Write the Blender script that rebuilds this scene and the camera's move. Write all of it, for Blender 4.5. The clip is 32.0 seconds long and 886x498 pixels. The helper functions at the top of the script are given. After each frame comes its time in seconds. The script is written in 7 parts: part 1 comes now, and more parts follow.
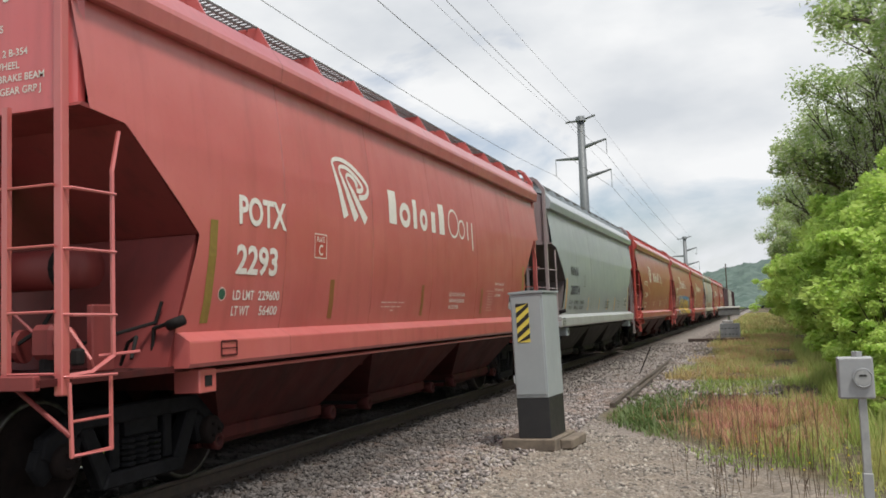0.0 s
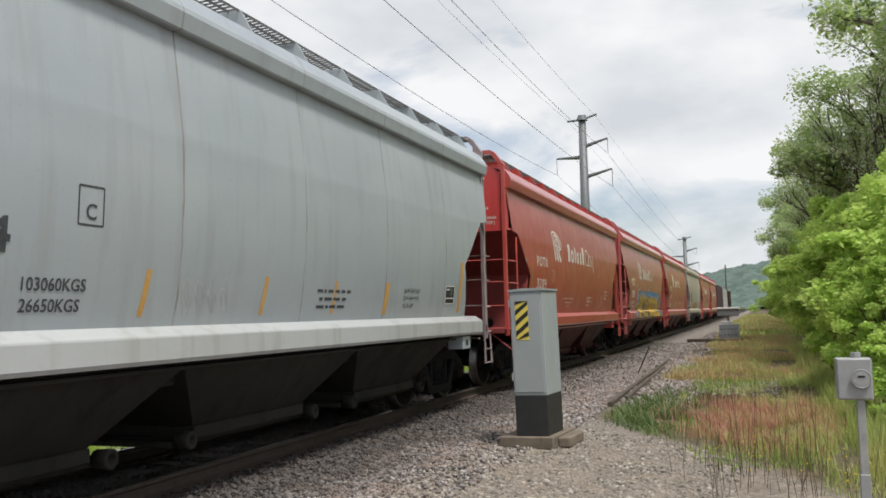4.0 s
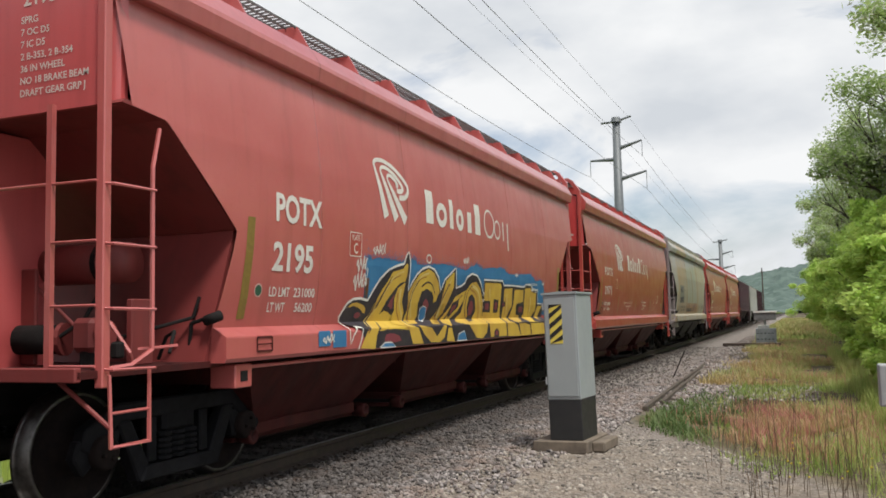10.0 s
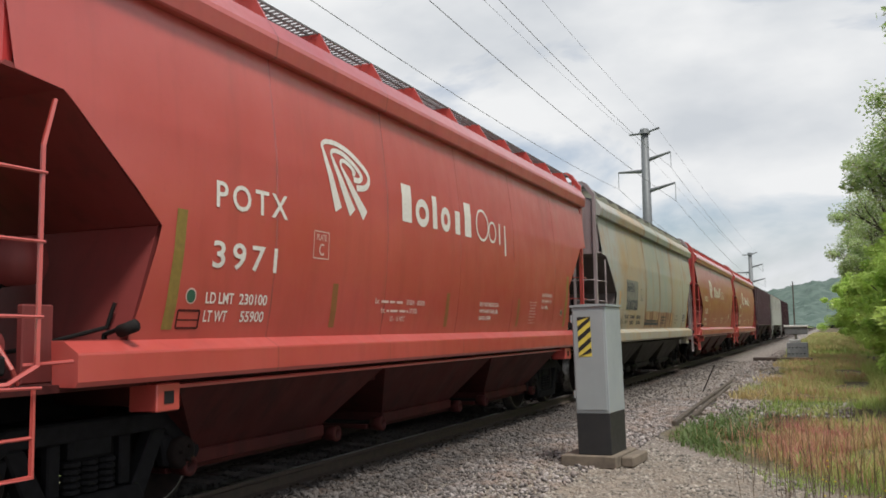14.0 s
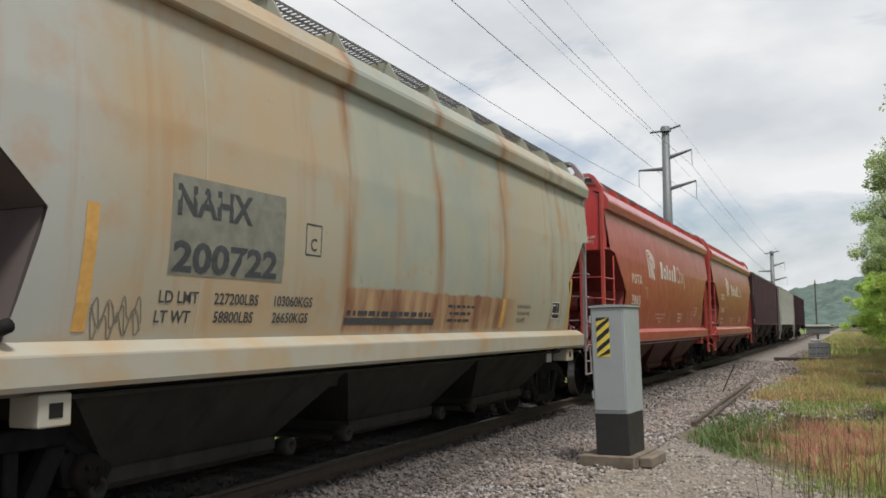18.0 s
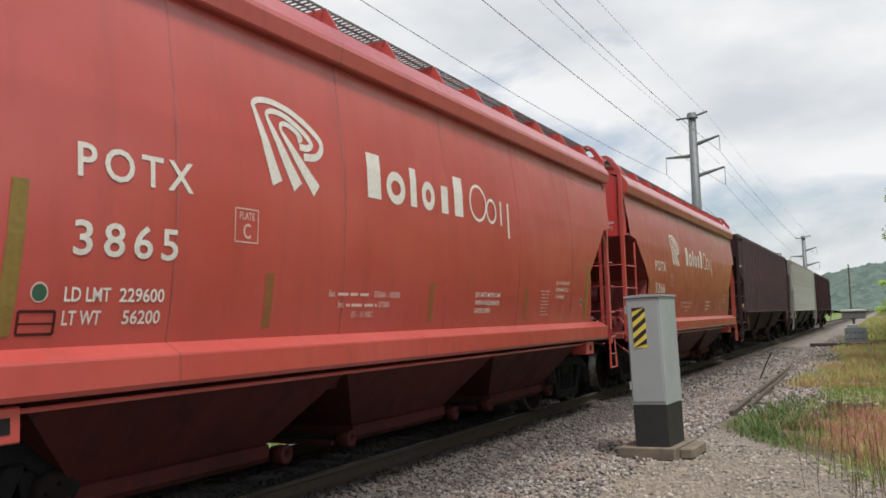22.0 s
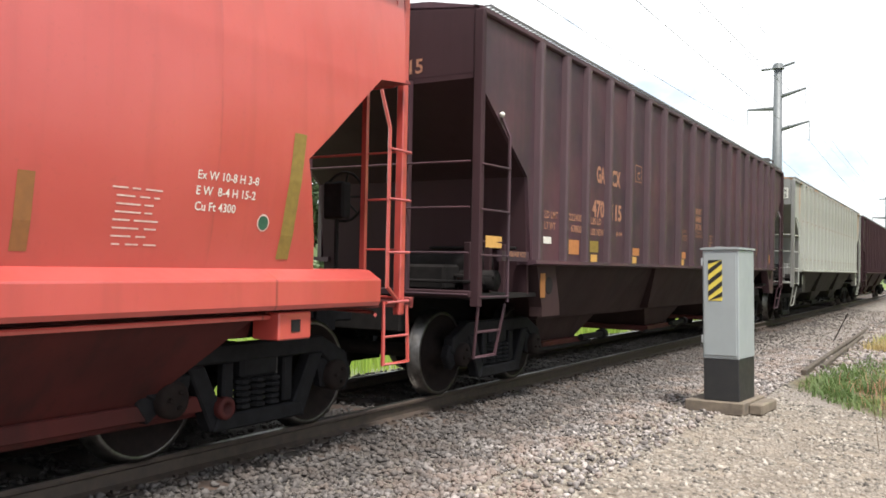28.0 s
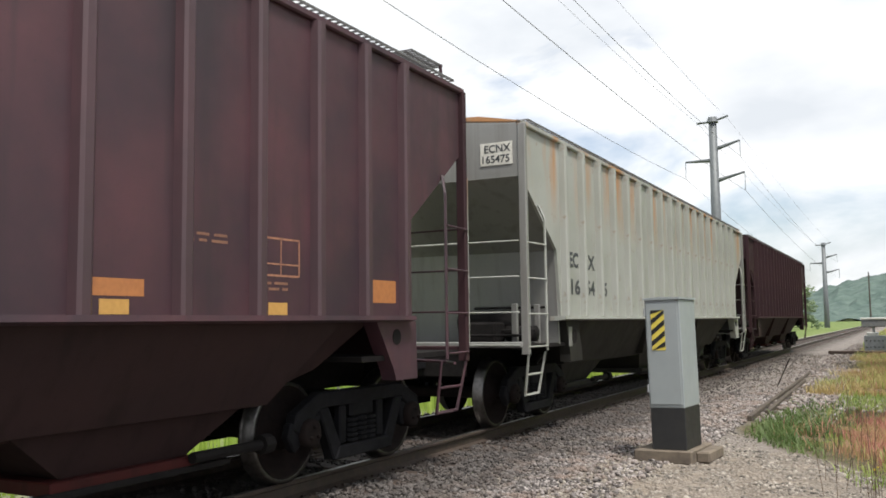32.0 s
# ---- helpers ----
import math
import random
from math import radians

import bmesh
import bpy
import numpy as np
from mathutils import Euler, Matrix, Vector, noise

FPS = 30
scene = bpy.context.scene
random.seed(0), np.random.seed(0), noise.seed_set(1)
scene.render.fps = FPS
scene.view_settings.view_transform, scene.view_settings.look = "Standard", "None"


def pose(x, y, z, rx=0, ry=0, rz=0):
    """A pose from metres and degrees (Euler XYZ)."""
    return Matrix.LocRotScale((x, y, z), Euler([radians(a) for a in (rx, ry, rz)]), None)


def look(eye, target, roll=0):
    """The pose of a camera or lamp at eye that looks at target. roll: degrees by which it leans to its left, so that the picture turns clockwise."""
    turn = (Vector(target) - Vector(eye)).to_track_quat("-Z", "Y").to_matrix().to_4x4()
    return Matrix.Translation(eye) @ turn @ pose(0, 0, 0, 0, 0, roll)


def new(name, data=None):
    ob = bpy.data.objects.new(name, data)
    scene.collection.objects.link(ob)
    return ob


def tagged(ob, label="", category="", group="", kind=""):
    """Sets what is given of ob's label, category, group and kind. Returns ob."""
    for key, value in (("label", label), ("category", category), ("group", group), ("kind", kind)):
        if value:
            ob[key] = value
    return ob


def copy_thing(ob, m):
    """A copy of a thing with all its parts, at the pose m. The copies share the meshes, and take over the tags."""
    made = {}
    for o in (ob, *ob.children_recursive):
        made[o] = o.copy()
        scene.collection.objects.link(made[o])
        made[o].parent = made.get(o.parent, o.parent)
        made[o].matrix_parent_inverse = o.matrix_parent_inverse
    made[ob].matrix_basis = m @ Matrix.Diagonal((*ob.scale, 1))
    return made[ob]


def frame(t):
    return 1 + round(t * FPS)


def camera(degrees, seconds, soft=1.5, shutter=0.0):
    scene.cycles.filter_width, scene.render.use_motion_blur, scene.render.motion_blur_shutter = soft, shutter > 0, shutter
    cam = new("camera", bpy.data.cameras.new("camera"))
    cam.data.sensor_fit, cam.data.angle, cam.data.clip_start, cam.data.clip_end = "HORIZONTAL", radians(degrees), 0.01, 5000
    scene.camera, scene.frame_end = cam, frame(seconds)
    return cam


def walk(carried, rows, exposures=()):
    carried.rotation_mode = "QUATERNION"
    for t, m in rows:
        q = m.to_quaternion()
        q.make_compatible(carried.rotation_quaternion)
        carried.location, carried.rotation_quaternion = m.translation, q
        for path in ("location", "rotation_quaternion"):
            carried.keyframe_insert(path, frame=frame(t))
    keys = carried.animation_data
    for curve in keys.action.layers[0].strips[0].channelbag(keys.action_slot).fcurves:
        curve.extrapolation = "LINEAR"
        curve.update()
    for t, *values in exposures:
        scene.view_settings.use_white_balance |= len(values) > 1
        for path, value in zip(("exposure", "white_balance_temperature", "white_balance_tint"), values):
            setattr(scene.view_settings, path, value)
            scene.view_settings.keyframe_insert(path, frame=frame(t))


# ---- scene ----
cam = camera(54.3, 32.0, soft=1.7)
PATH = [
    (0.0, 0.068, -0.030, 1.404, 20.08, 4.52, 2.15),
    (0.5, 0.065, -0.018, 1.412, 19.84, 4.37, 1.74),
    (1.0, 0.057, -0.016, 1.407, 19.87, 4.21, 1.57),
    (1.5, 0.039, -0.023, 1.383, 20.09, 4.25, 1.24),
    (2.0, 0.064, -0.025, 1.397, 20.43, 4.26, 1.88),
    (2.5, 0.063, -0.034, 1.402, 20.45, 4.24, 1.79),
    (3.0, 0.060, -0.029, 1.403, 20.11, 4.30, 1.41),
    (3.5, 0.063, -0.020, 1.395, 20.10, 4.39, 1.51),
    (5.5, 0.071, -0.034, 1.392, 19.71, 4.19, 1.26),
    (6.0, 0.056, -0.031, 1.398, 20.57, 4.37, 1.14),
    (6.5, 0.051, -0.009, 1.397, 21.42, 4.68, 1.15),
    (7.0, 0.054, -0.003, 1.398, 21.48, 4.78, 1.32),
    (7.5, 0.055, -0.010, 1.392, 21.07, 4.76, 1.11),
    (8.0, 0.055, -0.022, 1.393, 20.47, 4.38, 1.05),
    (8.5, 0.057, -0.031, 1.391, 20.62, 3.99, 0.96),
    (9.0, 0.057, -0.050, 1.399, 20.82, 4.24, 0.60),
    (9.5, 0.058, -0.042, 1.400, 21.17, 4.49, 0.91),
    (10.0, 0.052, -0.004, 1.399, 22.18, 4.58, 1.25),
    (10.5, 0.039, 0.023, 1.400, 23.32, 4.49, 1.35),
    (11.0, 0.019, 0.018, 1.402, 24.26, 4.25, 1.04),
    (11.5, -0.008, 0.014, 1.399, 24.92, 4.39, 0.39),
    (12.0, 0.027, -0.016, 1.406, 24.83, 4.80, 0.65),
    (12.5, 0.031, -0.059, 1.412, 24.40, 4.96, 0.33),
    (13.0, 0.024, -0.046, 1.412, 24.08, 5.03, 0.37),
    (13.5, 0.022, -0.000, 1.405, 23.97, 5.17, 0.50),
    (14.0, 0.019, 0.039, 1.402, 23.91, 5.35, 0.74),
    (14.5, 0.008, 0.051, 1.397, 23.15, 5.18, 0.74),
    (15.0, -0.014, 0.029, 1.397, 20.74, 4.52, 0.63),
    (15.5, 0.027, 0.016, 1.389, 19.17, 4.00, 1.36),
    (17.5, 0.036, -0.019, 1.419, 24.31, 4.51, 0.97),
    (18.0, 0.044, -0.017, 1.434, 25.16, 5.16, 0.39),
    (18.5, 0.011, -0.012, 1.438, 26.04, 5.25, 1.05),
    (19.0, -0.052, -0.040, 1.440, 26.23, 5.81, 1.72),
    (19.5, -0.059, -0.026, 1.435, 26.20, 5.72, 2.62),
    (20.0, -0.027, -0.027, 1.444, 26.78, 5.03, 2.72),
    (20.5, -0.019, -0.022, 1.449, 27.43, 4.71, 2.22),
    (21.0, -0.013, -0.011, 1.443, 27.50, 4.90, 1.93),
    (21.5, -0.020, 0.010, 1.446, 27.29, 4.95, 1.88),
    (22.0, -0.037, 0.024, 1.441, 27.08, 4.81, 1.78),
    (22.5, -0.040, 0.029, 1.438, 26.98, 4.58, 1.72),
    (23.0, -0.041, 0.026, 1.435, 27.03, 4.39, 1.66),
    (23.5, -0.035, 0.012, 1.438, 27.09, 4.01, 1.68),
    (24.0, -0.041, 0.011, 1.437, 27.17, 3.67, 1.66),
    (24.5, -0.052, 0.004, 1.438, 27.34, 3.67, 1.73),
    (25.0, -0.045, 0.020, 1.439, 27.63, 3.89, 2.08),
    (25.5, -0.035, 0.024, 1.444, 28.00, 3.91, 2.27),
    (26.0, -0.038, 0.023, 1.434, 28.49, 3.41, 2.44),
    (26.5, -0.020, -0.018, 1.431, 28.84, 2.59, 2.90),
    (28.5, -0.139, 0.048, 1.406, 31.83, 0.99, -1.90),
    (29.0, -0.115, 0.078, 1.420, 31.67, 2.44, -1.25),
    (29.5, -0.111, 0.071, 1.416, 30.43, 3.75, -0.18),
    (30.0, -0.107, 0.078, 1.421, 28.83, 4.53, 0.77),
    (30.5, -0.090, 0.055, 1.410, 27.93, 4.58, 1.37),
    (31.0, -0.074, 0.039, 1.413, 27.96, 4.74, 1.22),
    (31.5, -0.062, 0.008, 1.416, 28.01, 4.76, 0.97),
    (32.0, -0.058, -0.006, 1.417, 28.10, 4.89, 0.73),
]
EXPOSURES = [(0, 0.0), (12.0, 0.0), (14.5, -0.10), (18.0, -0.09), (20.0, -0.12), (22.0, -0.04), (23.5, -0.05), (25.0, 0.08), (26.5, 0.08), (27.6, 0.50), (28.5, 1.05), (29.0, 1.0), (29.5, 0.78), (30.0, 0.54), (30.5, 0.32), (31.0, 0.14), (32.0, 0.32)]
walk(cam, [(t, pose(x, y, z, 90 + p, r, w)) for t, x, y, z, w, p, r in PATH], EXPOSURES)

# ---------------------------------------------------------------- plan
TRACK_X = -5.858          # centre of the track; rail tops are z = 0
GROUND = -0.20            # gravel beside the track
# distance the train has come, every two seconds
GONE = [0.00, 9.12, 18.21, 27.10, 35.59, 43.87, 51.94, 59.71, 67.61, 75.46, 83.17, 90.86, 98.50, 106.12, 113.56, 121.25, 128.94]
# centres of the eleven cars along the track at the clip's start
CENTRES = [11.32, 25.86, 40.66, 55.23, 69.83, 84.39, 99.16, 113.70, 129.30, 147.70, 165.95]


def gone(t):
    k = np.array(GONE)
    slope = np.gradient(k, 2.0)
    i = min(int(t / 2), len(k) - 2)
    u = t / 2 - i
    return ((2 * u**3 - 3 * u**2 + 1) * k[i] + (u**3 - 2 * u**2 + u) * 2 * slope[i]
            + (3 * u**2 - 2 * u**3) * k[i + 1] + (u**3 - u**2) * 2 * slope[i + 1])


# ---------------------------------------------------------------- world and sun
SUN_ELEVATION, SUN_AZIMUTH = 64.0, 126.0     # azimuth clockwise from +y
world = bpy.data.worlds.new("sky")
scene.world = world
world.use_nodes = True
wn, wl = world.node_tree.nodes, world.node_tree.links
wn.clear()
sky = wn.new("ShaderNodeTexSky")
sky.sky_type, sky.sun_disc = "NISHITA", False
sky.sun_elevation, sky.sun_rotation = radians(SUN_ELEVATION), radians(SUN_AZIMUTH)
sky.air_density, sky.dust_density = 1.0, 2.0
sky_gain = wn.new("ShaderNodeVectorMath")
sky_gain.operation = "SCALE"
sky_gain.inputs["Scale"].default_value = 0.13
wl.new(sky.outputs[0], sky_gain.inputs[0])
sky_coord = wn.new("ShaderNodeTexCoord")
flat = wn.new("ShaderNodeMapping")
flat.inputs["Scale"].default_value = (1.0, 1.0, 2.2)
wl.new(sky_coord.outputs["Generated"], flat.inputs[0])
cloud = wn.new("ShaderNodeTexNoise")
cloud.inputs["Scale"].default_value, cloud.inputs["Detail"].default_value = 3.1, 7.0
cloud.inputs["Roughness"].default_value, cloud.inputs["Distortion"].default_value = 0.52, 0.35
wl.new(flat.outputs[0], cloud.inputs["Vector"])
cover = wn.new("ShaderNodeValToRGB")
cover.color_ramp.elements[0].position, cover.color_ramp.elements[0].color = 0.34, (0, 0, 0, 1)
cover.color_ramp.elements[1].position, cover.color_ramp.elements[1].color = 0.47, (1, 1, 1, 1)
wl.new(cloud.outputs["Fac"], cover.inputs[0])
tone = wn.new("ShaderNodeTexNoise")
tone.inputs["Scale"].default_value, tone.inputs["Detail"].default_value = 4.0, 5.0
wl.new(flat.outputs[0], tone.inputs["Vector"])
cloud_tone = wn.new("ShaderNodeValToRGB")
cloud_tone.color_ramp.elements[0].position, cloud_tone.color_ramp.elements[0].color = 0.33, (0.66, 0.695, 0.74, 1)
cloud_tone.color_ramp.elements[1].position, cloud_tone.color_ramp.elements[1].color = 0.60, (0.93, 0.94, 0.95, 1)
wl.new(tone.outputs["Fac"], cloud_tone.inputs[0])
sky_mix = wn.new("ShaderNodeMix")
sky_mix.data_type = "RGBA"
wl.new(cover.outputs[0], sky_mix.inputs["Factor"])
wl.new(sky_gain.outputs[0], sky_mix.inputs["A"])
wl.new(cloud_tone.outputs[0], sky_mix.inputs["B"])
back = wn.new("ShaderNodeBackground")
back.inputs["Strength"].default_value = 1.0
wl.new(sky_mix.outputs["Result"], back.inputs["Color"])
wout = wn.new("ShaderNodeOutputWorld")
wl.new(back.outputs[0], wout.inputs[0])

sun = new("sun", bpy.data.lights.new("sun", "SUN"))
sun.data.energy, sun.data.angle, sun.data.color = 3.95, radians(11), (1.0, 0.95, 0.87)
_a, _e = radians(SUN_AZIMUTH), radians(SUN_ELEVATION)
sun.matrix_world = look((30 * math.sin(_a) * math.cos(_e), 30 * math.cos(_a) * math.cos(_e), 30 * math.sin(_e)), (0, 0, 0))


# ---------------------------------------------------------------- materials
from mathutils.geometry import tessellate_polygon


SEAMS = [-3.91, -1.85, 0.18, 2.26, 4.42]      # weld seams along a smooth side


class Nodes:
    """Short hand for one material's node tree."""

    def __init__(self, name):
        self.mat = bpy.data.materials.new(name)
        self.mat.use_nodes = True
        self.n, self.l = self.mat.node_tree.nodes, self.mat.node_tree.links
        self.bsdf = self.n["Principled BSDF"]
        self.coord = self.n.new("ShaderNodeTexCoord").outputs["Object"]

    def noise(self, scale, detail=4.0, stretch=(1, 1, 1), rough=0.55):
        m = self.n.new("ShaderNodeMapping")
        m.inputs["Scale"].default_value = stretch
        self.l.new(self.coord, m.inputs[0])
        t = self.n.new("ShaderNodeTexNoise")
        t.inputs["Scale"].default_value, t.inputs["Detail"].default_value, t.inputs["Roughness"].default_value = scale, detail, rough
        self.l.new(m.outputs[0], t.inputs["Vector"])
        return t.outputs["Fac"]

    def ramp(self, value, lo, hi):
        r = self.n.new("ShaderNodeMapRange")
        r.inputs["From Min"].default_value, r.inputs["From Max"].default_value = lo, hi
        self.l.new(value, r.inputs["Value"])
        return r.outputs[0]

    def axis(self, k):
        s = self.n.new("ShaderNodeSeparateXYZ")
        self.l.new(self.coord, s.inputs[0])
        return s.outputs[k]

    def math(self, op, a, b):
        m = self.n.new("ShaderNodeMath")
        m.operation = op
        for i, v in enumerate((a, b)):
            if isinstance(v, (int, float)):
                m.inputs[i].default_value = v
            else:
                self.l.new(v, m.inputs[i])
        return m.outputs[0]

    def mix(self, fac, a, b):
        m = self.n.new("ShaderNodeMix")
        m.data_type = "RGBA"
        for key, v in (("Factor", fac), ("A", a), ("B", b)):
            if isinstance(v, (int, float)):
                m.inputs[key].default_value = v
            elif isinstance(v, tuple):
                m.inputs[key].default_value = (*v, 1)
            else:
                self.l.new(v, m.inputs[key])
        return m.outputs["Result"]

    def random(self, per_island=False):
        if per_island:
            return self.n.new("ShaderNodeNewGeometry").outputs["Random Per Island"]
        return self.n.new("ShaderNodeObjectInfo").outputs["Random"]

    def done(self, colour, rough=0.6, metal=0.0, bump=None, strength=0.2, distance=0.01):
        for key, v in (("Base Color", colour), ("Roughness", rough), ("Metallic", metal)):
            if isinstance(v, (int, float)):
                self.bsdf.inputs[key].default_value = v
            elif isinstance(v, tuple):
                self.bsdf.inputs[key].default_value = (*v, 1)
            else:
                self.l.new(v, self.bsdf.inputs[key])
        if bump is not None:
            b = self.n.new("ShaderNodeBump")
            b.inputs["Strength"].default_value, b.inputs["Distance"].default_value = strength, distance
            self.l.new(bump, b.inputs["Height"])
            self.l.new(b.outputs[0], self.bsdf.inputs["Normal"])
        return self.mat


def paint(name, base, worn, dirt, amount=0.35, rough=0.42, streak=1.0, coat=1.0, seams=()):
    """Weathered car paint: faded patches, vertical streaks, road dirt in a fine grain."""
    k = Nodes(name)
    patches = k.ramp(k.noise(0.9, 5), 0.35, 0.72)
    c = k.mix(patches, base, worn)
    runs = k.ramp(k.noise(5.0, 5, (1.0, 1.0, 0.07)), 0.52, 0.78)
    c = k.mix(k.math("MULTIPLY", runs, amount * streak), c, dirt)
    for y in seams:
        wob = k.math("ADD", k.math("SUBTRACT", k.axis(1), y), k.math("MULTIPLY", k.math("SUBTRACT", k.noise(2.0, 3), 0.5), 0.02))
        weld = k.ramp(k.math("ABSOLUTE", wob, 0.0), 0.016, 0.006)
        c = k.mix(k.math("MULTIPLY", weld, k.ramp(k.noise(3.0, 4), 0.25, 0.7)), c, dirt)
    specks = k.ramp(k.noise(26, 4), 0.60, 0.80)
    c = k.mix(k.math("MULTIPLY", specks, amount * 0.6), c, dirt)
    r = k.math("ADD", k.math("MULTIPLY", k.noise(3.0, 4), 0.28), rough - 0.12)
    k.bsdf.inputs["Coat Weight"].default_value, k.bsdf.inputs["Coat Roughness"].default_value = coat, 0.26
    return k.done(c, r, 0.0, k.noise(1.7, 3, (1, 1, 0.6)), 0.32, 0.04)


def plain(name, base, other=None, rough=0.6, metal=0.0, scale=8.0, bump=0.15):
    k = Nodes(name)
    other = other or tuple(v * 0.7 for v in base)
    c = k.mix(k.ramp(k.noise(scale, 5), 0.35, 0.7), base, other)
    r = k.math("ADD", k.math("MULTIPLY", k.noise(scale * 2.3, 3), 0.25), rough - 0.12)
    return k.done(c, r, metal, k.noise(scale * 4, 4), bump, 0.006)


RED = paint("red_paint", (0.41, 0.054, 0.044), (0.46, 0.076, 0.064), (0.17, 0.034, 0.026), 0.28, 0.40, seams=SEAMS)
RED_END = paint("bright_red_end_paint", (0.52, 0.045, 0.045), (0.50, 0.060, 0.058), (0.22, 0.034, 0.03), 0.35, 0.42)
FADED_END = paint("pinkish_red_end_paint", (0.54, 0.088, 0.090), (0.52, 0.105, 0.105), (0.25, 0.05, 0.045), 0.35, 0.44)
RED_FADED = paint("faded_red_paint", (0.43, 0.092, 0.086), (0.48, 0.122, 0.114), (0.24, 0.050, 0.042), 0.40, 0.44, seams=SEAMS)
GREY = paint("light_grey_paint", (0.325, 0.365, 0.395), (0.36, 0.395, 0.42), (0.17, 0.16, 0.14), 0.30, 0.48, seams=SEAMS)
GREY_END = paint("purple_grey_paint", (0.25, 0.20, 0.21), (0.30, 0.245, 0.25), (0.10, 0.08, 0.065), 0.5, 0.55)
BROWN = paint("oxide_brown_paint", (0.033, 0.0165, 0.025), (0.080, 0.029, 0.038), (0.022, 0.015, 0.019), 0.75, 0.60, coat=0.15)
# Lighter brown for the posts: the skylight they catch is in the colour.
BROWN_POST = paint("chalky_brown_paint", (0.050, 0.027, 0.034), (0.074, 0.033, 0.042), (0.038, 0.022, 0.028), 0.7, 0.6, coat=0.3)
DARK_BROWN = paint("dark_oxide_paint", (0.036, 0.019, 0.023), (0.048, 0.024, 0.028), (0.024, 0.013, 0.012), 0.5, 0.6, coat=0.0)
# Underside red: soot, with the shade below the car painted in as well.
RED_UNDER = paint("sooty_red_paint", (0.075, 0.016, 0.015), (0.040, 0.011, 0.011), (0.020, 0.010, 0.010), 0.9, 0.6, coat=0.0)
# Darker copies of the end paints: the shade of the open ends is painted in.
RED_SHADED = paint("grimy_red_paint", (0.215, 0.034, 0.032), (0.16, 0.028, 0.026), (0.09, 0.022, 0.020), 0.6, 0.6, coat=0.0)
GREY_SHADED = paint("grimy_purple_grey_paint", (0.115, 0.094, 0.092), (0.085, 0.072, 0.070), (0.04, 0.034, 0.032), 0.7, 0.65, coat=0.0)
WHITE_SILL = paint("dingy_white_paint", (0.44, 0.46, 0.47), (0.40, 0.41, 0.41), (0.22, 0.20, 0.17), 0.5, 0.5)
# Grey and brown undersides: soot plus underbody shade, both in the colour.
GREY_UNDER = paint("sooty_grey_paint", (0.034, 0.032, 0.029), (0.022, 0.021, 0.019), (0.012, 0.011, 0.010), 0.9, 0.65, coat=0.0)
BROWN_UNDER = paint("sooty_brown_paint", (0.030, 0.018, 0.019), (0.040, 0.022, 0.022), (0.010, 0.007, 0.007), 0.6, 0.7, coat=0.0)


def rusty_grey():
    k = Nodes("rust_stained_grey_paint")
    y, z = k.axis(1), k.axis(2)
    wob = k.math("MULTIPLY", k.math("SUBTRACT", k.noise(1.1, 4), 0.5), 0.35)
    yy = k.math("ADD", y, wob)
    green = k.mix(k.ramp(k.noise(1.4, 5), 0.40, 0.62), (0.27, 0.295, 0.25), (0.32, 0.315, 0.25))
    cream = k.mix(k.ramp(k.noise(0.9, 5), 0.38, 0.62), (0.37, 0.285, 0.18), (0.32, 0.30, 0.235))
    lead = k.ramp(yy, -4.6, -5.2)
    cream = k.mix(lead, cream, (0.34, 0.345, 0.32))
    trail = k.ramp(yy, 2.6, 4.6)
    cream = k.mix(k.math("MULTIPLY", trail, 0.75), cream, (0.35, 0.365, 0.30))
    middle = k.math("MULTIPLY", k.ramp(y, -1.88, -1.82), k.ramp(y, 2.30, 2.24))
    c = k.mix(middle, cream, green)
    patch = k.ramp(k.noise(1.7, 6), 0.54, 0.66)
    c = k.mix(k.math("MULTIPLY", patch, 0.45), c, (0.36, 0.22, 0.11))
    runs = k.ramp(k.noise(3.2, 6, (1.0, 1.0, 0.05)), 0.56, 0.72)
    c = k.mix(k.math("MULTIPLY", runs, 0.6), c, (0.34, 0.18, 0.075))
    blots = k.ramp(k.noise(5.5, 4, (1.0, 1.0, 0.8)), 0.70, 0.76)
    c = k.mix(k.math("MULTIPLY", blots, 0.8), c, (0.26, 0.15, 0.06))
    for edge in (-1.85, 0.18, 2.26, 4.42):
        near = k.ramp(k.math("ABSOLUTE", k.math("SUBTRACT", y, edge), 0.0), 0.16, 0.0)
        c = k.mix(k.math("MULTIPLY", near, k.ramp(k.noise(4, 5, (1, 1, 0.25)), 0.35, 0.6)), c, (0.24, 0.125, 0.055))
    low = k.ramp(k.math("ADD", z, k.math("MULTIPLY", k.noise(3.5, 5, (1, 1, 0.3)), 0.10)), 1.89, 1.86)
    band = k.math("MULTIPLY", k.math("MULTIPLY", low, k.ramp(y, -1.88, -1.82)), k.ramp(yy, 2.9, 2.3))
    c = k.mix(k.math("MULTIPLY", band, 0.9), c, k.mix(k.ramp(k.noise(4.0, 6, (1, 1, 0.18)), 0.36, 0.64), (0.17, 0.06, 0.03), (0.40, 0.26, 0.14)))
    sill = k.ramp(z, 1.42, 1.36)
    c = k.mix(k.math("MULTIPLY", sill, 0.9), c, k.mix(k.ramp(k.noise(1.5, 6), 0.42, 0.60), (0.33, 0.32, 0.27), (0.35, 0.26, 0.155)))
    k.bsdf.inputs["Coat Weight"].default_value = 0.15
    return k.done(c, 0.58, 0.0, k.noise(12, 5), 0.12, 0.008)


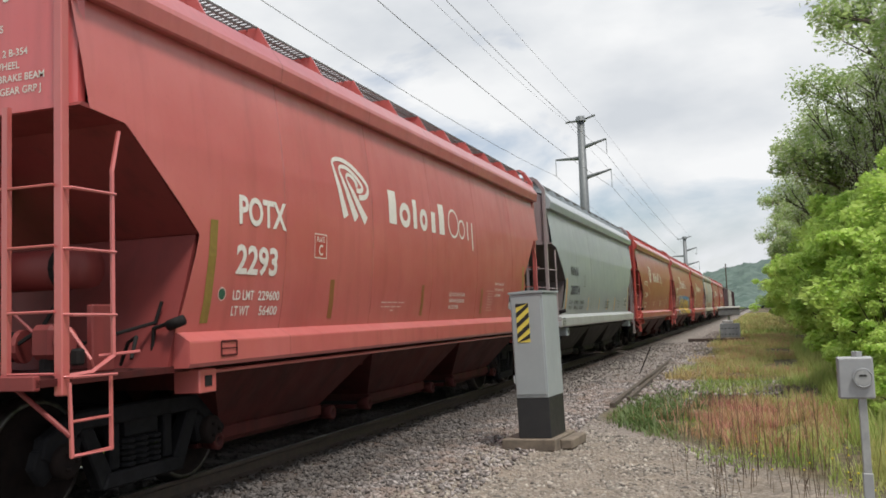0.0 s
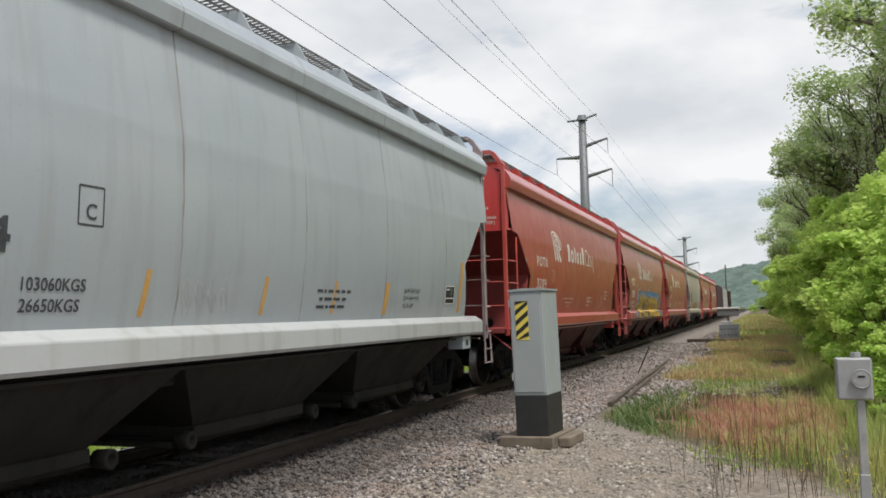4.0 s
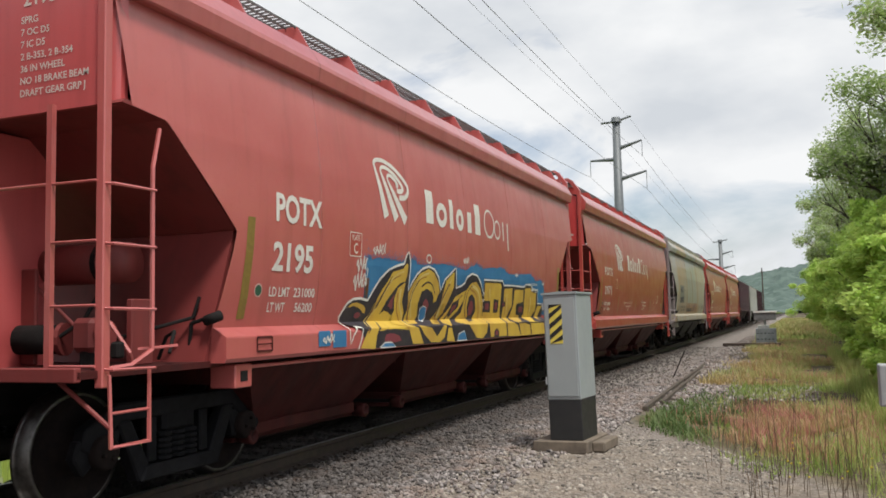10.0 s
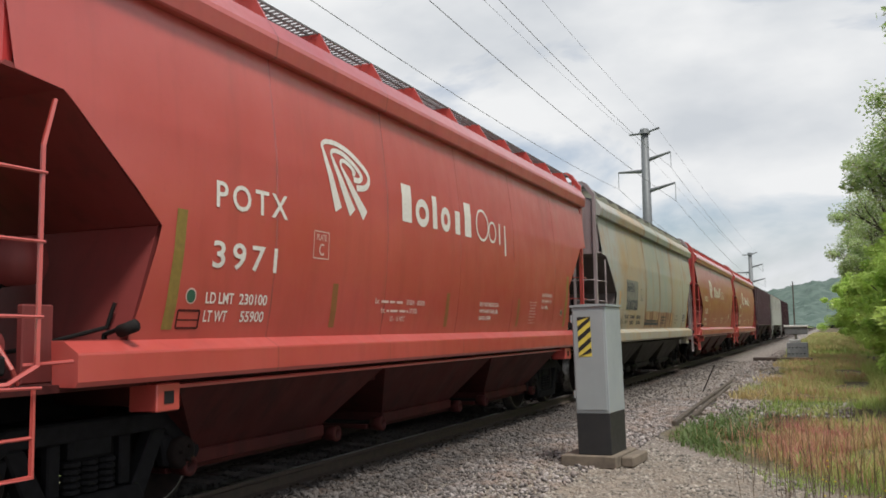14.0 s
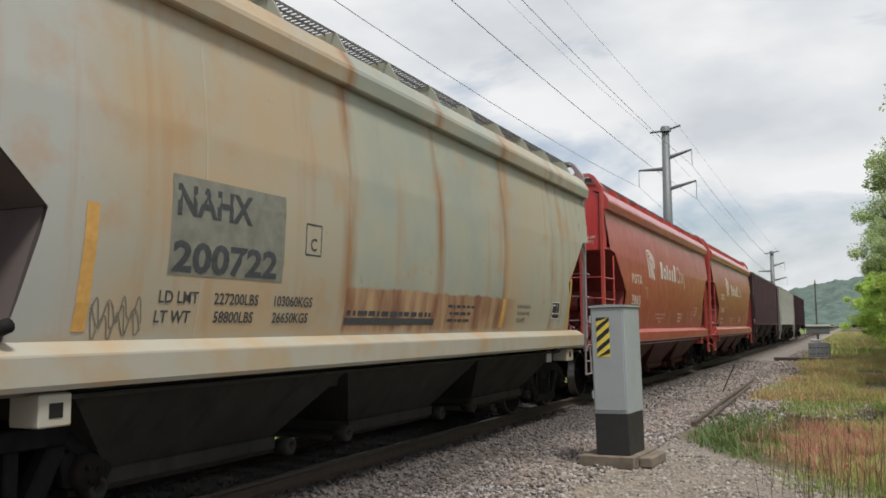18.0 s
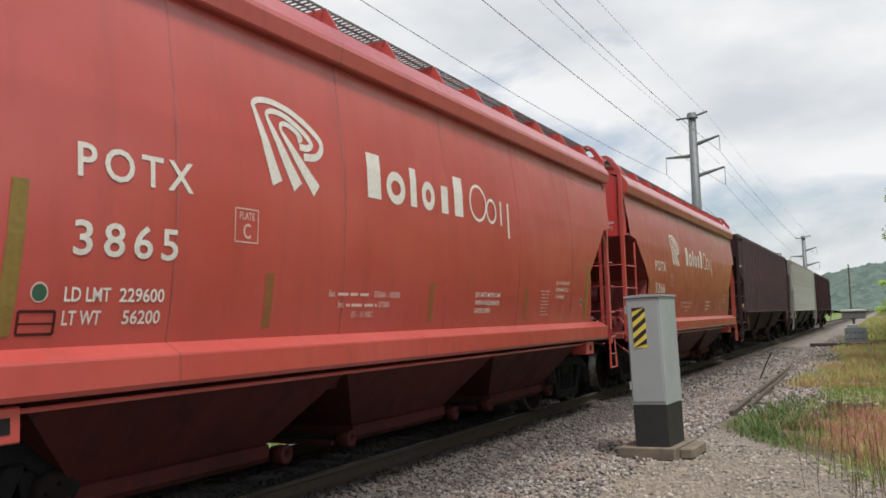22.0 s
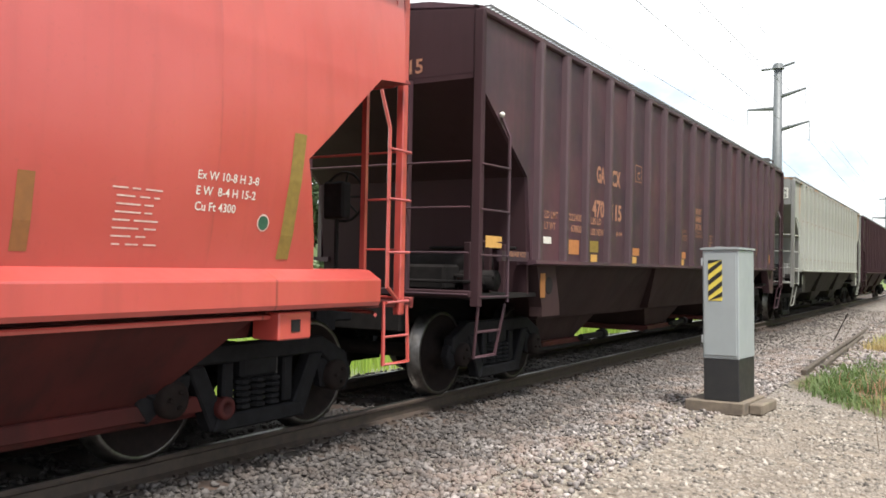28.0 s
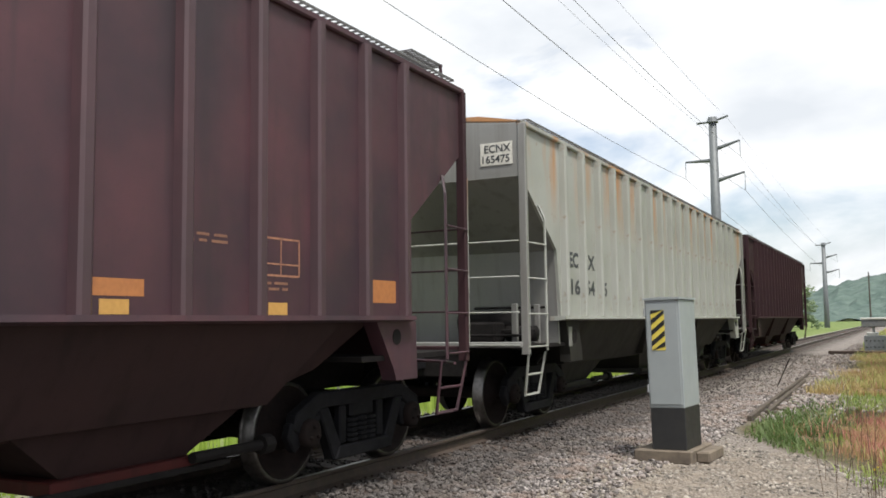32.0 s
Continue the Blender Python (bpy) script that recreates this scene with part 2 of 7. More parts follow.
def ribbed_light():
    k = Nodes("rust_spotted_pale_paint")
    c = k.mix(k.ramp(k.noise(0.8, 4), 0.4, 0.65), (0.34, 0.35, 0.325), (0.29, 0.30, 0.27))
    top = k.ramp(k.axis(2), 2.7, 3.7)
    runs = k.ramp(k.noise(1.6, 6, (1.0, 1.0, 0.16)), 0.47, 0.62)
    c = k.mix(k.math("MULTIPLY", k.math("MULTIPLY", runs, top), 0.95), c, (0.42, 0.20, 0.075))
    spots = k.ramp(k.noise(7, 6), 0.62, 0.74)
    c = k.mix(k.math("MULTIPLY", spots, 0.6), c, (0.20, 0.12, 0.07))
    return k.done(c, 0.6, 0.0, k.noise(14, 4), 0.12, 0.01)


RUSTY = rusty_grey()
PALE = ribbed_light()
PALE_END = paint("grimy_pale_paint", (0.20, 0.20, 0.195), (0.235, 0.235, 0.225), (0.10, 0.085, 0.075), 0.6, 0.6)
SOOT = plain("sooty_steel", (0.017, 0.015, 0.015), (0.010, 0.009, 0.009), 0.85, 0.0, 9, 0.3)
TRUCK_STEEL = plain("oily_cast_steel", (0.011, 0.011, 0.013), (0.006, 0.006, 0.007), 0.75, 0.0, 11, 0.3)
RUST_WHEEL = plain("rusty_wheel_steel", (0.015, 0.010, 0.009), (0.008, 0.006, 0.006), 0.85, 0.0, 14, 0.3)
TREAD = plain("polished_wheel_rim", (0.16, 0.155, 0.15), (0.08, 0.075, 0.072), 0.42, 1.0, 12, 0.05)
for _m in (SOOT, TRUCK_STEEL, RUST_WHEEL, RED_UNDER, GREY_UNDER, BROWN_UNDER, DARK_BROWN):
    _m.node_tree.nodes["Principled BSDF"].inputs["Specular IOR Level"].default_value = 0.16     # weak sheen on running gear and undersides
GALV = plain("galvanised_grating", (0.17, 0.17, 0.17), (0.11, 0.11, 0.11), 0.6, 0.4, 20, 0.1)
WHITE = plain("white_lettering", (0.66, 0.65, 0.60), (0.54, 0.52, 0.47), 0.6, 0.0, 30, 0.0)
FAINT = plain("worn_pale_print", (0.60, 0.45, 0.41), (0.50, 0.32, 0.28), 0.65, 0.0, 30, 0.0)
FAINT_TAN = plain("worn_tan_print", (0.24, 0.12, 0.075), (0.16, 0.075, 0.055), 0.7, 0.0, 30, 0.0)
BLACK = plain("black_lettering", (0.035, 0.040, 0.045), (0.06, 0.065, 0.07), 0.6, 0.0, 30, 0.0)
TAN = plain("faded_orange_lettering", (0.40, 0.19, 0.115), (0.20, 0.095, 0.065), 0.7, 0.0, 30, 0.0)
OLIVE = plain("olive_reflector", (0.23, 0.16, 0.035), (0.18, 0.12, 0.03), 0.5, 0.0, 20, 0.0)
OLIVE_DULL = plain("faded_olive_reflector", (0.24, 0.10, 0.03), (0.20, 0.085, 0.03), 0.5, 0.0, 20, 0.0)
ORANGE = plain("orange_reflector", (0.42, 0.17, 0.06), (0.33, 0.13, 0.05), 0.5, 0.0, 20, 0.0)
AMBER = plain("amber_reflector", (0.54, 0.31, 0.09), (0.45, 0.25, 0.07), 0.5, 0.0, 20, 0.0)
YELLOW_SPRAY = plain("yellow_spray_paint", (0.58, 0.40, 0.05), (0.44, 0.27, 0.045), 0.6, 0.0, 2.2, 0.0)
ORANGE_SPRAY = plain("orange_spray_paint", (0.36, 0.18, 0.03), (0.28, 0.13, 0.03), 0.6, 0.0, 3, 0.0)
CREAM_SPRAY = plain("pale_yellow_spray_paint", (0.58, 0.46, 0.17), (0.50, 0.36, 0.09), 0.5, 0.0, 3, 0.0)
BLUE_SPRAY = plain("blue_spray_paint", (0.028, 0.14, 0.29), (0.045, 0.18, 0.35), 0.5, 0.0, 4, 0.0)
BLACK_SPRAY = plain("black_spray_paint", (0.025, 0.022, 0.03), (0.04, 0.03, 0.035), 0.5, 0.0, 6, 0.0)
MAROON_SPRAY = plain("maroon_spray_paint", (0.16, 0.03, 0.05), (0.22, 0.05, 0.05), 0.5, 0.0, 4, 0.0)
DARK = plain("dark_decal", (0.03, 0.03, 0.035), None, 0.5, 0.0, 10, 0.0)
RAIL = plain("rail_steel", (0.075, 0.055, 0.045), (0.045, 0.036, 0.032), 0.6, 0.3, 10, 0.2)
RAIL_TOP = plain("worn_rail_head", (0.30, 0.29, 0.28), (0.20, 0.19, 0.185), 0.38, 1.0, 14, 0.05)
TIE = plain("weathered_tie_timber", (0.070, 0.046, 0.036), (0.034, 0.025, 0.021), 0.85, 0.0, 6, 0.5)
TIMBER = plain("dark_timber", (0.095, 0.075, 0.058), (0.045, 0.036, 0.029), 0.85, 0.0, 6, 0.5)
CABINET = plain("grey_cabinet_paint", (0.30, 0.33, 0.34), (0.27, 0.30, 0.31), 0.45, 0.0, 3, 0.05)
CABINET_BLACK = plain("black_cabinet_base", (0.018, 0.019, 0.021), (0.026, 0.026, 0.027), 0.5, 0.0, 6, 0.05)
CONCRETE = plain("weathered_concrete", (0.18, 0.145, 0.11), (0.10, 0.082, 0.066), 0.85, 0.0, 7, 0.4)
HAZARD_YELLOW = plain("hazard_yellow", (0.68, 0.56, 0.09), (0.6, 0.48, 0.08), 0.5, 0.0, 20, 0.0)
HAZARD_BLACK = plain("hazard_black", (0.02, 0.02, 0.02), None, 0.5, 0.0, 20, 0.0)
METER_GREY = plain("grey_meter_paint", (0.30, 0.31, 0.32), (0.25, 0.26, 0.27), 0.45, 0.1, 9, 0.05)
GALV_POST = plain("galvanised_post", (0.36, 0.37, 0.37), (0.27, 0.28, 0.28), 0.5, 0.4, 14, 0.1)
POLE_STEEL = plain("grey_pole_steel", (0.145, 0.16, 0.17), (0.115, 0.125, 0.135), 0.55, 0.2, 3, 0.1)
CABLE = plain("aluminium_cable", (0.16, 0.16, 0.17), None, 0.6, 0.3, 4, 0.0)
POLE_WOOD = plain("dark_pole_timber", (0.07, 0.055, 0.045), None, 0.85, 0.0, 5, 0.3)
BARK = plain("grey_brown_bark", (0.085, 0.068, 0.052), (0.045, 0.036, 0.03), 0.9, 0.0, 9, 0.6)
WHITE_METAL = plain("white_metal", (0.62, 0.62, 0.60), (0.5, 0.5, 0.48), 0.5, 0.0, 8, 0.1)


def leaf(name, a, b, c, scale=0.6):
    k = Nodes(name)
    mixed = k.mix(k.random(True), a, b)
    mixed = k.mix(k.ramp(k.noise(scale, 3), 0.40, 0.66), mixed, c)
    k.bsdf.inputs["Transmission Weight"].default_value = 0.0
    k.done(mixed, 0.55)
    glow = k.n.new("ShaderNodeBsdfTranslucent")
    k.l.new(mixed, glow.inputs["Color"])
    both = k.n.new("ShaderNodeMixShader")
    both.inputs[0].default_value = 0.5
    k.l.new(k.bsdf.outputs[0], both.inputs[1])
    k.l.new(glow.outputs[0], both.inputs[2])
    k.l.new(both.outputs[0], k.n["Material Output"].inputs["Surface"])
    return k.mat


LEAF_BUSH = leaf("bush_leaves", (0.48, 0.66, 0.13), (0.28, 0.45, 0.08), (0.60, 0.74, 0.22), 0.9)
LEAF_TREE = leaf("tree_leaves", (0.36, 0.48, 0.17), (0.22, 0.33, 0.10), (0.46, 0.57, 0.24))
BLOSSOM = leaf("pale_blossom", (0.66, 0.67, 0.56), (0.48, 0.52, 0.38), (0.72, 0.73, 0.64))
# Paler, greyer leaves: distance haze is painted in.
LEAF_FAR = leaf("far_tree_leaves", (0.27, 0.35, 0.21), (0.20, 0.27, 0.165), (0.33, 0.41, 0.24), 0.1)
GRASS = leaf("green_grass", (0.33, 0.43, 0.11), (0.21, 0.31, 0.07), (0.47, 0.46, 0.17))
WEED = leaf("dark_green_weeds", (0.12, 0.19, 0.06), (0.075, 0.125, 0.04), (0.19, 0.25, 0.09))
MEADOW = leaf("bright_meadow_grass", (0.35, 0.49, 0.085), (0.22, 0.35, 0.055), (0.45, 0.55, 0.13), 0.2)
RED_GRASS = leaf("reddish_seed_grass", (0.58, 0.25, 0.21), (0.44, 0.18, 0.15), (0.52, 0.38, 0.20), 1.2)
DRY_GRASS = leaf("dry_tan_grass", (0.58, 0.42, 0.20), (0.42, 0.33, 0.14), (0.36, 0.44, 0.15), 0.4)
STALK = leaf("dead_brown_stalks", (0.15, 0.10, 0.07), (0.09, 0.06, 0.045), (0.2, 0.14, 0.09))
FLOWER = leaf("yellow_flowers", (0.65, 0.55, 0.03), (0.6, 0.45, 0.02), (0.65, 0.6, 0.1))


def stones(name, a, b, c):
    k = Nodes(name)
    col = k.mix(k.math("POWER", k.random(True), 0.7), a, b)
    col = k.mix(k.ramp(k.noise(3.0, 3), 0.45, 0.65), col, c)
    # stones next to the rails darkened: the train's shadow is put into their colour
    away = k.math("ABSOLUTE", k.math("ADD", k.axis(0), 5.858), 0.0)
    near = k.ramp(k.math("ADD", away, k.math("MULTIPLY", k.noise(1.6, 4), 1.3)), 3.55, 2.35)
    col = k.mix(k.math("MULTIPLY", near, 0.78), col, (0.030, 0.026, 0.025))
    return k.done(col, 0.85, 0.0, k.noise(60, 3), 0.3, 0.003)


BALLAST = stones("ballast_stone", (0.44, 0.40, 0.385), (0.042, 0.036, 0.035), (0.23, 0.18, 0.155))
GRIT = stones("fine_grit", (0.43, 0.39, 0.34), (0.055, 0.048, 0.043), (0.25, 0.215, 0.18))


def ground_material():
    """Gravel apron, ballast bed, weedy verge and meadow, told apart by place."""
    k = Nodes("ground_cover")
    x, y = k.axis(0), k.axis(1)
    fine, mid = k.noise(38, 6), k.noise(4.0, 5)
    gravel = k.mix(k.ramp(fine, 0.36, 0.64), (0.11, 0.095, 0.083), (0.34, 0.30, 0.258))
    gravel = k.mix(k.math("MULTIPLY", k.ramp(mid, 0.45, 0.7), 0.6), gravel, (0.34, 0.285, 0.225))
    bed = k.mix(k.ramp(k.noise(30, 5), 0.38, 0.62), (0.11, 0.097, 0.088), (0.29, 0.26, 0.24))
    wob = k.math("MULTIPLY", k.math("SUBTRACT", k.noise(1.3, 4), 0.5), 1.6)
    apron = k.math("MULTIPLY", k.ramp(k.math("ADD", x, wob), -4.1, -3.3), k.ramp(k.math("ADD", y, wob), 12.4, 10.6))
    damp = k.ramp(k.noise(1.1, 6), 0.50, 0.68)
    gravel = k.mix(k.math("MULTIPLY", damp, 0.45), gravel, (0.15, 0.122, 0.098))
    coarse = k.ramp(k.noise(13, 6), 0.40, 0.60)
    gravel = k.mix(k.math("MULTIPLY", coarse, 0.55), gravel, (0.105, 0.088, 0.072))
    c = k.mix(apron, bed, gravel)
    # dark band along the track: the train's shadow painted into the bed
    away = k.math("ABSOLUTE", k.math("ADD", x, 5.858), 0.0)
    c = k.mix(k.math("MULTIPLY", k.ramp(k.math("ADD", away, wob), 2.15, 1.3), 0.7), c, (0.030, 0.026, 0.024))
    # paler strip beyond the far rail, with sunlight painted into the gravel
    c = k.mix(k.ramp(k.math("ADD", x, k.math("MULTIPLY", wob, 0.3)), -7.5, -7.9), c, k.mix(k.ramp(fine, 0.38, 0.62), (0.20, 0.17, 0.155), (0.42, 0.38, 0.35)))
    soil = k.mix(k.ramp(k.noise(9, 5), 0.4, 0.6), (0.070, 0.066, 0.038), (0.135, 0.108, 0.070))
    # the verge begins beyond a slanting edge of the gravel, and beside the timbers further on
    slant = k.math("ADD", k.math("ADD", y, k.math("MULTIPLY", x, 1.55)), k.math("MULTIPLY", wob, 0.5))
    verge = k.ramp(slant, 9.2, 9.9)
    right = k.ramp(k.math("ADD", x, k.math("MULTIPLY", wob, 0.22)), -2.55, -2.2)
    verge = k.math("MULTIPLY", verge, right)
    c = k.mix(verge, c, soil)
    far_soil = k.mix(k.ramp(k.noise(0.4, 4), 0.4, 0.6), (0.11, 0.16, 0.05), (0.17, 0.21, 0.075))
    left = k.ramp(k.math("ADD", x, wob), -9.6, -10.8)
    c = k.mix(left, c, far_soil)
    k.bsdf.inputs["Specular IOR Level"].default_value = 0.15
    return k.done(c, 0.95, 0.0, fine, 0.7, 0.02)


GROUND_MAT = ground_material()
# Bluish green, since the haze over the hill is mixed into its colour.
HILL = plain("wooded_hill", (0.098, 0.140, 0.120), (0.048, 0.078, 0.070), 0.95, 0.0, 0.16, 0.0)


# ---------------------------------------------------------------- mesh helpers
def part(name, bm, material, parent, label="", smooth=False):
    """One bmesh as one mesh object under a thing or a part."""
    me = bpy.data.meshes.new(name)
    bm.normal_update()
    bm.to_mesh(me)
    bm.free()
    return hang(name, me, material, parent, label, smooth)


def hang(name, me, material, parent, label="", smooth=False):
    if material is not None and not me.materials:
        me.materials.append(material)
    if smooth:
        me.polygons.foreach_set("use_smooth", [True] * len(me.polygons))
    ob = new(name, me)
    ob.parent = parent
    if label:
        ob["label"] = label
    return ob


def again(ob, m):
    """A further part on the same mesh, moved by m in the space of its parent."""
    o = new(ob.name.split(".")[0], ob.data)
    o.parent = ob.parent
    o.matrix_basis = m
    if "label" in ob:
        o["label"] = ob["label"]
    return o


TURN = pose(0, 0, 0, 0, 0, 180)


def box(bm, x0, x1, y0, y1, z0, z1, bevel=0.0):
    v = [bm.verts.new((x, y, z)) for x in (x0, x1) for y in (y0, y1) for z in (z0, z1)]
    fs = [bm.faces.new([v[i] for i in f]) for f in ((0, 1, 3, 2), (4, 6, 7, 5), (0, 4, 5, 1), (2, 3, 7, 6), (0, 2, 6, 4), (1, 5, 7, 3))]
    if bevel:
        es = list({e for f in fs for e in f.edges})
        bmesh.ops.bevel(bm, geom=es, offset=bevel, segments=1, affect="EDGES")
    return bm


def one_box(*a, bevel=0.0):
    return box(bmesh.new(), *a, bevel=bevel)


def rod(bm, p, q, r, n=8):
    p, q = Vector(p), Vector(q)
    d = (q - p).normalized()
    a = d.orthogonal().normalized()
    b = d.cross(a)
    rings = [[bm.verts.new(c + (a * math.cos(6.2832 * i / n) + b * math.sin(6.2832 * i / n)) * r) for i in range(n)] for c in (p, q)]
    for i in range(n):
        bm.faces.new((rings[0][i], rings[0][(i + 1) % n], rings[1][(i + 1) % n], rings[1][i]))
    bm.faces.new(rings[0][::-1])
    bm.faces.new(rings[1])
    return bm


def one_rod(p, q, r, n=8):
    return rod(bmesh.new(), p, q, r, n)


def bent(points, r, n=6):
    """A round bar bent through the points, in one piece."""
    bm = bmesh.new()
    p = [Vector(q) for q in points]
    run = [(b - a).normalized() for a, b in zip(p, p[1:])]
    a = run[0].orthogonal().normalized()
    rings = []
    for i, c in enumerate(p):
        t0, t1 = run[max(i - 1, 0)], run[min(i, len(run) - 1)]
        t = (t0 + t1).normalized()
        wide = 1 / max(0.6, t.dot(t1))
        a = (a - t * a.dot(t)).normalized()
        b = t.cross(a)
        rings.append([bm.verts.new(c + (a * math.cos(6.2832 * k / n) + b * math.sin(6.2832 * k / n)) * r * wide) for k in range(n)])
    for x, y in zip(rings, rings[1:]):
        for k in range(n):
            bm.faces.new((x[k], x[(k + 1) % n], y[(k + 1) % n], y[k]))
    bm.faces.new(rings[0][::-1])
    bm.faces.new(rings[-1])
    return bm


def prism(bm, poly, axis, a, b):
    """A polygon in the two other axes, drawn out along axis from a to b."""
    def at(p, w):
        return {"x": (w, p[0], p[1]), "y": (p[0], w, p[1]), "z": (p[0], p[1], w)}[axis]
    lo, hi = [bm.verts.new(at(p, a)) for p in poly], [bm.verts.new(at(p, b)) for p in poly]
    n = len(poly)
    for i in range(n):
        bm.faces.new((lo[i], lo[(i + 1) % n], hi[(i + 1) % n], hi[i]))
    bm.faces.new(lo[::-1])
    bm.faces.new(hi)
    bmesh.ops.recalc_face_normals(bm, faces=bm.faces[:])
    return bm


def one_prism(poly, axis, a, b):
    return prism(bmesh.new(), poly, axis, a, b)


def thing(name, label, category, group=""):
    return tagged(new(name), label, category, group)


# ---------------------------------------------------------------- lettering
def letter_meshes(rows):
    """Flat outlines of words, (word, height, boldness) -> 2D points and faces."""
    made = {}
    for row in rows:
        word, high, bold = row
        cu = bpy.data.curves.new("word", "FONT")
        cu.body, cu.size, cu.offset, cu.resolution_u = word, high / 0.70, bold, 3
        cu.space_character = 1.3 if high == 0.205 else 1.0
        made[row] = new("word", cu)
    bpy.context.view_layer.update()
    dg = bpy.context.evaluated_depsgraph_get()
    out = {}
    for row, ob in made.items():
        me = bpy.data.meshes.new_from_object(ob.evaluated_get(dg))
        pts = [tuple(v.co[:2]) for v in me.vertices]
        out[row] = (pts, [tuple(p.vertices) for p in me.polygons])
        bpy.data.objects.remove(ob)
        bpy.data.meshes.remove(me)
    return out


WORDS = letter_meshes(
    [(w, h, b) for h, b in ((0.25, 0.010), (0.205, 0.004)) for w in ("POTX", "2293", "3209", "2195", "3971", "3865", "3266")]
    + [(w, 0.085, 0.002) for w in ("LD LMT", "LT WT", "229600", "230100", "231000", "56400", "55900", "56200", "LD LMT 222400", "LT WT  63800", "LBS LD", "LBS NEW", "227200LBS", "103060KGS", "58800LBS", "26650KGS", "222400", "63800")]
    + [(w, 0.055, 0.001) for w in ("RELEASE ROD", "DO NOT MOVE CAR", "WITH HATCHES OR", "GATES OPEN", "Ex W 10-8 H 3-8", "E W  8-4 H 15-2", "Cu Ft 4300", "Cu Ft 4275", "PLATE", "SPRG", "7 OC D5", "7 IC D5",
                                   "2 B-353, 2 B-354", "9 OC D5", "4 IIC D5", "36 IN WHEELS", "GRADE E COUPLER", "36 IN WHEEL", "NO 18 BRAKE BEAM", "DRAFT GEAR GRP J", "8-94", "5503A - 05500", "37300", "05 - 16 NSC", "Ext.", "Int.", "FOR RESTRICTED", "LOADING", "EQUIPMENT REGISTER", "NOTE THIS CAR HAS", "THREE COMPARTMENTS")]
    + [(w, 0.11, 0.002) for w in ("C",)]
    + [(w, 0.15, 0.004) for w in ("POTX", "2293", "3209", "2195", "3971", "3865", "3266", "NAHX", "200734", "200722", "ECNX", "165475", "470115")]
    + [(w, 0.21, 0.010) for w in ("NAHX", "200734", "200722", "GA", "CX", "470", "115", "EC", "IX", "16", "54", "5")]
    + [(w, 0.10, 0.006) for w in ("DO NOT", "HAMMER", "ON CAR")]
)


FILM = 0.30      # paint and stickers lie close on the sheet


def lettering(car, spots, faces, material, high):
    """Large characters are parts of their own; a line of small print stays together."""
    root = list(range(len(spots)))

    def find(i):
        while root[i] != i:
            root[i] = root[root[i]]
            i = root[i]
        return i
    for f in faces:
        for a in f[1:]:
            root[find(a)] = find(f[0])
    groups = {}
    for f in faces:
        groups.setdefault(find(f[0]) if high > 0.1 else 0, []).append(f)
    for fs in groups.values():
        used = sorted({i for f in fs for i in f})
        at = {i: n for n, i in enumerate(used)}
        me = bpy.data.meshes.new("character" if high > 0.1 else "small_print")
        me.from_pydata([spots[i] for i in used], [], [tuple(at[i] for i in f) for f in fs])
        o = hang(me.name.split(".")[0], me, material, car)
        if high <= 0.1:
            o["kind"] = "stuff"


def write(car, word, high, bold, u, z, material, across, wide=None, lift=0.006, slant=0.0):
    """A word on the side of a car: u its left edge, z its foot, across the side's outline."""
    pts, faces = WORDS[(word, high, bold)]
    w0, w1 = min(p[0] for p in pts), max(p[0] for p in pts)
    k = (wide / (w1 - w0)) if wide else 1.0
    spots = [(across(z + p[1]) + lift * FILM + 0.0015, u + (p[0] - w0 + slant * p[1]) * k, z + p[1]) for p in pts]
    lettering(car, spots, faces, material, high)


def write_end(car, word, high, bold, x, z, material, y, k=1.0):
    """A word on the leading end sheet of a car, drawn at k times its height."""
    pts, faces = WORDS[(word, high, bold)]
    w0 = min(p[0] for p in pts)
    lettering(car, [(x + (p[0] - w0) * k, y - 0.004, z + p[1] * k) for p in pts], faces, material, high)


def decal(car, name, shapes, material, across, lift=0.006, label=""):
    """Flat shapes on the side of a car, each a polygon of (u, z)."""
    me = bpy.data.meshes.new(name)
    at, fs = {}, []
    if across is round_side:
        shapes = [c for p in shapes for lo, hi in zip((0, *SIDE_Z[1:-1]), (*SIDE_Z[1:-1], 9)) for c in (clipped(p, lo, hi),) if c]
    for poly in shapes:
        ids = [at.setdefault((round(u, 4), round(z, 4)), len(at)) for u, z in poly]
        ids = [a for a, b in zip(ids, ids[1:] + ids[:1]) if a != b]
        if len(set(ids)) > 2 and len(set(ids)) == len(ids):
            fs.append(ids)
    me.from_pydata([(across(z) + lift * FILM, u, z) for u, z in at], [], fs)
    me.validate()
    o = hang(name, me, material, car, label)
    if name == "small_print":
        o["kind"] = "stuff"
    return o


def rect(u0, u1, z0, z1):
    return [(u0, z0), (u1, z0), (u1, z1), (u0, z1)]


def strip(points, w):
    """A band of width w along a line of points, as quads."""
    out = []
    for (a, b), (c, d) in zip(points, points[1:]):
        n = math.hypot(c - a, d - b) or 1.0
        x, y = -(d - b) / n * w / 2, (c - a) / n * w / 2
        out.append([(a - x, b - y), (c - x, d - y), (c + x, d + y), (a + x, b + y)])
    return out


def smooth(points, n=6):
    """A curve through the points."""
    p = [points[0]] + list(points) + [points[-1]]
    out = []
    for a, b, c, d in zip(p, p[1:], p[2:], p[3:]):
        for k in range(n):
            t = k / n
            out.append(tuple(0.5 * (2 * b[i] + (c[i] - a[i]) * t + (2 * a[i] - 5 * b[i] + 4 * c[i] - d[i]) * t * t + (3 * b[i] - a[i] - 3 * c[i] + d[i]) * t ** 3) for i in (0, 1)))
    return out + [tuple(points[-1])]


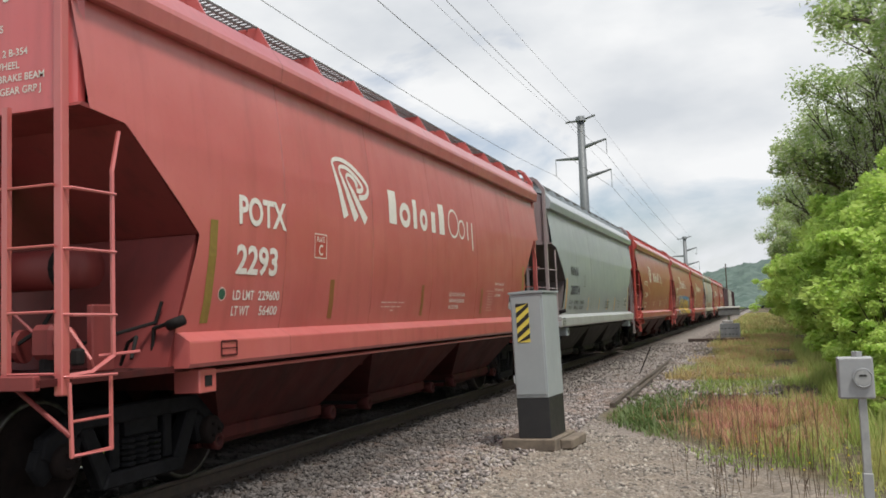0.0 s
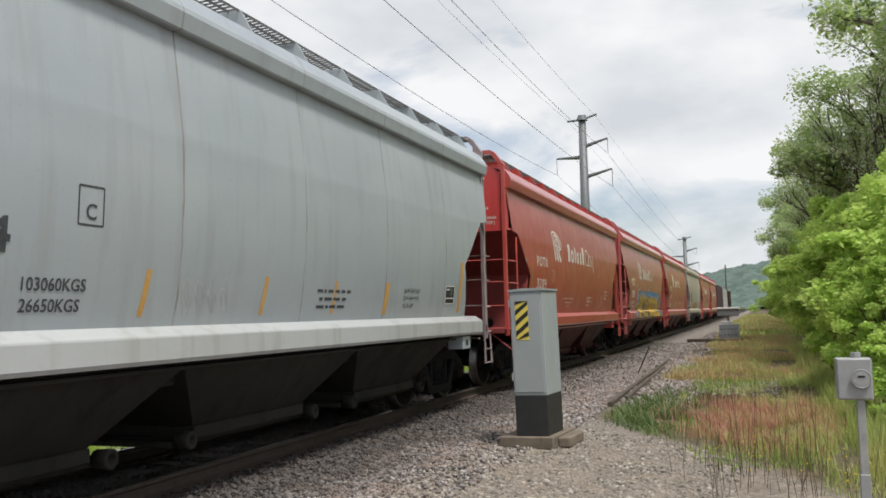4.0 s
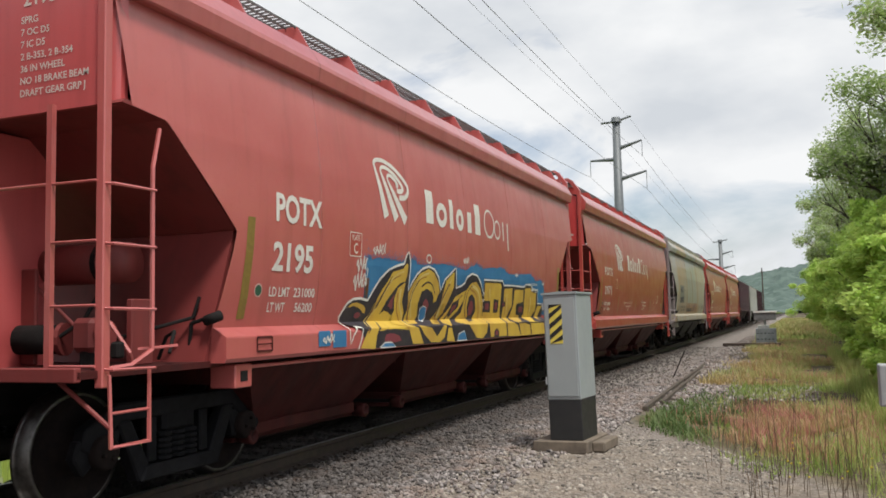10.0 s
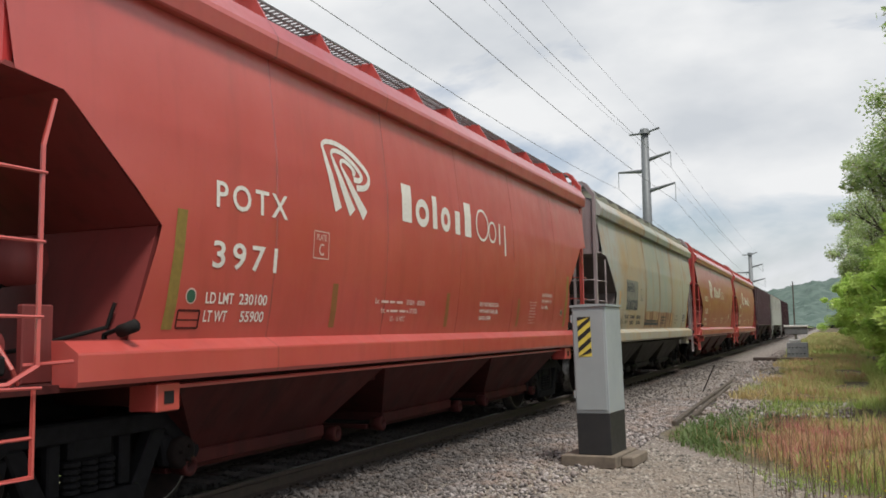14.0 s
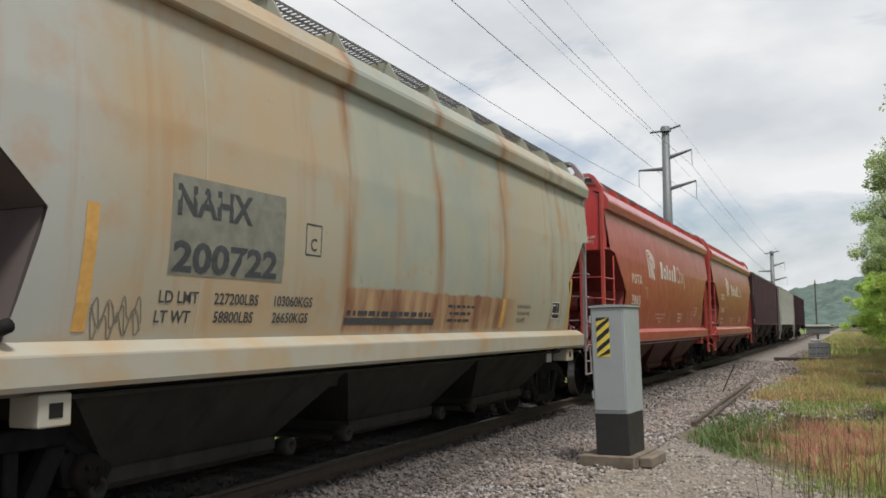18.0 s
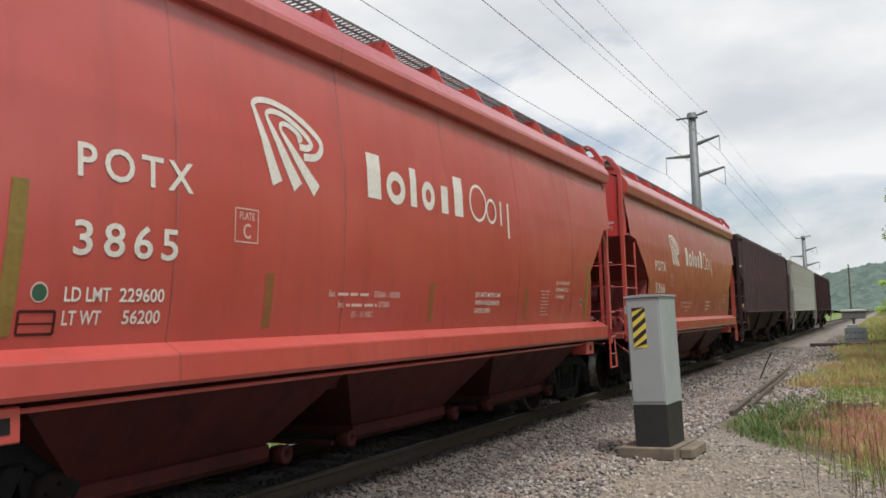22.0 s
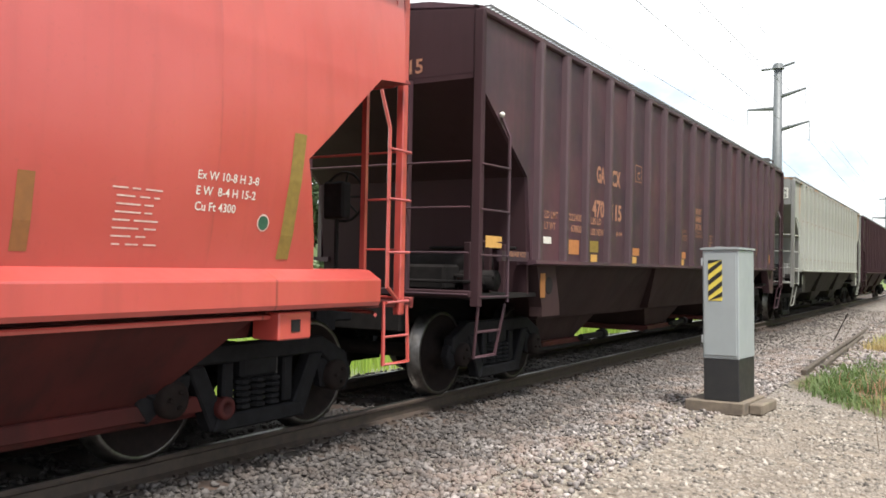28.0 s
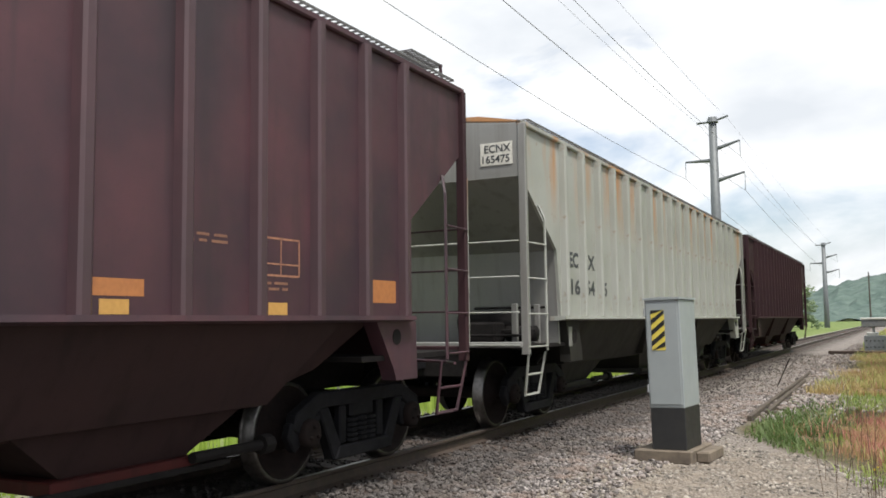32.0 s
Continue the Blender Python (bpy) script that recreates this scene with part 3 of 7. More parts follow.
def ribbon(points, w, w1=None, n=6):
    """A curved band through the points, its width going from w to w1."""
    c = smooth(points, n) if n > 1 else list(points)
    w1 = w if w1 is None else w1
    left, right = [], []
    for i, (u, z) in enumerate(c):
        a, b = c[max(i - 1, 0)], c[min(i + 1, len(c) - 1)]
        ln = math.hypot(b[0] - a[0], b[1] - a[1]) or 1.0
        h = (w + (w1 - w) * i / (len(c) - 1)) / 2
        du, dz = -(b[1] - a[1]) / ln * h, (b[0] - a[0]) / ln * h
        left.append((u + du, z + dz))
        right.append((u - du, z - dz))
    return [[right[i], right[i + 1], left[i + 1], left[i]] for i in range(len(c) - 1)]


def ring(cx, cy, rx, ry, w, n=20, a0=0.0, a1=360.0):
    out = []
    for i in range(n):
        p, q = (radians(a0 + (a1 - a0) * j / n) for j in (i, i + 1))
        out.append([(cx + rx * math.cos(p), cy + ry * math.sin(p)), (cx + rx * math.cos(q), cy + ry * math.sin(q)),
                    (cx + (rx - w) * math.cos(q), cy + (ry - w) * math.sin(q)), (cx + (rx - w) * math.cos(p), cy + (ry - w) * math.sin(p))])
    return out


def disc(cx, cy, r, n=16):
    return [[(cx + r * math.cos(6.2832 * i / n), cy + r * math.sin(6.2832 * i / n)) for i in range(n)]]


# ---------------------------------------------------------------- running gear
def lathe(profile, n=40):
    bm = bmesh.new()
    rings = []
    for x, r in profile:
        rings.append([bm.verts.new((x, r * math.cos(6.28319 * i / n), r * math.sin(6.28319 * i / n))) for i in range(n)])
    for a, b in zip(rings, rings[1:]):
        for i in range(n):
            bm.faces.new((a[i], b[i], b[(i + 1) % n], a[(i + 1) % n]))
    bm.faces.new(rings[0])
    bm.faces.new(rings[-1][::-1])
    bmesh.ops.recalc_face_normals(bm, faces=bm.faces[:])
    return bm


def wheelset_mesh():
    side = [(0.08, 0.075), (0.62, 0.08), (0.65, 0.15), (0.69, 0.16), (0.69, 0.33), (0.685, 0.40), (0.685, 0.470), (0.70, 0.484), (0.715, 0.472), (0.73, 0.457),
            (0.828, 0.452), (0.832, 0.415), (0.80, 0.39), (0.76, 0.30), (0.765, 0.19), (0.82, 0.15), (0.84, 0.145), (0.84, 0.09), (0.98, 0.08), (0.98, 0.13),
            (1.13, 0.13), (1.15, 0.10), (1.15, 0.03)]
    bm = lathe([(-x, r) for x, r in reversed(side)] + side, 36)
    # three bolts on each bearing cap, so that the turning shows
    for s in (-1, 1):
        for k in range(3):
            a = 2.0944 * k
            rod(bm, (s * 1.14, 0.06 * math.cos(a), 0.06 * math.sin(a)), (s * 1.175, 0.06 * math.cos(a), 0.06 * math.sin(a)), 0.018, 6)
    me = bpy.data.meshes.new("wheelset")
    bm.to_mesh(me)
    bm.free()
    me.materials.append(RUST_WHEEL)
    me.materials.append(TREAD)
    for p in me.polygons:
        x, r = abs(p.center.x), math.hypot(p.center.y, p.center.z)
        p.use_smooth = True
        p.material_index = 1 if (0.70 < x < 0.834 and r > 0.43) else 0
    return me


def side_frame_bm(s):
    a, b = (0.97, 1.09) if s > 0 else (-1.09, -0.97)
    bm = bmesh.new()
    prism(bm, [(-1.10, 0.50), (-1.06, 0.64), (-0.72, 0.80), (0.72, 0.80), (1.06, 0.64), (1.10, 0.50), (0.98, 0.44), (0.70, 0.66), (-0.70, 0.66), (-0.98, 0.44)], "x", a, b)
    for m in (-1, 1):
        prism(bm, [(m * 0.74, 0.66), (m * 0.58, 0.66), (m * 0.33, 0.20), (m * 0.50, 0.17)], "x", a, b)
        prism(bm, [(m * 0.38, 0.66), (m * 0.27, 0.66), (m * 0.27, 0.30), (m * 0.38, 0.30)], "x", a + 0.02, b - 0.02)
        prism(bm, [(m * 1.12, 0.56), (m * 1.16, 0.44), (m * 1.06, 0.30), (m * 0.98, 0.36), (m * 0.74, 0.36), (m * 0.68, 0.62)], "x", a + 0.015, b - 0.015)
    prism(bm, [(-0.50, 0.17), (0.50, 0.17), (0.44, 0.29), (-0.44, 0.29)], "x", a - 0.02, b + 0.02)
    bmesh.ops.recalc_face_normals(bm, faces=bm.faces[:])
    bmesh.ops.bevel(bm, geom=bm.edges[:], offset=0.014, segments=1, affect="EDGES")
    return bm


def coil_bm(s, y):
    """One coil spring, as a ribbed column."""
    rows = [(0.30, 0.05)]
    for k in range(5):
        z = 0.30 + 0.047 * k
        rows += [(z + 0.006, 0.074), (z + 0.030, 0.074), (z + 0.040, 0.052)]
    bm = lathe(rows, 10)
    for v in bm.verts:
        a, b, c = v.co
        v.co = (s * 1.03 + b, y + c, a)
    return bm


def truck_template():
    parent = new("truck")
    part("bolster", one_box(-1.08, 1.08, -0.20, 0.20, 0.52, 0.76, bevel=0.03), TRUCK_STEEL, parent)
    for s in (-1, 1):
        part("side_frame", side_frame_bm(s), TRUCK_STEEL, parent)
        for y in (-0.16, 0.0, 0.16):
            part("coil_spring", coil_bm(s, y), TRUCK_STEEL, parent)
    part("brake_beam", bent([(-0.8, -0.40, 0.40), (0.8, -0.40, 0.40), (0, 0.0, 0.46), (-0.8, -0.40, 0.40)], 0.04), SOOT, parent)
    part("brake_beam", bent([(-0.8, 0.40, 0.40), (0.8, 0.40, 0.40), (0, 0.0, 0.46), (-0.8, 0.40, 0.40)], 0.04), SOOT, parent)
    me = wheelset_mesh()
    for y in (-0.89, 0.89):
        w = hang("wheelset", me, None, parent)
        w.location = (0, y, 0.457)
    return parent


def add_truck(car, y):
    """A four-wheel truck at y under a car; its wheelsets are keyed in motions()."""
    t = new("truck")
    t.parent = car
    t.location = (0, y, 0)
    for o in TRUCK.children:
        c = o.copy()
        scene.collection.objects.link(c)
        c.parent = t
    return t


def coupler(car, y, s, paint_mat):
    bm = bmesh.new()
    box(bm, -0.08, 0.08, min(y, y + s * 0.62), max(y, y + s * 0.62), 0.80, 0.95, bevel=0.02)
    head = [(-0.20, 0), (0.16, 0), (0.22, 0.16), (0.10, 0.30), (-0.02, 0.22), (-0.08, 0.34), (-0.20, 0.30)]
    prism(bm, [(p[0] * s, y + s * (0.45 + p[1])) for p in head], "z", 0.73, 1.02)
    part("coupler", bm, TRUCK_STEEL, car, "rusty knuckle coupler")
    part("air_hose", bent([(s * 0.35, y, 0.80), (s * 0.36, y + s * 0.22, 0.62), (s * 0.30, y + s * 0.42, 0.45), (s * 0.16, y + s * 0.66, 0.42)], 0.022), SOOT, car, "black air hose")
    part("uncoupling_lever", bent([(s * 1.45, y - s * 0.25, 0.98), (s * 1.2, y + s * 0.05, 0.98), (s * 0.35, y + s * 0.1, 1.0), (s * 0.15, y + s * 0.5, 0.98)], 0.016), paint_mat, car)


# ---------------------------------------------------------------- smooth-sided covered hopper
SIDE_Z = [1.30, 1.6, 2.0, 2.4, 2.9, 3.3, 3.7, 3.95]
SIDE_X = [1.47, 1.53, 1.58, 1.60, 1.59, 1.55, 1.50, 1.47]


def round_side(z):
    return float(np.interp(z, SIDE_Z, SIDE_X))


EDGE_Z = [1.38, 2.17, 2.84, 2.93, 2.97, 3.95]
EDGE_V = [5.51, 5.31, 6.09, 6.20, 6.56, 6.66]


def side_panel_mesh(k):
    """Panel k along a side, from the cut edge of the car's end to the next seam, faintly buckled."""
    rows = [1.36, 1.6, 1.8, 2.0, 2.17, 2.4, 2.6, 2.75, 2.84, 2.9, 2.93, 2.97, 3.15, 3.3, 3.5, 3.7, 3.94]
    steps = (0.0, 0.005, 0.011, 0.15, 0.32, 0.5, 0.68, 0.85, 0.989, 0.995, 1.0)
    cols = 10
    vs, fs = [], []
    for z in rows:
        edge = float(np.interp(z, EDGE_Z, EDGE_V))
        a = -edge if k == 0 else SEAMS[k - 1]
        b = edge if k == len(SEAMS) else SEAMS[k]
        for j in range(cols + 1):
            s = steps[j]
            y = a + (b - a) * s
            dent = 0.0014 * noise.noise((y * 0.9, z * 0.7, k * 3.7)) + 0.0007 * noise.noise((y * 2.4, z * 1.1, k)) + 0.004 * max(0.0, z - 3.2) * noise.noise((y * 3.1, z * 0.6, k + 9)) - 0.001
            seam = -0.004 if (j == 0 and k > 0) or (j == cols and k < len(SEAMS)) else 0.0
            vs.append((round_side(z) + dent * math.sin(math.pi * min(max(s, 0.0), 1.0)) + seam, y, z))
    n = cols + 1
    for i in range(len(rows) - 1):
        for j in range(cols):
            fs.append((i * n + j, i * n + j + 1, (i + 1) * n + j + 1, (i + 1) * n + j))
    me = bpy.data.meshes.new("side_panel")
    me.from_pydata(vs, [], fs)
    return me


def grating(x0, x1, y0, y1, z, pitch=0.075, along=0.10):
    """An open steel grating: cross bars and long bars, with a rim."""
    bm = bmesh.new()
    n = int((y1 - y0) / pitch)
    for i in range(n + 1):
        y = y0 + (y1 - y0) * i / n
        box(bm, x0, x1, y - 0.006, y + 0.006, z - 0.016, z)
    m = max(2, int((x1 - x0) / along))
    for i in range(m + 1):
        x = x0 + (x1 - x0) * i / m
        box(bm, x - 0.005, x + 0.005, y0, y1, z - 0.020, z + 0.004)
    return bm


def round_hopper(label, body, ends, posts, under, sill_half=6.06):
    """A smooth-sided covered hopper. body: side and roof paint; ends: the end sheets; posts: ladders and frame."""
    car = thing("covered_hopper", label, "rail car", "cars of the train")
    # Recessed end parts take the paint that has their shade mixed in.
    hollow = RED_SHADED if under is RED_UNDER else GREY_SHADED
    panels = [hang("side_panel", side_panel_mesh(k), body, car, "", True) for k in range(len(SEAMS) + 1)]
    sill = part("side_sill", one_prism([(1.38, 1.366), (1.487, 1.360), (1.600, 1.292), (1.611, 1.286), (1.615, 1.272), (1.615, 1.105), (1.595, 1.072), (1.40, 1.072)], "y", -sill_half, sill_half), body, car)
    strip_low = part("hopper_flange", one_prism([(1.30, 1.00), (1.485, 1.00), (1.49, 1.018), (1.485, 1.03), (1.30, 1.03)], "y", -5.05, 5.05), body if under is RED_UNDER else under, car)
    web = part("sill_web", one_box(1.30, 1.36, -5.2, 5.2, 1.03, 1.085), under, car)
    chord = part("top_chord", one_prism([(1.42, 3.79), (1.56, 3.79), (1.578, 3.802), (1.600, 3.94), (1.592, 3.985), (1.475, 4.16), (1.40, 4.17), (1.38, 3.83)], "y", -6.64, 6.64), body, car)
    for o in (*panels, sill, strip_low, web, chord):
        again(o, TURN)
    roof_line = [(1.42, 4.15), (1.15, 4.24), (0.8, 4.31), (0.4, 4.355), (0.0, 4.37)]
    inside = [(x, z - 0.02) for x, z in roof_line]
    full = roof_line + [(-x, z) for x, z in roof_line[-2::-1]] + [(-x, z) for x, z in inside[:-1]] + inside[::-1]
    part("roof", one_prism(full, "y", -6.65, 6.65), body, car)
    for k in range(4):
        y = -3.3 + 3.3 * k - 1.65
        bm = one_prism([(-0.34, 4.36), (-0.30, 4.44), (0.30, 4.44), (0.34, 4.36)], "y", y - 1.56, y + 1.56)
        part("hatch_cover", bm, body, car)
    # running boards: open gratings on brackets, and a crossover at each end
    board = part("running_board", grating(0.72, 1.28, -6.60, 6.60, 4.43), GALV, car, "open steel running board")
    again(board, TURN)
    cross = part("end_platform", grating(-1.26, 1.26, -6.68, -6.34, 4.44, 0.06, 0.075), GALV, car, "open steel end platform")
    again(cross, TURN)
    bm = one_prism([(1.46, 4.14), (1.30, 4.42), (1.27, 4.43), (0.72, 4.42), (0.72, 4.36), (1.00, 4.26)], "y", -0.012, 0.012)
    bracket = part("board_bracket", bm, body, car)
    for side in (pose(0, 0, 0), TURN):
        for k in range(12):
            y = -3.3 - 2.75 + 1.1 * k
            if side is TURN or k:
                again(bracket, side @ pose(0, y, 0))
    bracket.matrix_basis = pose(0, -3.3 - 2.75, 0)
    # the two ends
    arch = [(-1.40, 2.97), (1.40, 2.97), (1.40, 4.10)] + [(x, z) for x, z in roof_line[1:]] + [(-x, z) for x, z in roof_line[-2:0:-1]] + [(-1.40, 4.10)]
    end_sheet = part("end_sheet", one_prism(arch, "y", -6.68, -6.64), ends, car)
    wing = part("corner_sheet", one_prism([(1.36, -6.67), (1.50, -6.58), (1.51, -6.52), (1.36, -6.60)], "z", 2.97, 4.1), ends, car)
    wing2 = part("corner_sheet", one_prism([(-1.36, -6.67), (-1.50, -6.58), (-1.51, -6.52), (-1.36, -6.60)], "z", 2.97, 4.1), ends, car)
    fold = [(-6.65, 2.975), (-6.20, 2.935), (-6.09, 2.845), (-5.31, 2.175)]
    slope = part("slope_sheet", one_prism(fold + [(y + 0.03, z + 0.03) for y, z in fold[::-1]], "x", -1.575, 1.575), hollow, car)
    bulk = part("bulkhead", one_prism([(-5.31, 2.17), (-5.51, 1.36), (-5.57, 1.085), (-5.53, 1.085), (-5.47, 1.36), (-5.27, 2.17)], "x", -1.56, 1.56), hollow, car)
    for v in bulk.data.vertices:
        v.co.x *= (1.45 + 0.10 * (v.co.z - 1.085) / 1.085) / 1.56
    column = part("end_column", one_box(-0.19, 0.19, -6.52, -5.9, 1.08, 2.93, bevel=0.01), ends, car)
    plate = part("shear_plate", one_box(-1.46, 1.46, -6.92, -5.02, 1.04, 1.09), under if under is RED_UNDER else GREY_SHADED, car)
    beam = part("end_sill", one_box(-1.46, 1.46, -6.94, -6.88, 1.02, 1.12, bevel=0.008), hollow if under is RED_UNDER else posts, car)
    top_bar = part("crossover_frame", bent([(1.47, -6.70, 4.20), (1.30, -6.70, 4.44), (1.22, -6.70, 4.49), (-1.22, -6.70, 4.49), (-1.30, -6.70, 4.44), (-1.47, -6.70, 4.20)], 0.055, 4), posts, car)
    arc = part("roof_grab_iron", bent([(1.25, 6.52, 4.44), (1.25, 6.82, 4.50), (1.25, 7.00, 4.40), (1.25, 7.02, 4.22)], 0.022), posts, car)
    again(arc, TURN)
    for o in (end_sheet, wing, wing2, slope, bulk, column, plate, beam, top_bar):
        again(o, TURN)
    # corner posts and ladders, on all four corners
    for m in (pose(0, 0, 0), TURN):
        for s in (1, -1):
            p = part("corner_post", one_box(min(s * 1.425, s * 1.50), max(s * 1.425, s * 1.50), -6.735, -6.66, 0.97, 4.24, bevel=0.008), posts, car)
            p.matrix_basis = m
            st = part("ladder_stile", bent([(s * 1.56, -6.24, 2.86), (s * 1.585, -6.34, 2.55), (s * 1.585, -6.34, 1.22), (s * 1.56, -6.52, 1.12), (s * 1.47, -6.69, 1.10)], 0.017, 5), posts, car)
            st.matrix_basis = m
            inner = part("ladder_stile", one_box(min(s * 1.0, s * 1.05), max(s * 1.0, s * 1.05), -6.77, -6.73, 1.1, 2.99), posts, car)
            inner.matrix_basis = m
            for z in (1.10, 1.52, 1.97, 2.39):
                r = part("rung", bent([(s * 1.47, -6.72, z), (s * 1.56, -6.70, z - 0.005), (s * 1.60, -6.32, z - 0.01)], 0.0105), posts, car)
                r.matrix_basis = m
                r = part("rung", one_rod((s * 1.45, -6.75, z + 0.02), (s * 1.01, -6.76, z + 0.02), 0.0105, 6), posts, car)
                r.matrix_basis = m
            step = part("sill_step", bent([(s * 1.54, -6.71, 1.06), (s * 1.56, -6.71, 0.57), (s * 1.56, -6.34, 0.57), (s * 1.56, -6.34, 1.1)], 0.014, 5), posts, car)
            step.matrix_basis = m
            for z in (0.80,):
                r = part("rung", one_rod((s * 1.56, -6.71, z), (s * 1.56, -6.34, z), 0.011, 6), posts, car)
                r.matrix_basis = m
            if m is not TURN:
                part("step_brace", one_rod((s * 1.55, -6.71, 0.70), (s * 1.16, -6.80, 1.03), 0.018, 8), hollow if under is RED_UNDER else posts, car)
            h = part("hand_rail", one_rod((s * 1.0, -6.76, 2.41), (-s * 0.1, -6.76, 2.41), 0.013, 6), posts, car)
            h.matrix_basis = m
            pad = (-5.30, -5.06) if m is not TURN else (-5.41, -5.06) if under is RED_UNDER else (-5.56, -5.20)
            jack = bmesh.new()
            box(jack, min(s * 1.30, s * 1.56), max(s * 1.30, s * 1.56), pad[0], pad[1], 0.85, 1.05, bevel=0.010)
            j = part("jacking_pad", jack, body, car)
            j.matrix_basis = m
            hole = part("jacking_socket", one_box(min(s * 1.45, s * 1.564), max(s * 1.45, s * 1.564), (pad[0] + pad[1]) / 2 - 0.05, (pad[0] + pad[1]) / 2 + 0.05, 0.905, 0.995), SOOT, j)
    # brake gear on the leading and trailing platforms
    wheel = bmesh.new()
    for i in range(20):
        a, b = (6.90 * q / 20 for q in (i, i + 1))
        rod(wheel, (0.74 + 0.23 * math.cos(a), 6.82, 2.03 + 0.23 * math.sin(a)), (0.74 + 0.23 * math.cos(b), 6.82, 2.03 + 0.23 * math.sin(b)), 0.014, 5)
    for k in range(5):
        a = 6.90 * k / 5
        rod(wheel, (0.74, 6.79, 2.03), (0.74 + 0.23 * math.cos(a), 6.82, 2.03 + 0.23 * math.sin(a)), 0.010, 5)
    part("brake_wheel", wheel, SOOT, car, "round hand-brake wheel")
    part("brake_housing", one_box(0.62, 0.86, 6.65, 6.78, 1.82, 2.16, bevel=0.02), SOOT if under is RED_UNDER else ends, car)
    part("brake_staff", one_rod((0.74, 6.72, 2.0), (0.74, 6.72, 1.1), 0.02, 6), SOOT, car)
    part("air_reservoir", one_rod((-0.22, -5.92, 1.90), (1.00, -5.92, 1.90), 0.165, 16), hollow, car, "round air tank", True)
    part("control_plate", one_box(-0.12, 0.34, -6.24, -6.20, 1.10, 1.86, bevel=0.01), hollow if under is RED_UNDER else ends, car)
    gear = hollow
    part("brake_cylinder", one_rod((0.26, -6.32, 1.30), (0.60, -6.22, 1.30), 0.115, 14), SOOT, car, "black brake cylinder", True)
    part("cylinder_cap", one_rod((0.60, -6.22, 1.30), (0.64, -6.21, 1.30), 0.13, 14), gear, car)
    part("brake_valve", one_box(0.86, 1.08, -6.40, -6.18, 1.20, 1.46, bevel=0.04), gear, car)
    part("valve_flange", one_rod((1.08, -6.29, 1.34), (1.13, -6.29, 1.34), 0.10, 14), gear, car)
    part("valve_bowl", one_rod((0.97, -6.30, 1.10), (0.97, -6.30, 1.21), 0.075, 12), SOOT, car)
    part("valve_bracket", one_box(1.16, 1.22, -6.14, -5.90, 1.09, 1.60, bevel=0.01), gear, car)
    part("tank_strap", one_rod((0.06, -5.92, 1.90), (0.11, -5.92, 1.90), 0.172, 16), SOOT, car)
    part("tank_strap", one_rod((0.74, -5.92, 1.90), (0.79, -5.92, 1.90), 0.172, 16), SOOT, car)
    part("tank_neck", one_rod((-0.29, -5.92, 1.90), (-0.21, -5.92, 1.90), 0.07, 10), gear, car)
    part("brake_rod", one_rod((0.10, -6.10, 1.80), (1.05, -6.20, 1.14), 0.014, 6), posts, car)
    part("air_pipe", bent([(1.08, -6.34, 1.40), (1.25, -6.40, 1.42), (1.40, -6.36, 1.20), (1.38, -6.30, 1.10)], 0.014), posts, car)
    part("air_pipe", bent([(0.66, -6.30, 1.32), (0.80, -6.20, 1.44), (0.80, -5.96, 1.76)], 0.016), SOOT, car)
    part("retainer_valve", one_box(1.30, 1.38, -6.46, -6.38, 1.16, 1.28, bevel=0.015), SOOT, car)
    part("hose_loop", bent([(1.10, -5.70, 1.12), (1.22, -5.75, 1.30), (1.38, -5.85, 1.34), (1.44, -5.98, 1.18)], 0.014), SOOT, car)
    part("release_rod", one_rod((1.42, -6.30, 1.22), (1.62, -6.10, 1.24), 0.012, 6), posts, car)
    part("angle_cock", one_rod((1.46, -5.56, 1.42), (1.60, -5.56, 1.46), 0.045, 10), SOOT, car, "black valve on the sill", True)
    part("cock_pipe", bent([(1.46, -5.56, 1.44), (1.30, -5.54, 1.40), (1.26, -5.52, 1.15)], 0.016), SOOT, car)
    part("brake_pipe", bent([(0.2, -6.22, 1.2), (0.9, -5.92, 1.3), (1.3, -5.52, 1.45), (1.35, -5.50, 1.62)], 0.015), SOOT, car)
    # centre sill and three hopper bays with outlet gates
    part("centre_sill", one_box(-0.32, 0.32, -6.62, 6.62, 0.74, 1.05), SOOT, car)
    for y in (-3.30, 0.0, 3.30):
        bm = bmesh.new()
        top = [bm.verts.new((x, y + w, 1.01)) for x, w in ((-1.44, -1.64), (1.44, -1.64), (1.44, 1.64), (-1.44, 1.64))]
        bot = [bm.verts.new((x, y + w, 0.44)) for x, w in ((-1.04, -0.98), (1.04, -0.98), (1.04, 0.98), (-1.04, 0.98))]
        for i in range(4):
            bm.faces.new((top[i], top[(i + 1) % 4], bot[(i + 1) % 4], bot[i]))
        bm.faces.new(bot)
        bmesh.ops.recalc_face_normals(bm, faces=bm.faces[:])
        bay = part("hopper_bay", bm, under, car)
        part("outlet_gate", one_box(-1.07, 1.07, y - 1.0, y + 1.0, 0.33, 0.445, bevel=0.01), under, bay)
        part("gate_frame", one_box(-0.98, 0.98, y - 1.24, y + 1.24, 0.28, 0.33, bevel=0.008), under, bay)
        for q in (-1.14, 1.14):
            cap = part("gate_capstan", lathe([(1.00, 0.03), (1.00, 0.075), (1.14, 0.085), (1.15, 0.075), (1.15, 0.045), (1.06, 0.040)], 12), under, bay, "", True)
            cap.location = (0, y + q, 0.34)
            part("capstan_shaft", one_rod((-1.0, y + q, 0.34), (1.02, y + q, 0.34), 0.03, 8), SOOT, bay)
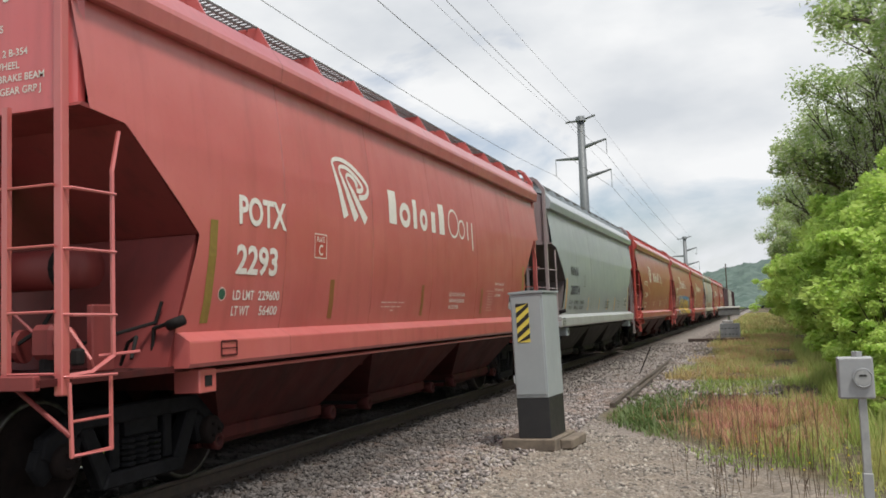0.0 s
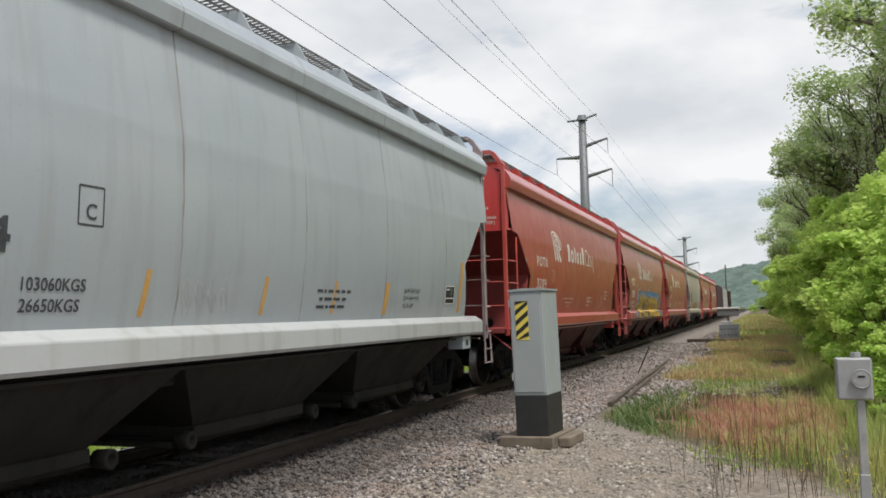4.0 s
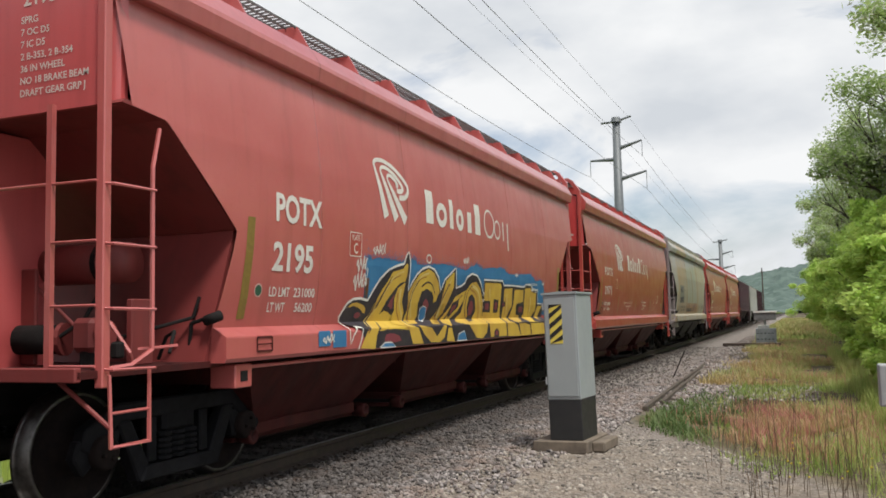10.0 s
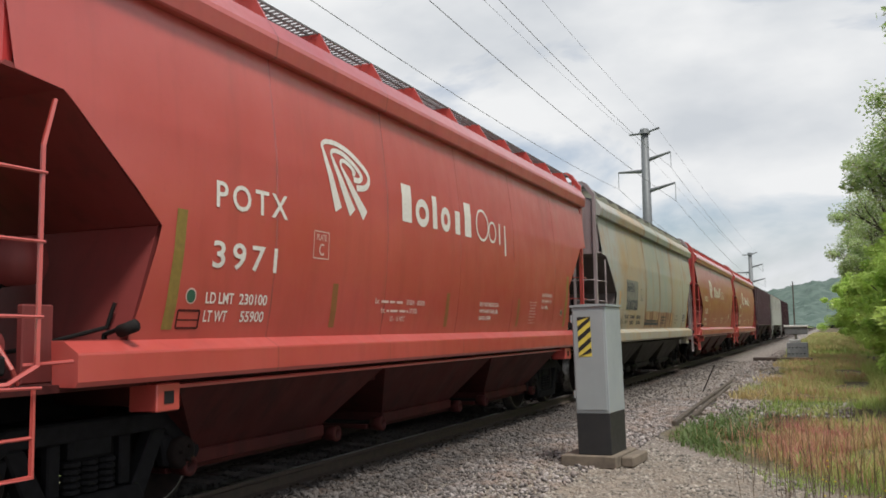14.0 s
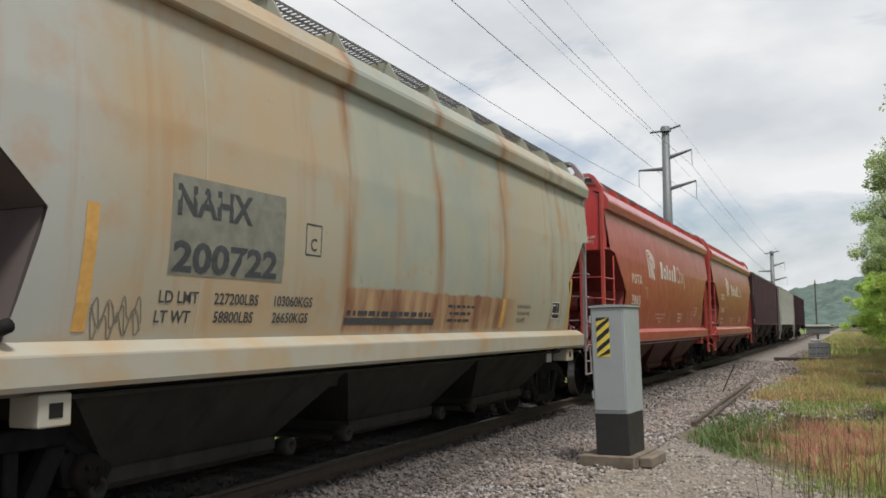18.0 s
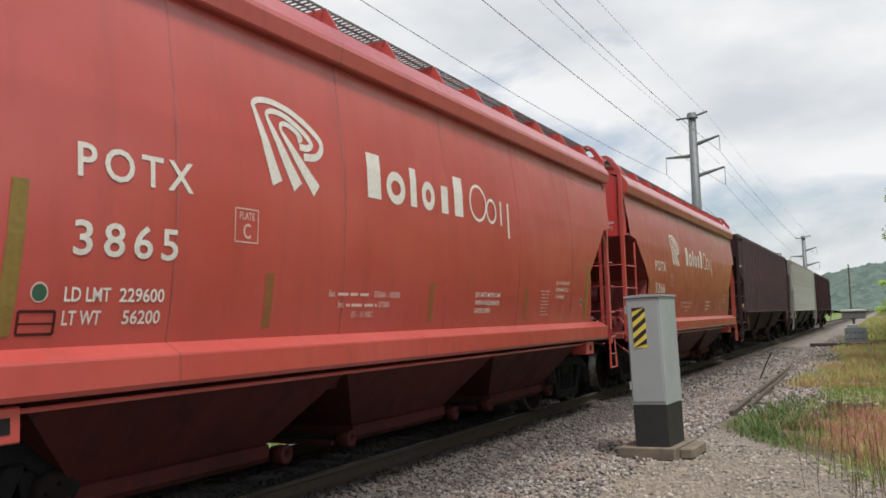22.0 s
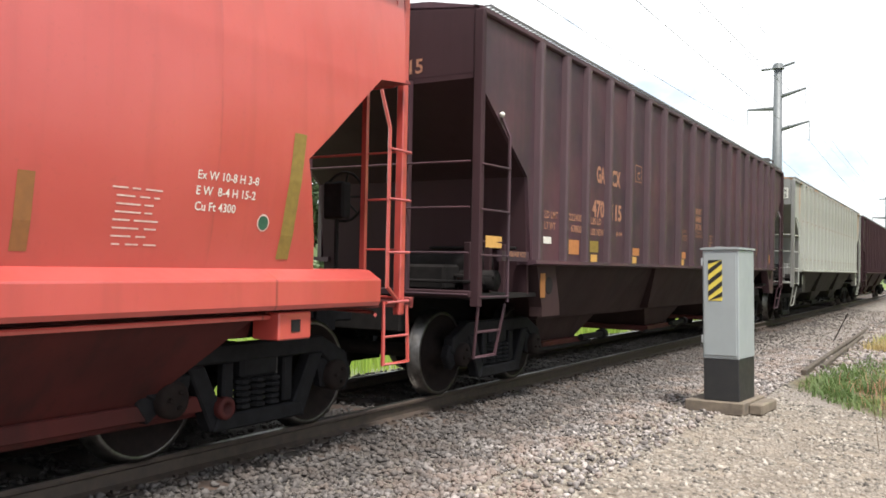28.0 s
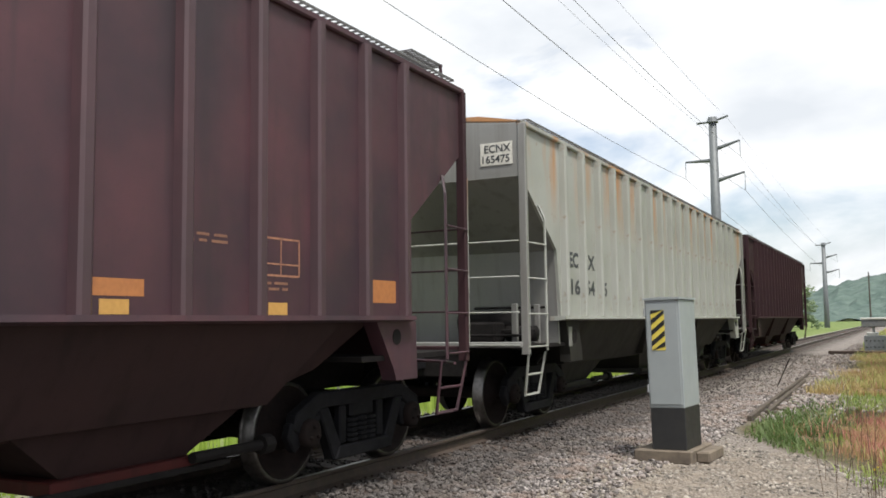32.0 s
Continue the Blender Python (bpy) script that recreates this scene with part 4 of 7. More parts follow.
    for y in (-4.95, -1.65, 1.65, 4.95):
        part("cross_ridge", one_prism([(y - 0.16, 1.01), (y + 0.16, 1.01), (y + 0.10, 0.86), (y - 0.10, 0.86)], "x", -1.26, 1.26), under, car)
    for s, y in ((-1, -6.62), (1, 6.62)):
        coupler(car, y, s, posts)
        add_truck(car, s * 5.40)
    return car


def shorten(car, by):
    """Draw in the trailing end of a car: short parts move, long parts are cut down."""
    def share(y):
        return by * min(max((y - 2.3) / 2.2, 0.0), 1.0)
    for o in list(car.children):
        m = o.matrix_basis.copy()
        if o.type == "MESH" and o.data.vertices:
            ys = [(m @ v.co).y for v in o.data.vertices]
            if max(ys) <= 2.3:
                continue
            if min(ys) > 4.3 or max(ys) - min(ys) < 0.8:
                o.matrix_basis = pose(0, -share(sum(ys) / len(ys)), 0) @ m
            else:
                o.data = o.data.copy()
                back = m.inverted()
                for v in o.data.vertices:
                    p = m @ v.co
                    p.y -= share(p.y)
                    v.co = back @ p
        elif m.translation.y > 2.3:
            o.matrix_basis = pose(0, -share(m.translation.y), 0) @ m


U0 = -6.06      # lettering is measured along the side from the sill's leading end


def small_lines(u0, u1, top, n, step, high, seed):
    """Lines of unreadable small print: a row of short bars for each line."""
    rng = random.Random(seed)
    out = []
    for k in range(n):
        u, end = u0 + rng.uniform(0, 0.12) * (u1 - u0) * (k > 0), u1 - rng.uniform(0, 0.2) * (u1 - u0) * (k > 0)
        while u < end - 0.03:
            w = min(rng.uniform(0.05, 0.2), end - u)
            out.append(rect(u, u + w, top - step * k - high, top - step * k))
            u += w + rng.uniform(0.025, 0.05)
    return out


def common_marks(car, number, ink, lines, shift=-0.07, tail=0.0):
    """What all red hoppers carry: marks, weights, small notes, reflectors, the firm's sign as plain shapes."""
    a = round_side
    faded = shift > 0
    if faded:
        write(car, "POTX", 0.25, 0.010, U0 + 1.33, 2.32, ink, a, 0.82, 0.010)
        write(car, number, 0.25, 0.010, U0 + 1.30, 1.87, ink, a, 0.70, 0.010)
    else:
        write(car, "POTX", 0.205, 0.004, U0 + 1.33, 2.38, ink, a, 0.97, 0.010)
        write(car, number, 0.205, 0.004, U0 + 1.32, 1.91, ink, a, 0.85, 0.010)
    write(car, "LD LMT", 0.085, 0.002, U0 + 1.29, 1.63, ink, a, 0.34, 0.010)
    write(car, lines[0], 0.085, 0.002, U0 + 1.70, 1.63, ink, a, 0.38, 0.010)
    write(car, "LT WT", 0.085, 0.002, U0 + 1.29, 1.49, ink, a, 0.28, 0.010)
    write(car, lines[1], 0.085, 0.002, U0 + 1.74, 1.49, ink, a, 0.32, 0.010)
    # emblem: slanting stripes under nested arcs
    E0 = U0 + shift
    def spot(*p):
        return [(E0 + 2.97 + 0.93 * u, 2.575 + 0.665 * v) for u, v in p]
    legs = (((0.03, 0.84), (0.15, 0.45), (0.29, 0.0)), ((0.19, 0.78), (0.36, 0.42), (0.58, 0.0)), ((0.37, 0.66), (0.58, 0.36), (0.86, 0.0)))
    arcs = (((0.03, 0.84), (0.02, 0.90), (0.10, 0.965), (0.31, 0.985), (0.60, 0.91), (0.90, 0.72), (0.965, 0.58), (0.87, 0.44), (0.68, 0.40)),
            ((0.19, 0.78), (0.20, 0.84), (0.28, 0.875), (0.45, 0.855), (0.68, 0.73), (0.80, 0.60), (0.74, 0.525), (0.62, 0.52)),
            ((0.37, 0.66), (0.375, 0.735), (0.45, 0.76), (0.57, 0.71), (0.65, 0.63), (0.60, 0.605)))
    for leg, arc, w in zip(legs, arcs, (0.042, 0.038, 0.034)):
        decal(car, "emblem_stripe", ribbon(spot(*leg), w, 0.135, 2) + ribbon(spot(*arc), w, w + 0.022), ink, a, 0.011, "pale curved stripe")
    # name of the firm: only plain bars and rings, heavy ones and then thin ones
    u, foot = U0 + 4.56 + 0.5 * shift, 2.62

    def bar(x, wide, low, high):
        return [rect(u + x, u + x + wide, foot + low, foot + high)]
    signs = [bar(0.03, 0.24, 0.0, 0.43), ring(u + 0.56, foot + 0.15, 0.185, 0.165, 0.09), bar(0.85, 0.13, 0.0, 0.40),
             ring(u + 1.24, foot + 0.15, 0.145, 0.155, 0.085), bar(1.54, 0.16, 0.0, 0.30), bar(1.86, 0.22, 0.0, 0.45),
             ring(u + 2.50, foot + 0.21, 0.24, 0.225, 0.036), ring(u + 2.88, foot + 0.15, 0.155, 0.155, 0.034),
             bar(3.15, 0.05, 0.0, 0.30), bar(3.38, 0.05, -0.15, 0.30)]
    for shapes in signs:
        decal(car, "firm_sign", shapes, ink, a, 0.011)
    # boxed plate letter, small notes, round green stickers, olive reflector strips
    b = rect(U0 + 2.74, U0 + 3.00, 2.08, 2.33)
    mark = ink if faded else FAINT
    decal(car, "plate_box", strip(b + b[:1], 0.010), mark, a)
    if faded:
        decal(car, "plate_ground", [b], RED, a, 0.003)
    write(car, "C", 0.11, 0.002, U0 + 2.83, 2.11, mark, a, 0.085)
    write(car, "PLATE", 0.055, 0.001, U0 + 2.785, 2.25, mark, a, 0.17)
    for k, w in enumerate(("DO NOT MOVE CAR", "WITH HATCHES OR", "GATES OPEN")):
        write(car, w, 0.055, 0.001, U0 + 7.00, 1.72 - 0.095 * k, ink, a)
    for k, w in enumerate(("Ex W 10-8 H 3-8", "E W  8-4 H 15-2", "Cu Ft 4300")):
        write(car, w, 0.055, 0.001, U0 + (9.77 if shift < 0 else 9.36), 1.93 - 0.10 * k, ink, a)
    n0 = 8.91 if faded else 9.15
    if faded:
        bars = small_lines(U0 + 4.52, U0 + 5.25, 1.625, 1, 0.1, 0.014, 1) + small_lines(U0 + 4.53, U0 + 5.22, 1.57, 1, 0.1, 0.014, 2) + small_lines(U0 + 4.81, U0 + 4.97, 1.525, 1, 0.1, 0.014, 3)
    else:
        write(car, "Ext.", 0.055, 0.001, U0 + 4.00, 1.69, FAINT, a, 0.10)
        write(car, "Int.", 0.055, 0.001, U0 + 4.15, 1.595, FAINT, a, 0.09)
        bars = small_lines(U0 + 4.14, U0 + 4.70, 1.725, 1, 0.1, 0.026, 1) + small_lines(U0 + 4.28, U0 + 4.80, 1.628, 1, 0.1, 0.026, 2)
        write(car, "05 - 16 NSC", 0.055, 0.001, U0 + 4.38, 1.505, FAINT, a, 0.36)
        write(car, "5503A - 05500", 0.055, 0.001, U0 + 4.74, 1.69, FAINT, a, 0.48)
        write(car, "37300", 0.055, 0.001, U0 + 4.83, 1.595, FAINT, a, 0.20)
    bars += small_lines(U0 + n0, U0 + n0 + 0.36, 1.83, 8, 0.047, 0.010, 4)
    decal(car, "small_print", bars, FAINT, a)
    decal(car, "reflector_strip", [[(U0 + 0.85, 1.43), (U0 + 0.96, 1.43), (U0 + 0.98, 1.72), (U0 + 0.87, 1.72)], [(U0 + 0.87, 1.72), (U0 + 0.98, 1.72), (U0 + 1.01, 2.31), (U0 + 0.90, 2.31)]], OLIVE, a, 0.010)
    decal(car, "reflector_strip", [[(U0 + 11.13 - tail, 1.43), (U0 + 11.26 - tail, 1.43), (U0 + 11.29 - tail, 1.85), (U0 + 11.16 - tail, 1.85)], [(U0 + 11.16 - tail, 1.85), (U0 + 11.29 - tail, 1.85), (U0 + 11.33 - tail, 2.34), (U0 + 11.20 - tail, 2.34)]], OLIVE, a, 0.010)
    for u in (3.18, 5.9, 8.62):
        decal(car, "reflector_strip", [rect(U0 + u - 0.05, U0 + u + 0.05, 1.44, 1.86)], OLIVE_DULL, a, 0.005)
    for u in (1.12, 10.95 - tail):
        decal(car, "round_sticker", disc(U0 + u, 1.68, 0.060), FAINT, a, 0.011)
        decal(car, "sticker_mark", disc(U0 + u, 1.678, 0.050), GREEN_MARK, a, 0.014)
    if faded:
        c0 = U0 + (10.31 if number == "2293" else 10.54)
        decal(car, "dark_card", [rect(c0, c0 + 0.38, 1.53, 1.76)], DARK, a, 0.008)
        c = rect(c0, c0 + 0.38, 1.53, 1.76)
        decal(car, "card_edge", strip(c + c[:1], 0.016) + strip([(c0, 1.58), (c0 + 0.38, 1.58)], 0.012), WHITE, a, 0.012)
    b = rect(U0 + 0.99, U0 + 1.22, 1.15, 1.27) if faded else rect(U0 + 1.00, U0 + 1.24, 1.44, 1.57)
    decal(car, "card_holder", strip(b + b[:1], 0.018) + strip([(b[0][0], b[0][1] + 0.06), (b[1][0], b[1][1] + 0.06)], 0.012), RED_UNDER, (lambda z: 1.62) if faded else a, 0.008)
    # leading end sheet
    write_end(car, "POTX", 0.15, 0.004, 0.66, 3.98, ink, -6.68, 0.80)
    write_end(car, number, 0.15, 0.004, 0.66, 3.80, ink, -6.68, 0.78)
    for k, w in enumerate(("SPRG", "7 OC D5", "7 IC D5", "2 B-353, 2 B-354", "36 IN WHEEL", "NO 18 BRAKE BEAM", "DRAFT GEAR GRP J")):
        write_end(car, w, 0.055, 0.001, 0.64, 3.665 - 0.093 * k, ink, -6.68, 0.95)


GREEN_MARK = plain("green_sticker", (0.03, 0.10, 0.06), None, 0.5, 0.0, 30, 0.0)


def clipped(poly, lo, hi):
    """A polygon cut to lo <= z <= hi."""
    for edge, keep in ((lo, 1), (hi, -1)):
        out = []
        for p, q in zip(poly, poly[1:] + poly[:1]):
            a, b = (p[1] - edge) * keep, (q[1] - edge) * keep
            if a >= 0:
                out.append(p)
            if a * b < 0:
                t = a / (a - b)
                out.append((p[0] + (q[0] - p[0]) * t, edge))
        poly = out
        if len(poly) < 3:
            return []
    return poly


def over_sill(z):
    """Outline of the side with its sill."""
    return float(np.interp(z, [1.0, 1.292, 1.306, 1.382, 1.42], [1.62, 1.62, 1.616, 1.487, round_side(1.42)])) if z < 1.42 else round_side(z)


def spray(car):
    """Spray paint along the lower half of one car's side: a blue ground, bulging yellow letters with black outlines."""
    def side(name, shapes, material, lift):
        cut = []
        for p in shapes:
            flat = [[p[i] for i in t] for t in tessellate_polygon([[(*q, 0) for q in p]])] if len(p) > 4 else [p]
            for q in flat:
                for lo, hi in ((1.08, 1.292), (1.292, 1.306), (1.306, 1.382), (1.382, 1.42), (1.42, 1.6), (1.6, 2.0), (2.0, 3.0)):
                    c = clipped(q, lo, hi)
                    if c:
                        cut.append(c)
        decal(car, name, cut, material, over_sill, lift)

    def at(points):
        return [(U0 + a, b) for a, b in points]

    def foot(u):
        return float(np.interp(u, [2.64, 2.69, 2.85, 2.94, 2.97], [1.40, 1.36, 1.33, 1.32, 1.085]))
    rng = random.Random(5)
    # blue ground with a sprayed, uneven top
    top = smooth([(3.13, 2.08), (3.26, 2.07), (3.58, 2.1), (3.81, 2.09), (3.95, 2.08), (4.25, 2.12), (4.39, 2.12), (4.54, 2.08), (4.98, 2.1), (5.51, 2.12), (5.91, 2.09), (6.18, 2.08), (6.64, 2.17), (6.95, 2.13), (7.87, 2.18), (8.19, 2.1), (9.36, 2.14), (9.77, 2.04), (10.25, 2.02), (10.48, 1.67)], 6)
    top = [(U0 + a, b + rng.uniform(-0.012, 0.012)) for a, b in top]
    side("blue_ground", [[(a[0], 1.42), (b[0], 1.42), b, a] for a, b in zip(top, top[1:])], BLUE_SPRAY, 0.005)
    side("blue_mist", [rect(u, u + 0.010, z, z + 0.008) for u, z in ((a + rng.uniform(-0.1, 0.1), b + rng.expovariate(36) - 0.015) for a, b in top for _ in range(16))], BLUE_SPRAY, 0.005)
    for a, b, c, d in ((2.30, 2.58, 1.13, 1.30), (2.02, 2.25, 1.15, 1.30), (10.30, 11.0, 1.12, 1.325), (10.12, 10.62, 1.42, 1.55)):
        side("blue_patch", [rect(U0 + a, U0 + b, c, d)], BLUE_SPRAY, 0.005)
    # black mass behind the letters, with a pale line along its top
    mass = at([(2.64, 1.41), (2.71, 1.49), (2.79, 1.57), (2.9, 1.61), (3.06, 1.62), (3.24, 1.6), (3.36, 1.72), (3.51, 1.85), (3.71, 1.96), (3.9, 2.01), (4.12, 2.05), (4.19, 2.16), (4.24, 2.2), (4.28, 2.1), (4.28, 1.92), (4.28, 1.73), (4.39, 1.83), (4.52, 1.94), (4.67, 2.01), (4.86, 2.05), (5.05, 2.02), (5.21, 1.92), (5.32, 1.75), (5.46, 1.91), (5.66, 2), (5.81, 2.08), (5.87, 1.8), (6.06, 1.83), (6.21, 1.88), (6.27, 1.96), (6.47, 2.02), (6.69, 2), (6.88, 1.89), (7.02, 1.74), (7.01, 1.95), (7.89, 1.96), (7.98, 1.89), (8.47, 1.9), (9.1, 1.89), (9.18, 1.94), (9.48, 1.94), (9.6, 1.87), (9.94, 1.86), (10, 1.62), (10.38, 1.61), (10.18, 1.35), (10.22, 1.08)])
    side("pale_edge", ribbon(mass, 0.055, None, 1), WHITE, 0.0066)
    side("black_ground", [[(a[0], foot(a[0] - U0)), (b[0], foot(b[0] - U0)), b, a] for a, b in zip(mass, mass[1:]) if b[0] > a[0] + 0.004], BLACK_SPRAY, 0.0085)
    side("pale_edge", ribbon(at([(2.64, 1.41), (2.66, 1.29), (2.67, 1.15), (2.74, 1.24), (2.85, 1.33), (2.96, 1.32), (2.92, 1.21), (2.84, 1.09)]), 0.022, None, 1), WHITE, 0.0150)
    for p in ([(2.78, 1.53), (2.88, 1.58), (2.99, 1.59), (3.15, 1.56), (3.21, 1.52), (3.2, 1.47), (3.14, 1.48), (3.05, 1.53), (2.93, 1.55)],
              [(2.89, 1.1), (3.05, 1.27), (3.28, 1.4), (3.4, 1.57), (3.57, 1.74), (3.7, 1.84), (3.81, 1.95), (4.09, 2), (4.19, 2.07), (4.23, 2.05), (4.22, 1.94), (4.18, 1.85), (4.05, 1.83), (3.93, 1.77), (3.73, 1.63), (3.59, 1.48), (3.49, 1.38), (3.34, 1.3), (3.28, 1.23), (3.23, 1.08)],
              [(3.99, 1.77), (4.19, 1.84), (4.16, 1.72), (4.13, 1.61), (4.23, 1.48), (4.2, 1.34), (4.42, 1.29), (4.56, 1.09), (4.24, 1.1), (4.14, 1.28), (3.97, 1.31), (3.79, 1.33), (3.95, 1.5), (3.91, 1.64)],
              [(3.48, 1.36), (3.54, 1.44), (3.67, 1.5), (3.8, 1.48), (3.93, 1.43), (3.88, 1.35), (4.17, 1.32), (4.14, 1.27), (3.73, 1.29), (3.34, 1.27)],
              [(4.3, 1.72), (4.42, 1.84), (4.59, 1.96), (4.86, 2.03), (5.05, 1.99), (5.22, 1.87), (5.29, 1.75), (5.18, 1.62), (5.09, 1.6), (5.1, 1.67), (5.03, 1.74), (4.85, 1.78), (4.7, 1.74), (4.61, 1.59), (4.64, 1.43), (4.54, 1.34), (4.23, 1.34), (4.31, 1.5)],
              [(4.45, 1.32), (4.6, 1.31), (4.84, 1.28), (5, 1.17), (5.26, 1.31), (5.35, 1.3), (5.26, 1.15), (5.09, 1.09), (4.8, 1.1), (4.6, 1.2)],
              [(4.97, 1.33), (5.3, 1.5), (5.49, 1.61), (5.49, 1.47), (5.18, 1.32)],
              [(5.09, 1.35), (5.36, 1.6), (5.42, 1.75), (5.49, 1.9), (5.76, 2.03), (5.79, 1.82), (5.59, 1.6), (5.45, 1.45), (5.18, 1.32)],
              [(5.33, 1.34), (5.7, 1.55), (5.87, 1.69), (6.26, 1.79), (6.2, 1.64), (6.02, 1.5), (5.73, 1.37), (5.49, 1.29)],
              [(5.4, 1.27), (5.52, 1.27), (5.62, 1.08), (5.33, 1.1)],
              [(5.86, 1.34), (6.16, 1.47), (6.22, 1.64), (6.28, 1.78), (6.47, 1.9), (6.67, 1.92), (6.87, 1.83), (7.01, 1.65), (7.1, 1.38), (7, 1.29), (6.93, 1.17), (6.74, 1.09), (6.49, 1.11), (6.32, 1.22), (6.21, 1.3)],
              [(7.06, 1.92), (7.79, 1.93), (7.86, 1.88), (7.87, 1.57), (7.95, 1.37), (7.88, 1.3), (7.9, 1.1), (7.12, 1.1), (7.07, 1.29), (7.1, 1.38)],
              [(8.02, 1.85), (8.44, 1.87), (8.48, 1.57), (8.21, 1.33), (8.49, 1.26), (8.66, 1.08), (7.96, 1.09), (7.94, 1.3), (8.03, 1.37), (8.03, 1.57)],
              [(8.57, 1.85), (9.07, 1.85), (9.1, 1.65), (8.71, 1.61), (8.78, 1.43), (9, 1.42), (8.81, 1.31), (9.22, 1.25), (9.25, 1.08), (8.69, 1.08), (8.58, 1.28), (8.38, 1.35), (8.55, 1.57)],
              [(9.16, 1.88), (9.49, 1.9), (9.57, 1.83), (9.86, 1.81), (9.92, 1.5), (9.55, 1.31), (10.28, 1.26), (10.18, 1.08), (9.31, 1.08), (9.26, 1.27), (9.14, 1.36), (9.16, 1.65)],
              [(10.01, 1.58), (10.32, 1.59), (10.03, 1.33), (9.88, 1.35)]):
        side("yellow_letter", [at(p)], YELLOW_SPRAY, 0.0115)
    for p in ([(3.14, 1.31), (3.45, 1.54), (3.63, 1.71), (3.88, 1.9), (4.12, 1.97)],
              [(4.46, 1.41), (4.39, 1.59), (4.44, 1.77), (4.63, 1.92), (4.89, 1.98)],
              [(5.27, 1.4), (5.46, 1.7), (5.68, 1.92)],
              [(4.07, 1.76), (4.07, 1.58), (4.2, 1.41), (4.16, 1.31)],
              [(6.5, 1.86), (6.78, 1.78), (6.93, 1.56), (6.97, 1.38)],
              [(7.29, 1.84), (7.35, 1.69)],
              [(8.17, 1.77), (8.24, 1.44)],
              [(9.53, 1.73), (9.58, 1.43)]):
        side("pale_highlight", ribbon(at(p), 0.05, 0.02), CREAM_SPRAY, 0.0140)
        side("orange_shade", ribbon([(a - 0.07, b - 0.05) for a, b in at(p)], 0.03, 0.012), ORANGE_SPRAY, 0.0140)
    # dark hollows, most with a maroon spot
    for p in ([(3.67, 1.52), (3.74, 1.61), (3.93, 1.77), (3.96, 1.75), (3.9, 1.64), (3.93, 1.48), (3.83, 1.46), (3.78, 1.5)],
              [(4.71, 1.36), (4.68, 1.52), (4.7, 1.66), (4.82, 1.73), (4.97, 1.69), (5.05, 1.6), (5.01, 1.46), (4.87, 1.36)],
              [(3.31, 1.17), (3.36, 1.26), (3.55, 1.29), (3.79, 1.27), (4.01, 1.22), (4.12, 1.12), (3.79, 1.09), (3.33, 1.09)],
              [(5.66, 1.46), (5.79, 1.61), (6.01, 1.65), (6.01, 1.55), (5.83, 1.47), (5.69, 1.39)],
              [(6.44, 1.42), (6.36, 1.56), (6.41, 1.7), (6.52, 1.74), (6.65, 1.68), (6.75, 1.5), (6.61, 1.36), (6.34, 1.34)],
              [(7.06, 1.65), (7.36, 1.65), (7.41, 1.47), (7.09, 1.48)],
              [(7.52, 1.68), (7.76, 1.67), (7.79, 1.47), (7.56, 1.47)],
              [(7.92, 1.63), (8.12, 1.65), (8.12, 1.57), (7.93, 1.55)],
              [(8.77, 1.6), (9.17, 1.61), (9.22, 1.43), (8.83, 1.43)],
              [(2.89, 1.42), (2.94, 1.5), (3.08, 1.52), (3.18, 1.46), (3.1, 1.4), (2.98, 1.39)],
              [(7.26, 1.1), (7.29, 1.19), (7.4, 1.23), (7.51, 1.18), (7.51, 1.1)]):
        p = at(p)
        cu, cz = sum(a for a, _ in p) / len(p), sum(b for _, b in p) / len(p)
        side("dark_hollow", [p], BLACK_SPRAY, 0.0160)
        side("inner_spot", [[(cu + (a - cu) * 0.55, cz + (b - cz) * 0.55) for a, b in p]], MAROON_SPRAY, 0.0180)
    for p in ([(4.69, 1.41), (4.69, 1.52), (4.78, 1.56), (4.89, 1.54), (4.89, 1.4), (4.74, 1.36)], [(3.34, 1.09), (3.47, 1.14), (3.64, 1.14), (3.76, 1.08)], [(5.7, 1.09), (5.76, 1.18), (5.99, 1.22), (6.08, 1.09)]):
        side("blue_spot", [at(p)], BLUE_SPRAY, 0.0200)
        side("pale_rim", ribbon(at(p + p[:1]), 0.014, None, 1), WHITE, 0.0210)
    # strokes between the letters
    for p in ([(3.45, 1.53), (3.63, 1.72), (3.74, 1.83), (3.80, 1.90)], [(3.10, 1.28), (3.32, 1.45), (3.46, 1.63)], [(4.33, 1.36), (4.36, 1.56), (4.43, 1.74), (4.60, 1.88)], [(4.68, 1.80), (4.85, 1.86), (5.02, 1.83), (5.14, 1.70)],
              [(5.20, 1.42), (5.42, 1.66), (5.62, 1.86)], [(5.55, 1.38), (5.86, 1.58), (6.14, 1.72)], [(6.36, 1.40), (6.28, 1.58), (6.36, 1.78), (6.52, 1.86)], [(8.55, 1.30), (9.2, 1.30), (9.9, 1.28)]):
        side("black_line", ribbon(at(p), 0.024, 0.012), BLACK_SPRAY, 0.0170)
    # small pale scribbles and a ring
    for u, z, n, h in ((2.86, 1.80, 12, 0.10), (2.90, 1.98, 10, 0.08), (3.28, 2.16, 12, 0.05), (2.1, 1.20, 9, 0.035), (6.10, 2.19, 9, 0.04), (8.55, 2.08, 6, 0.03), (10.2, 1.98, 6, 0.02)):
        side("pale_scribble", ribbon(at([(u + 0.028 * i, z + h * math.sin(i * 2.4) + 0.006 * i) for i in range(n)]), 0.016), WHITE, 0.0175)
        side("pale_scribble", ribbon(at([(u + 0.028 * i, z + 0.5 * h * math.cos(i * 1.9)) for i in range(n)]), 0.012), WHITE, 0.0178)
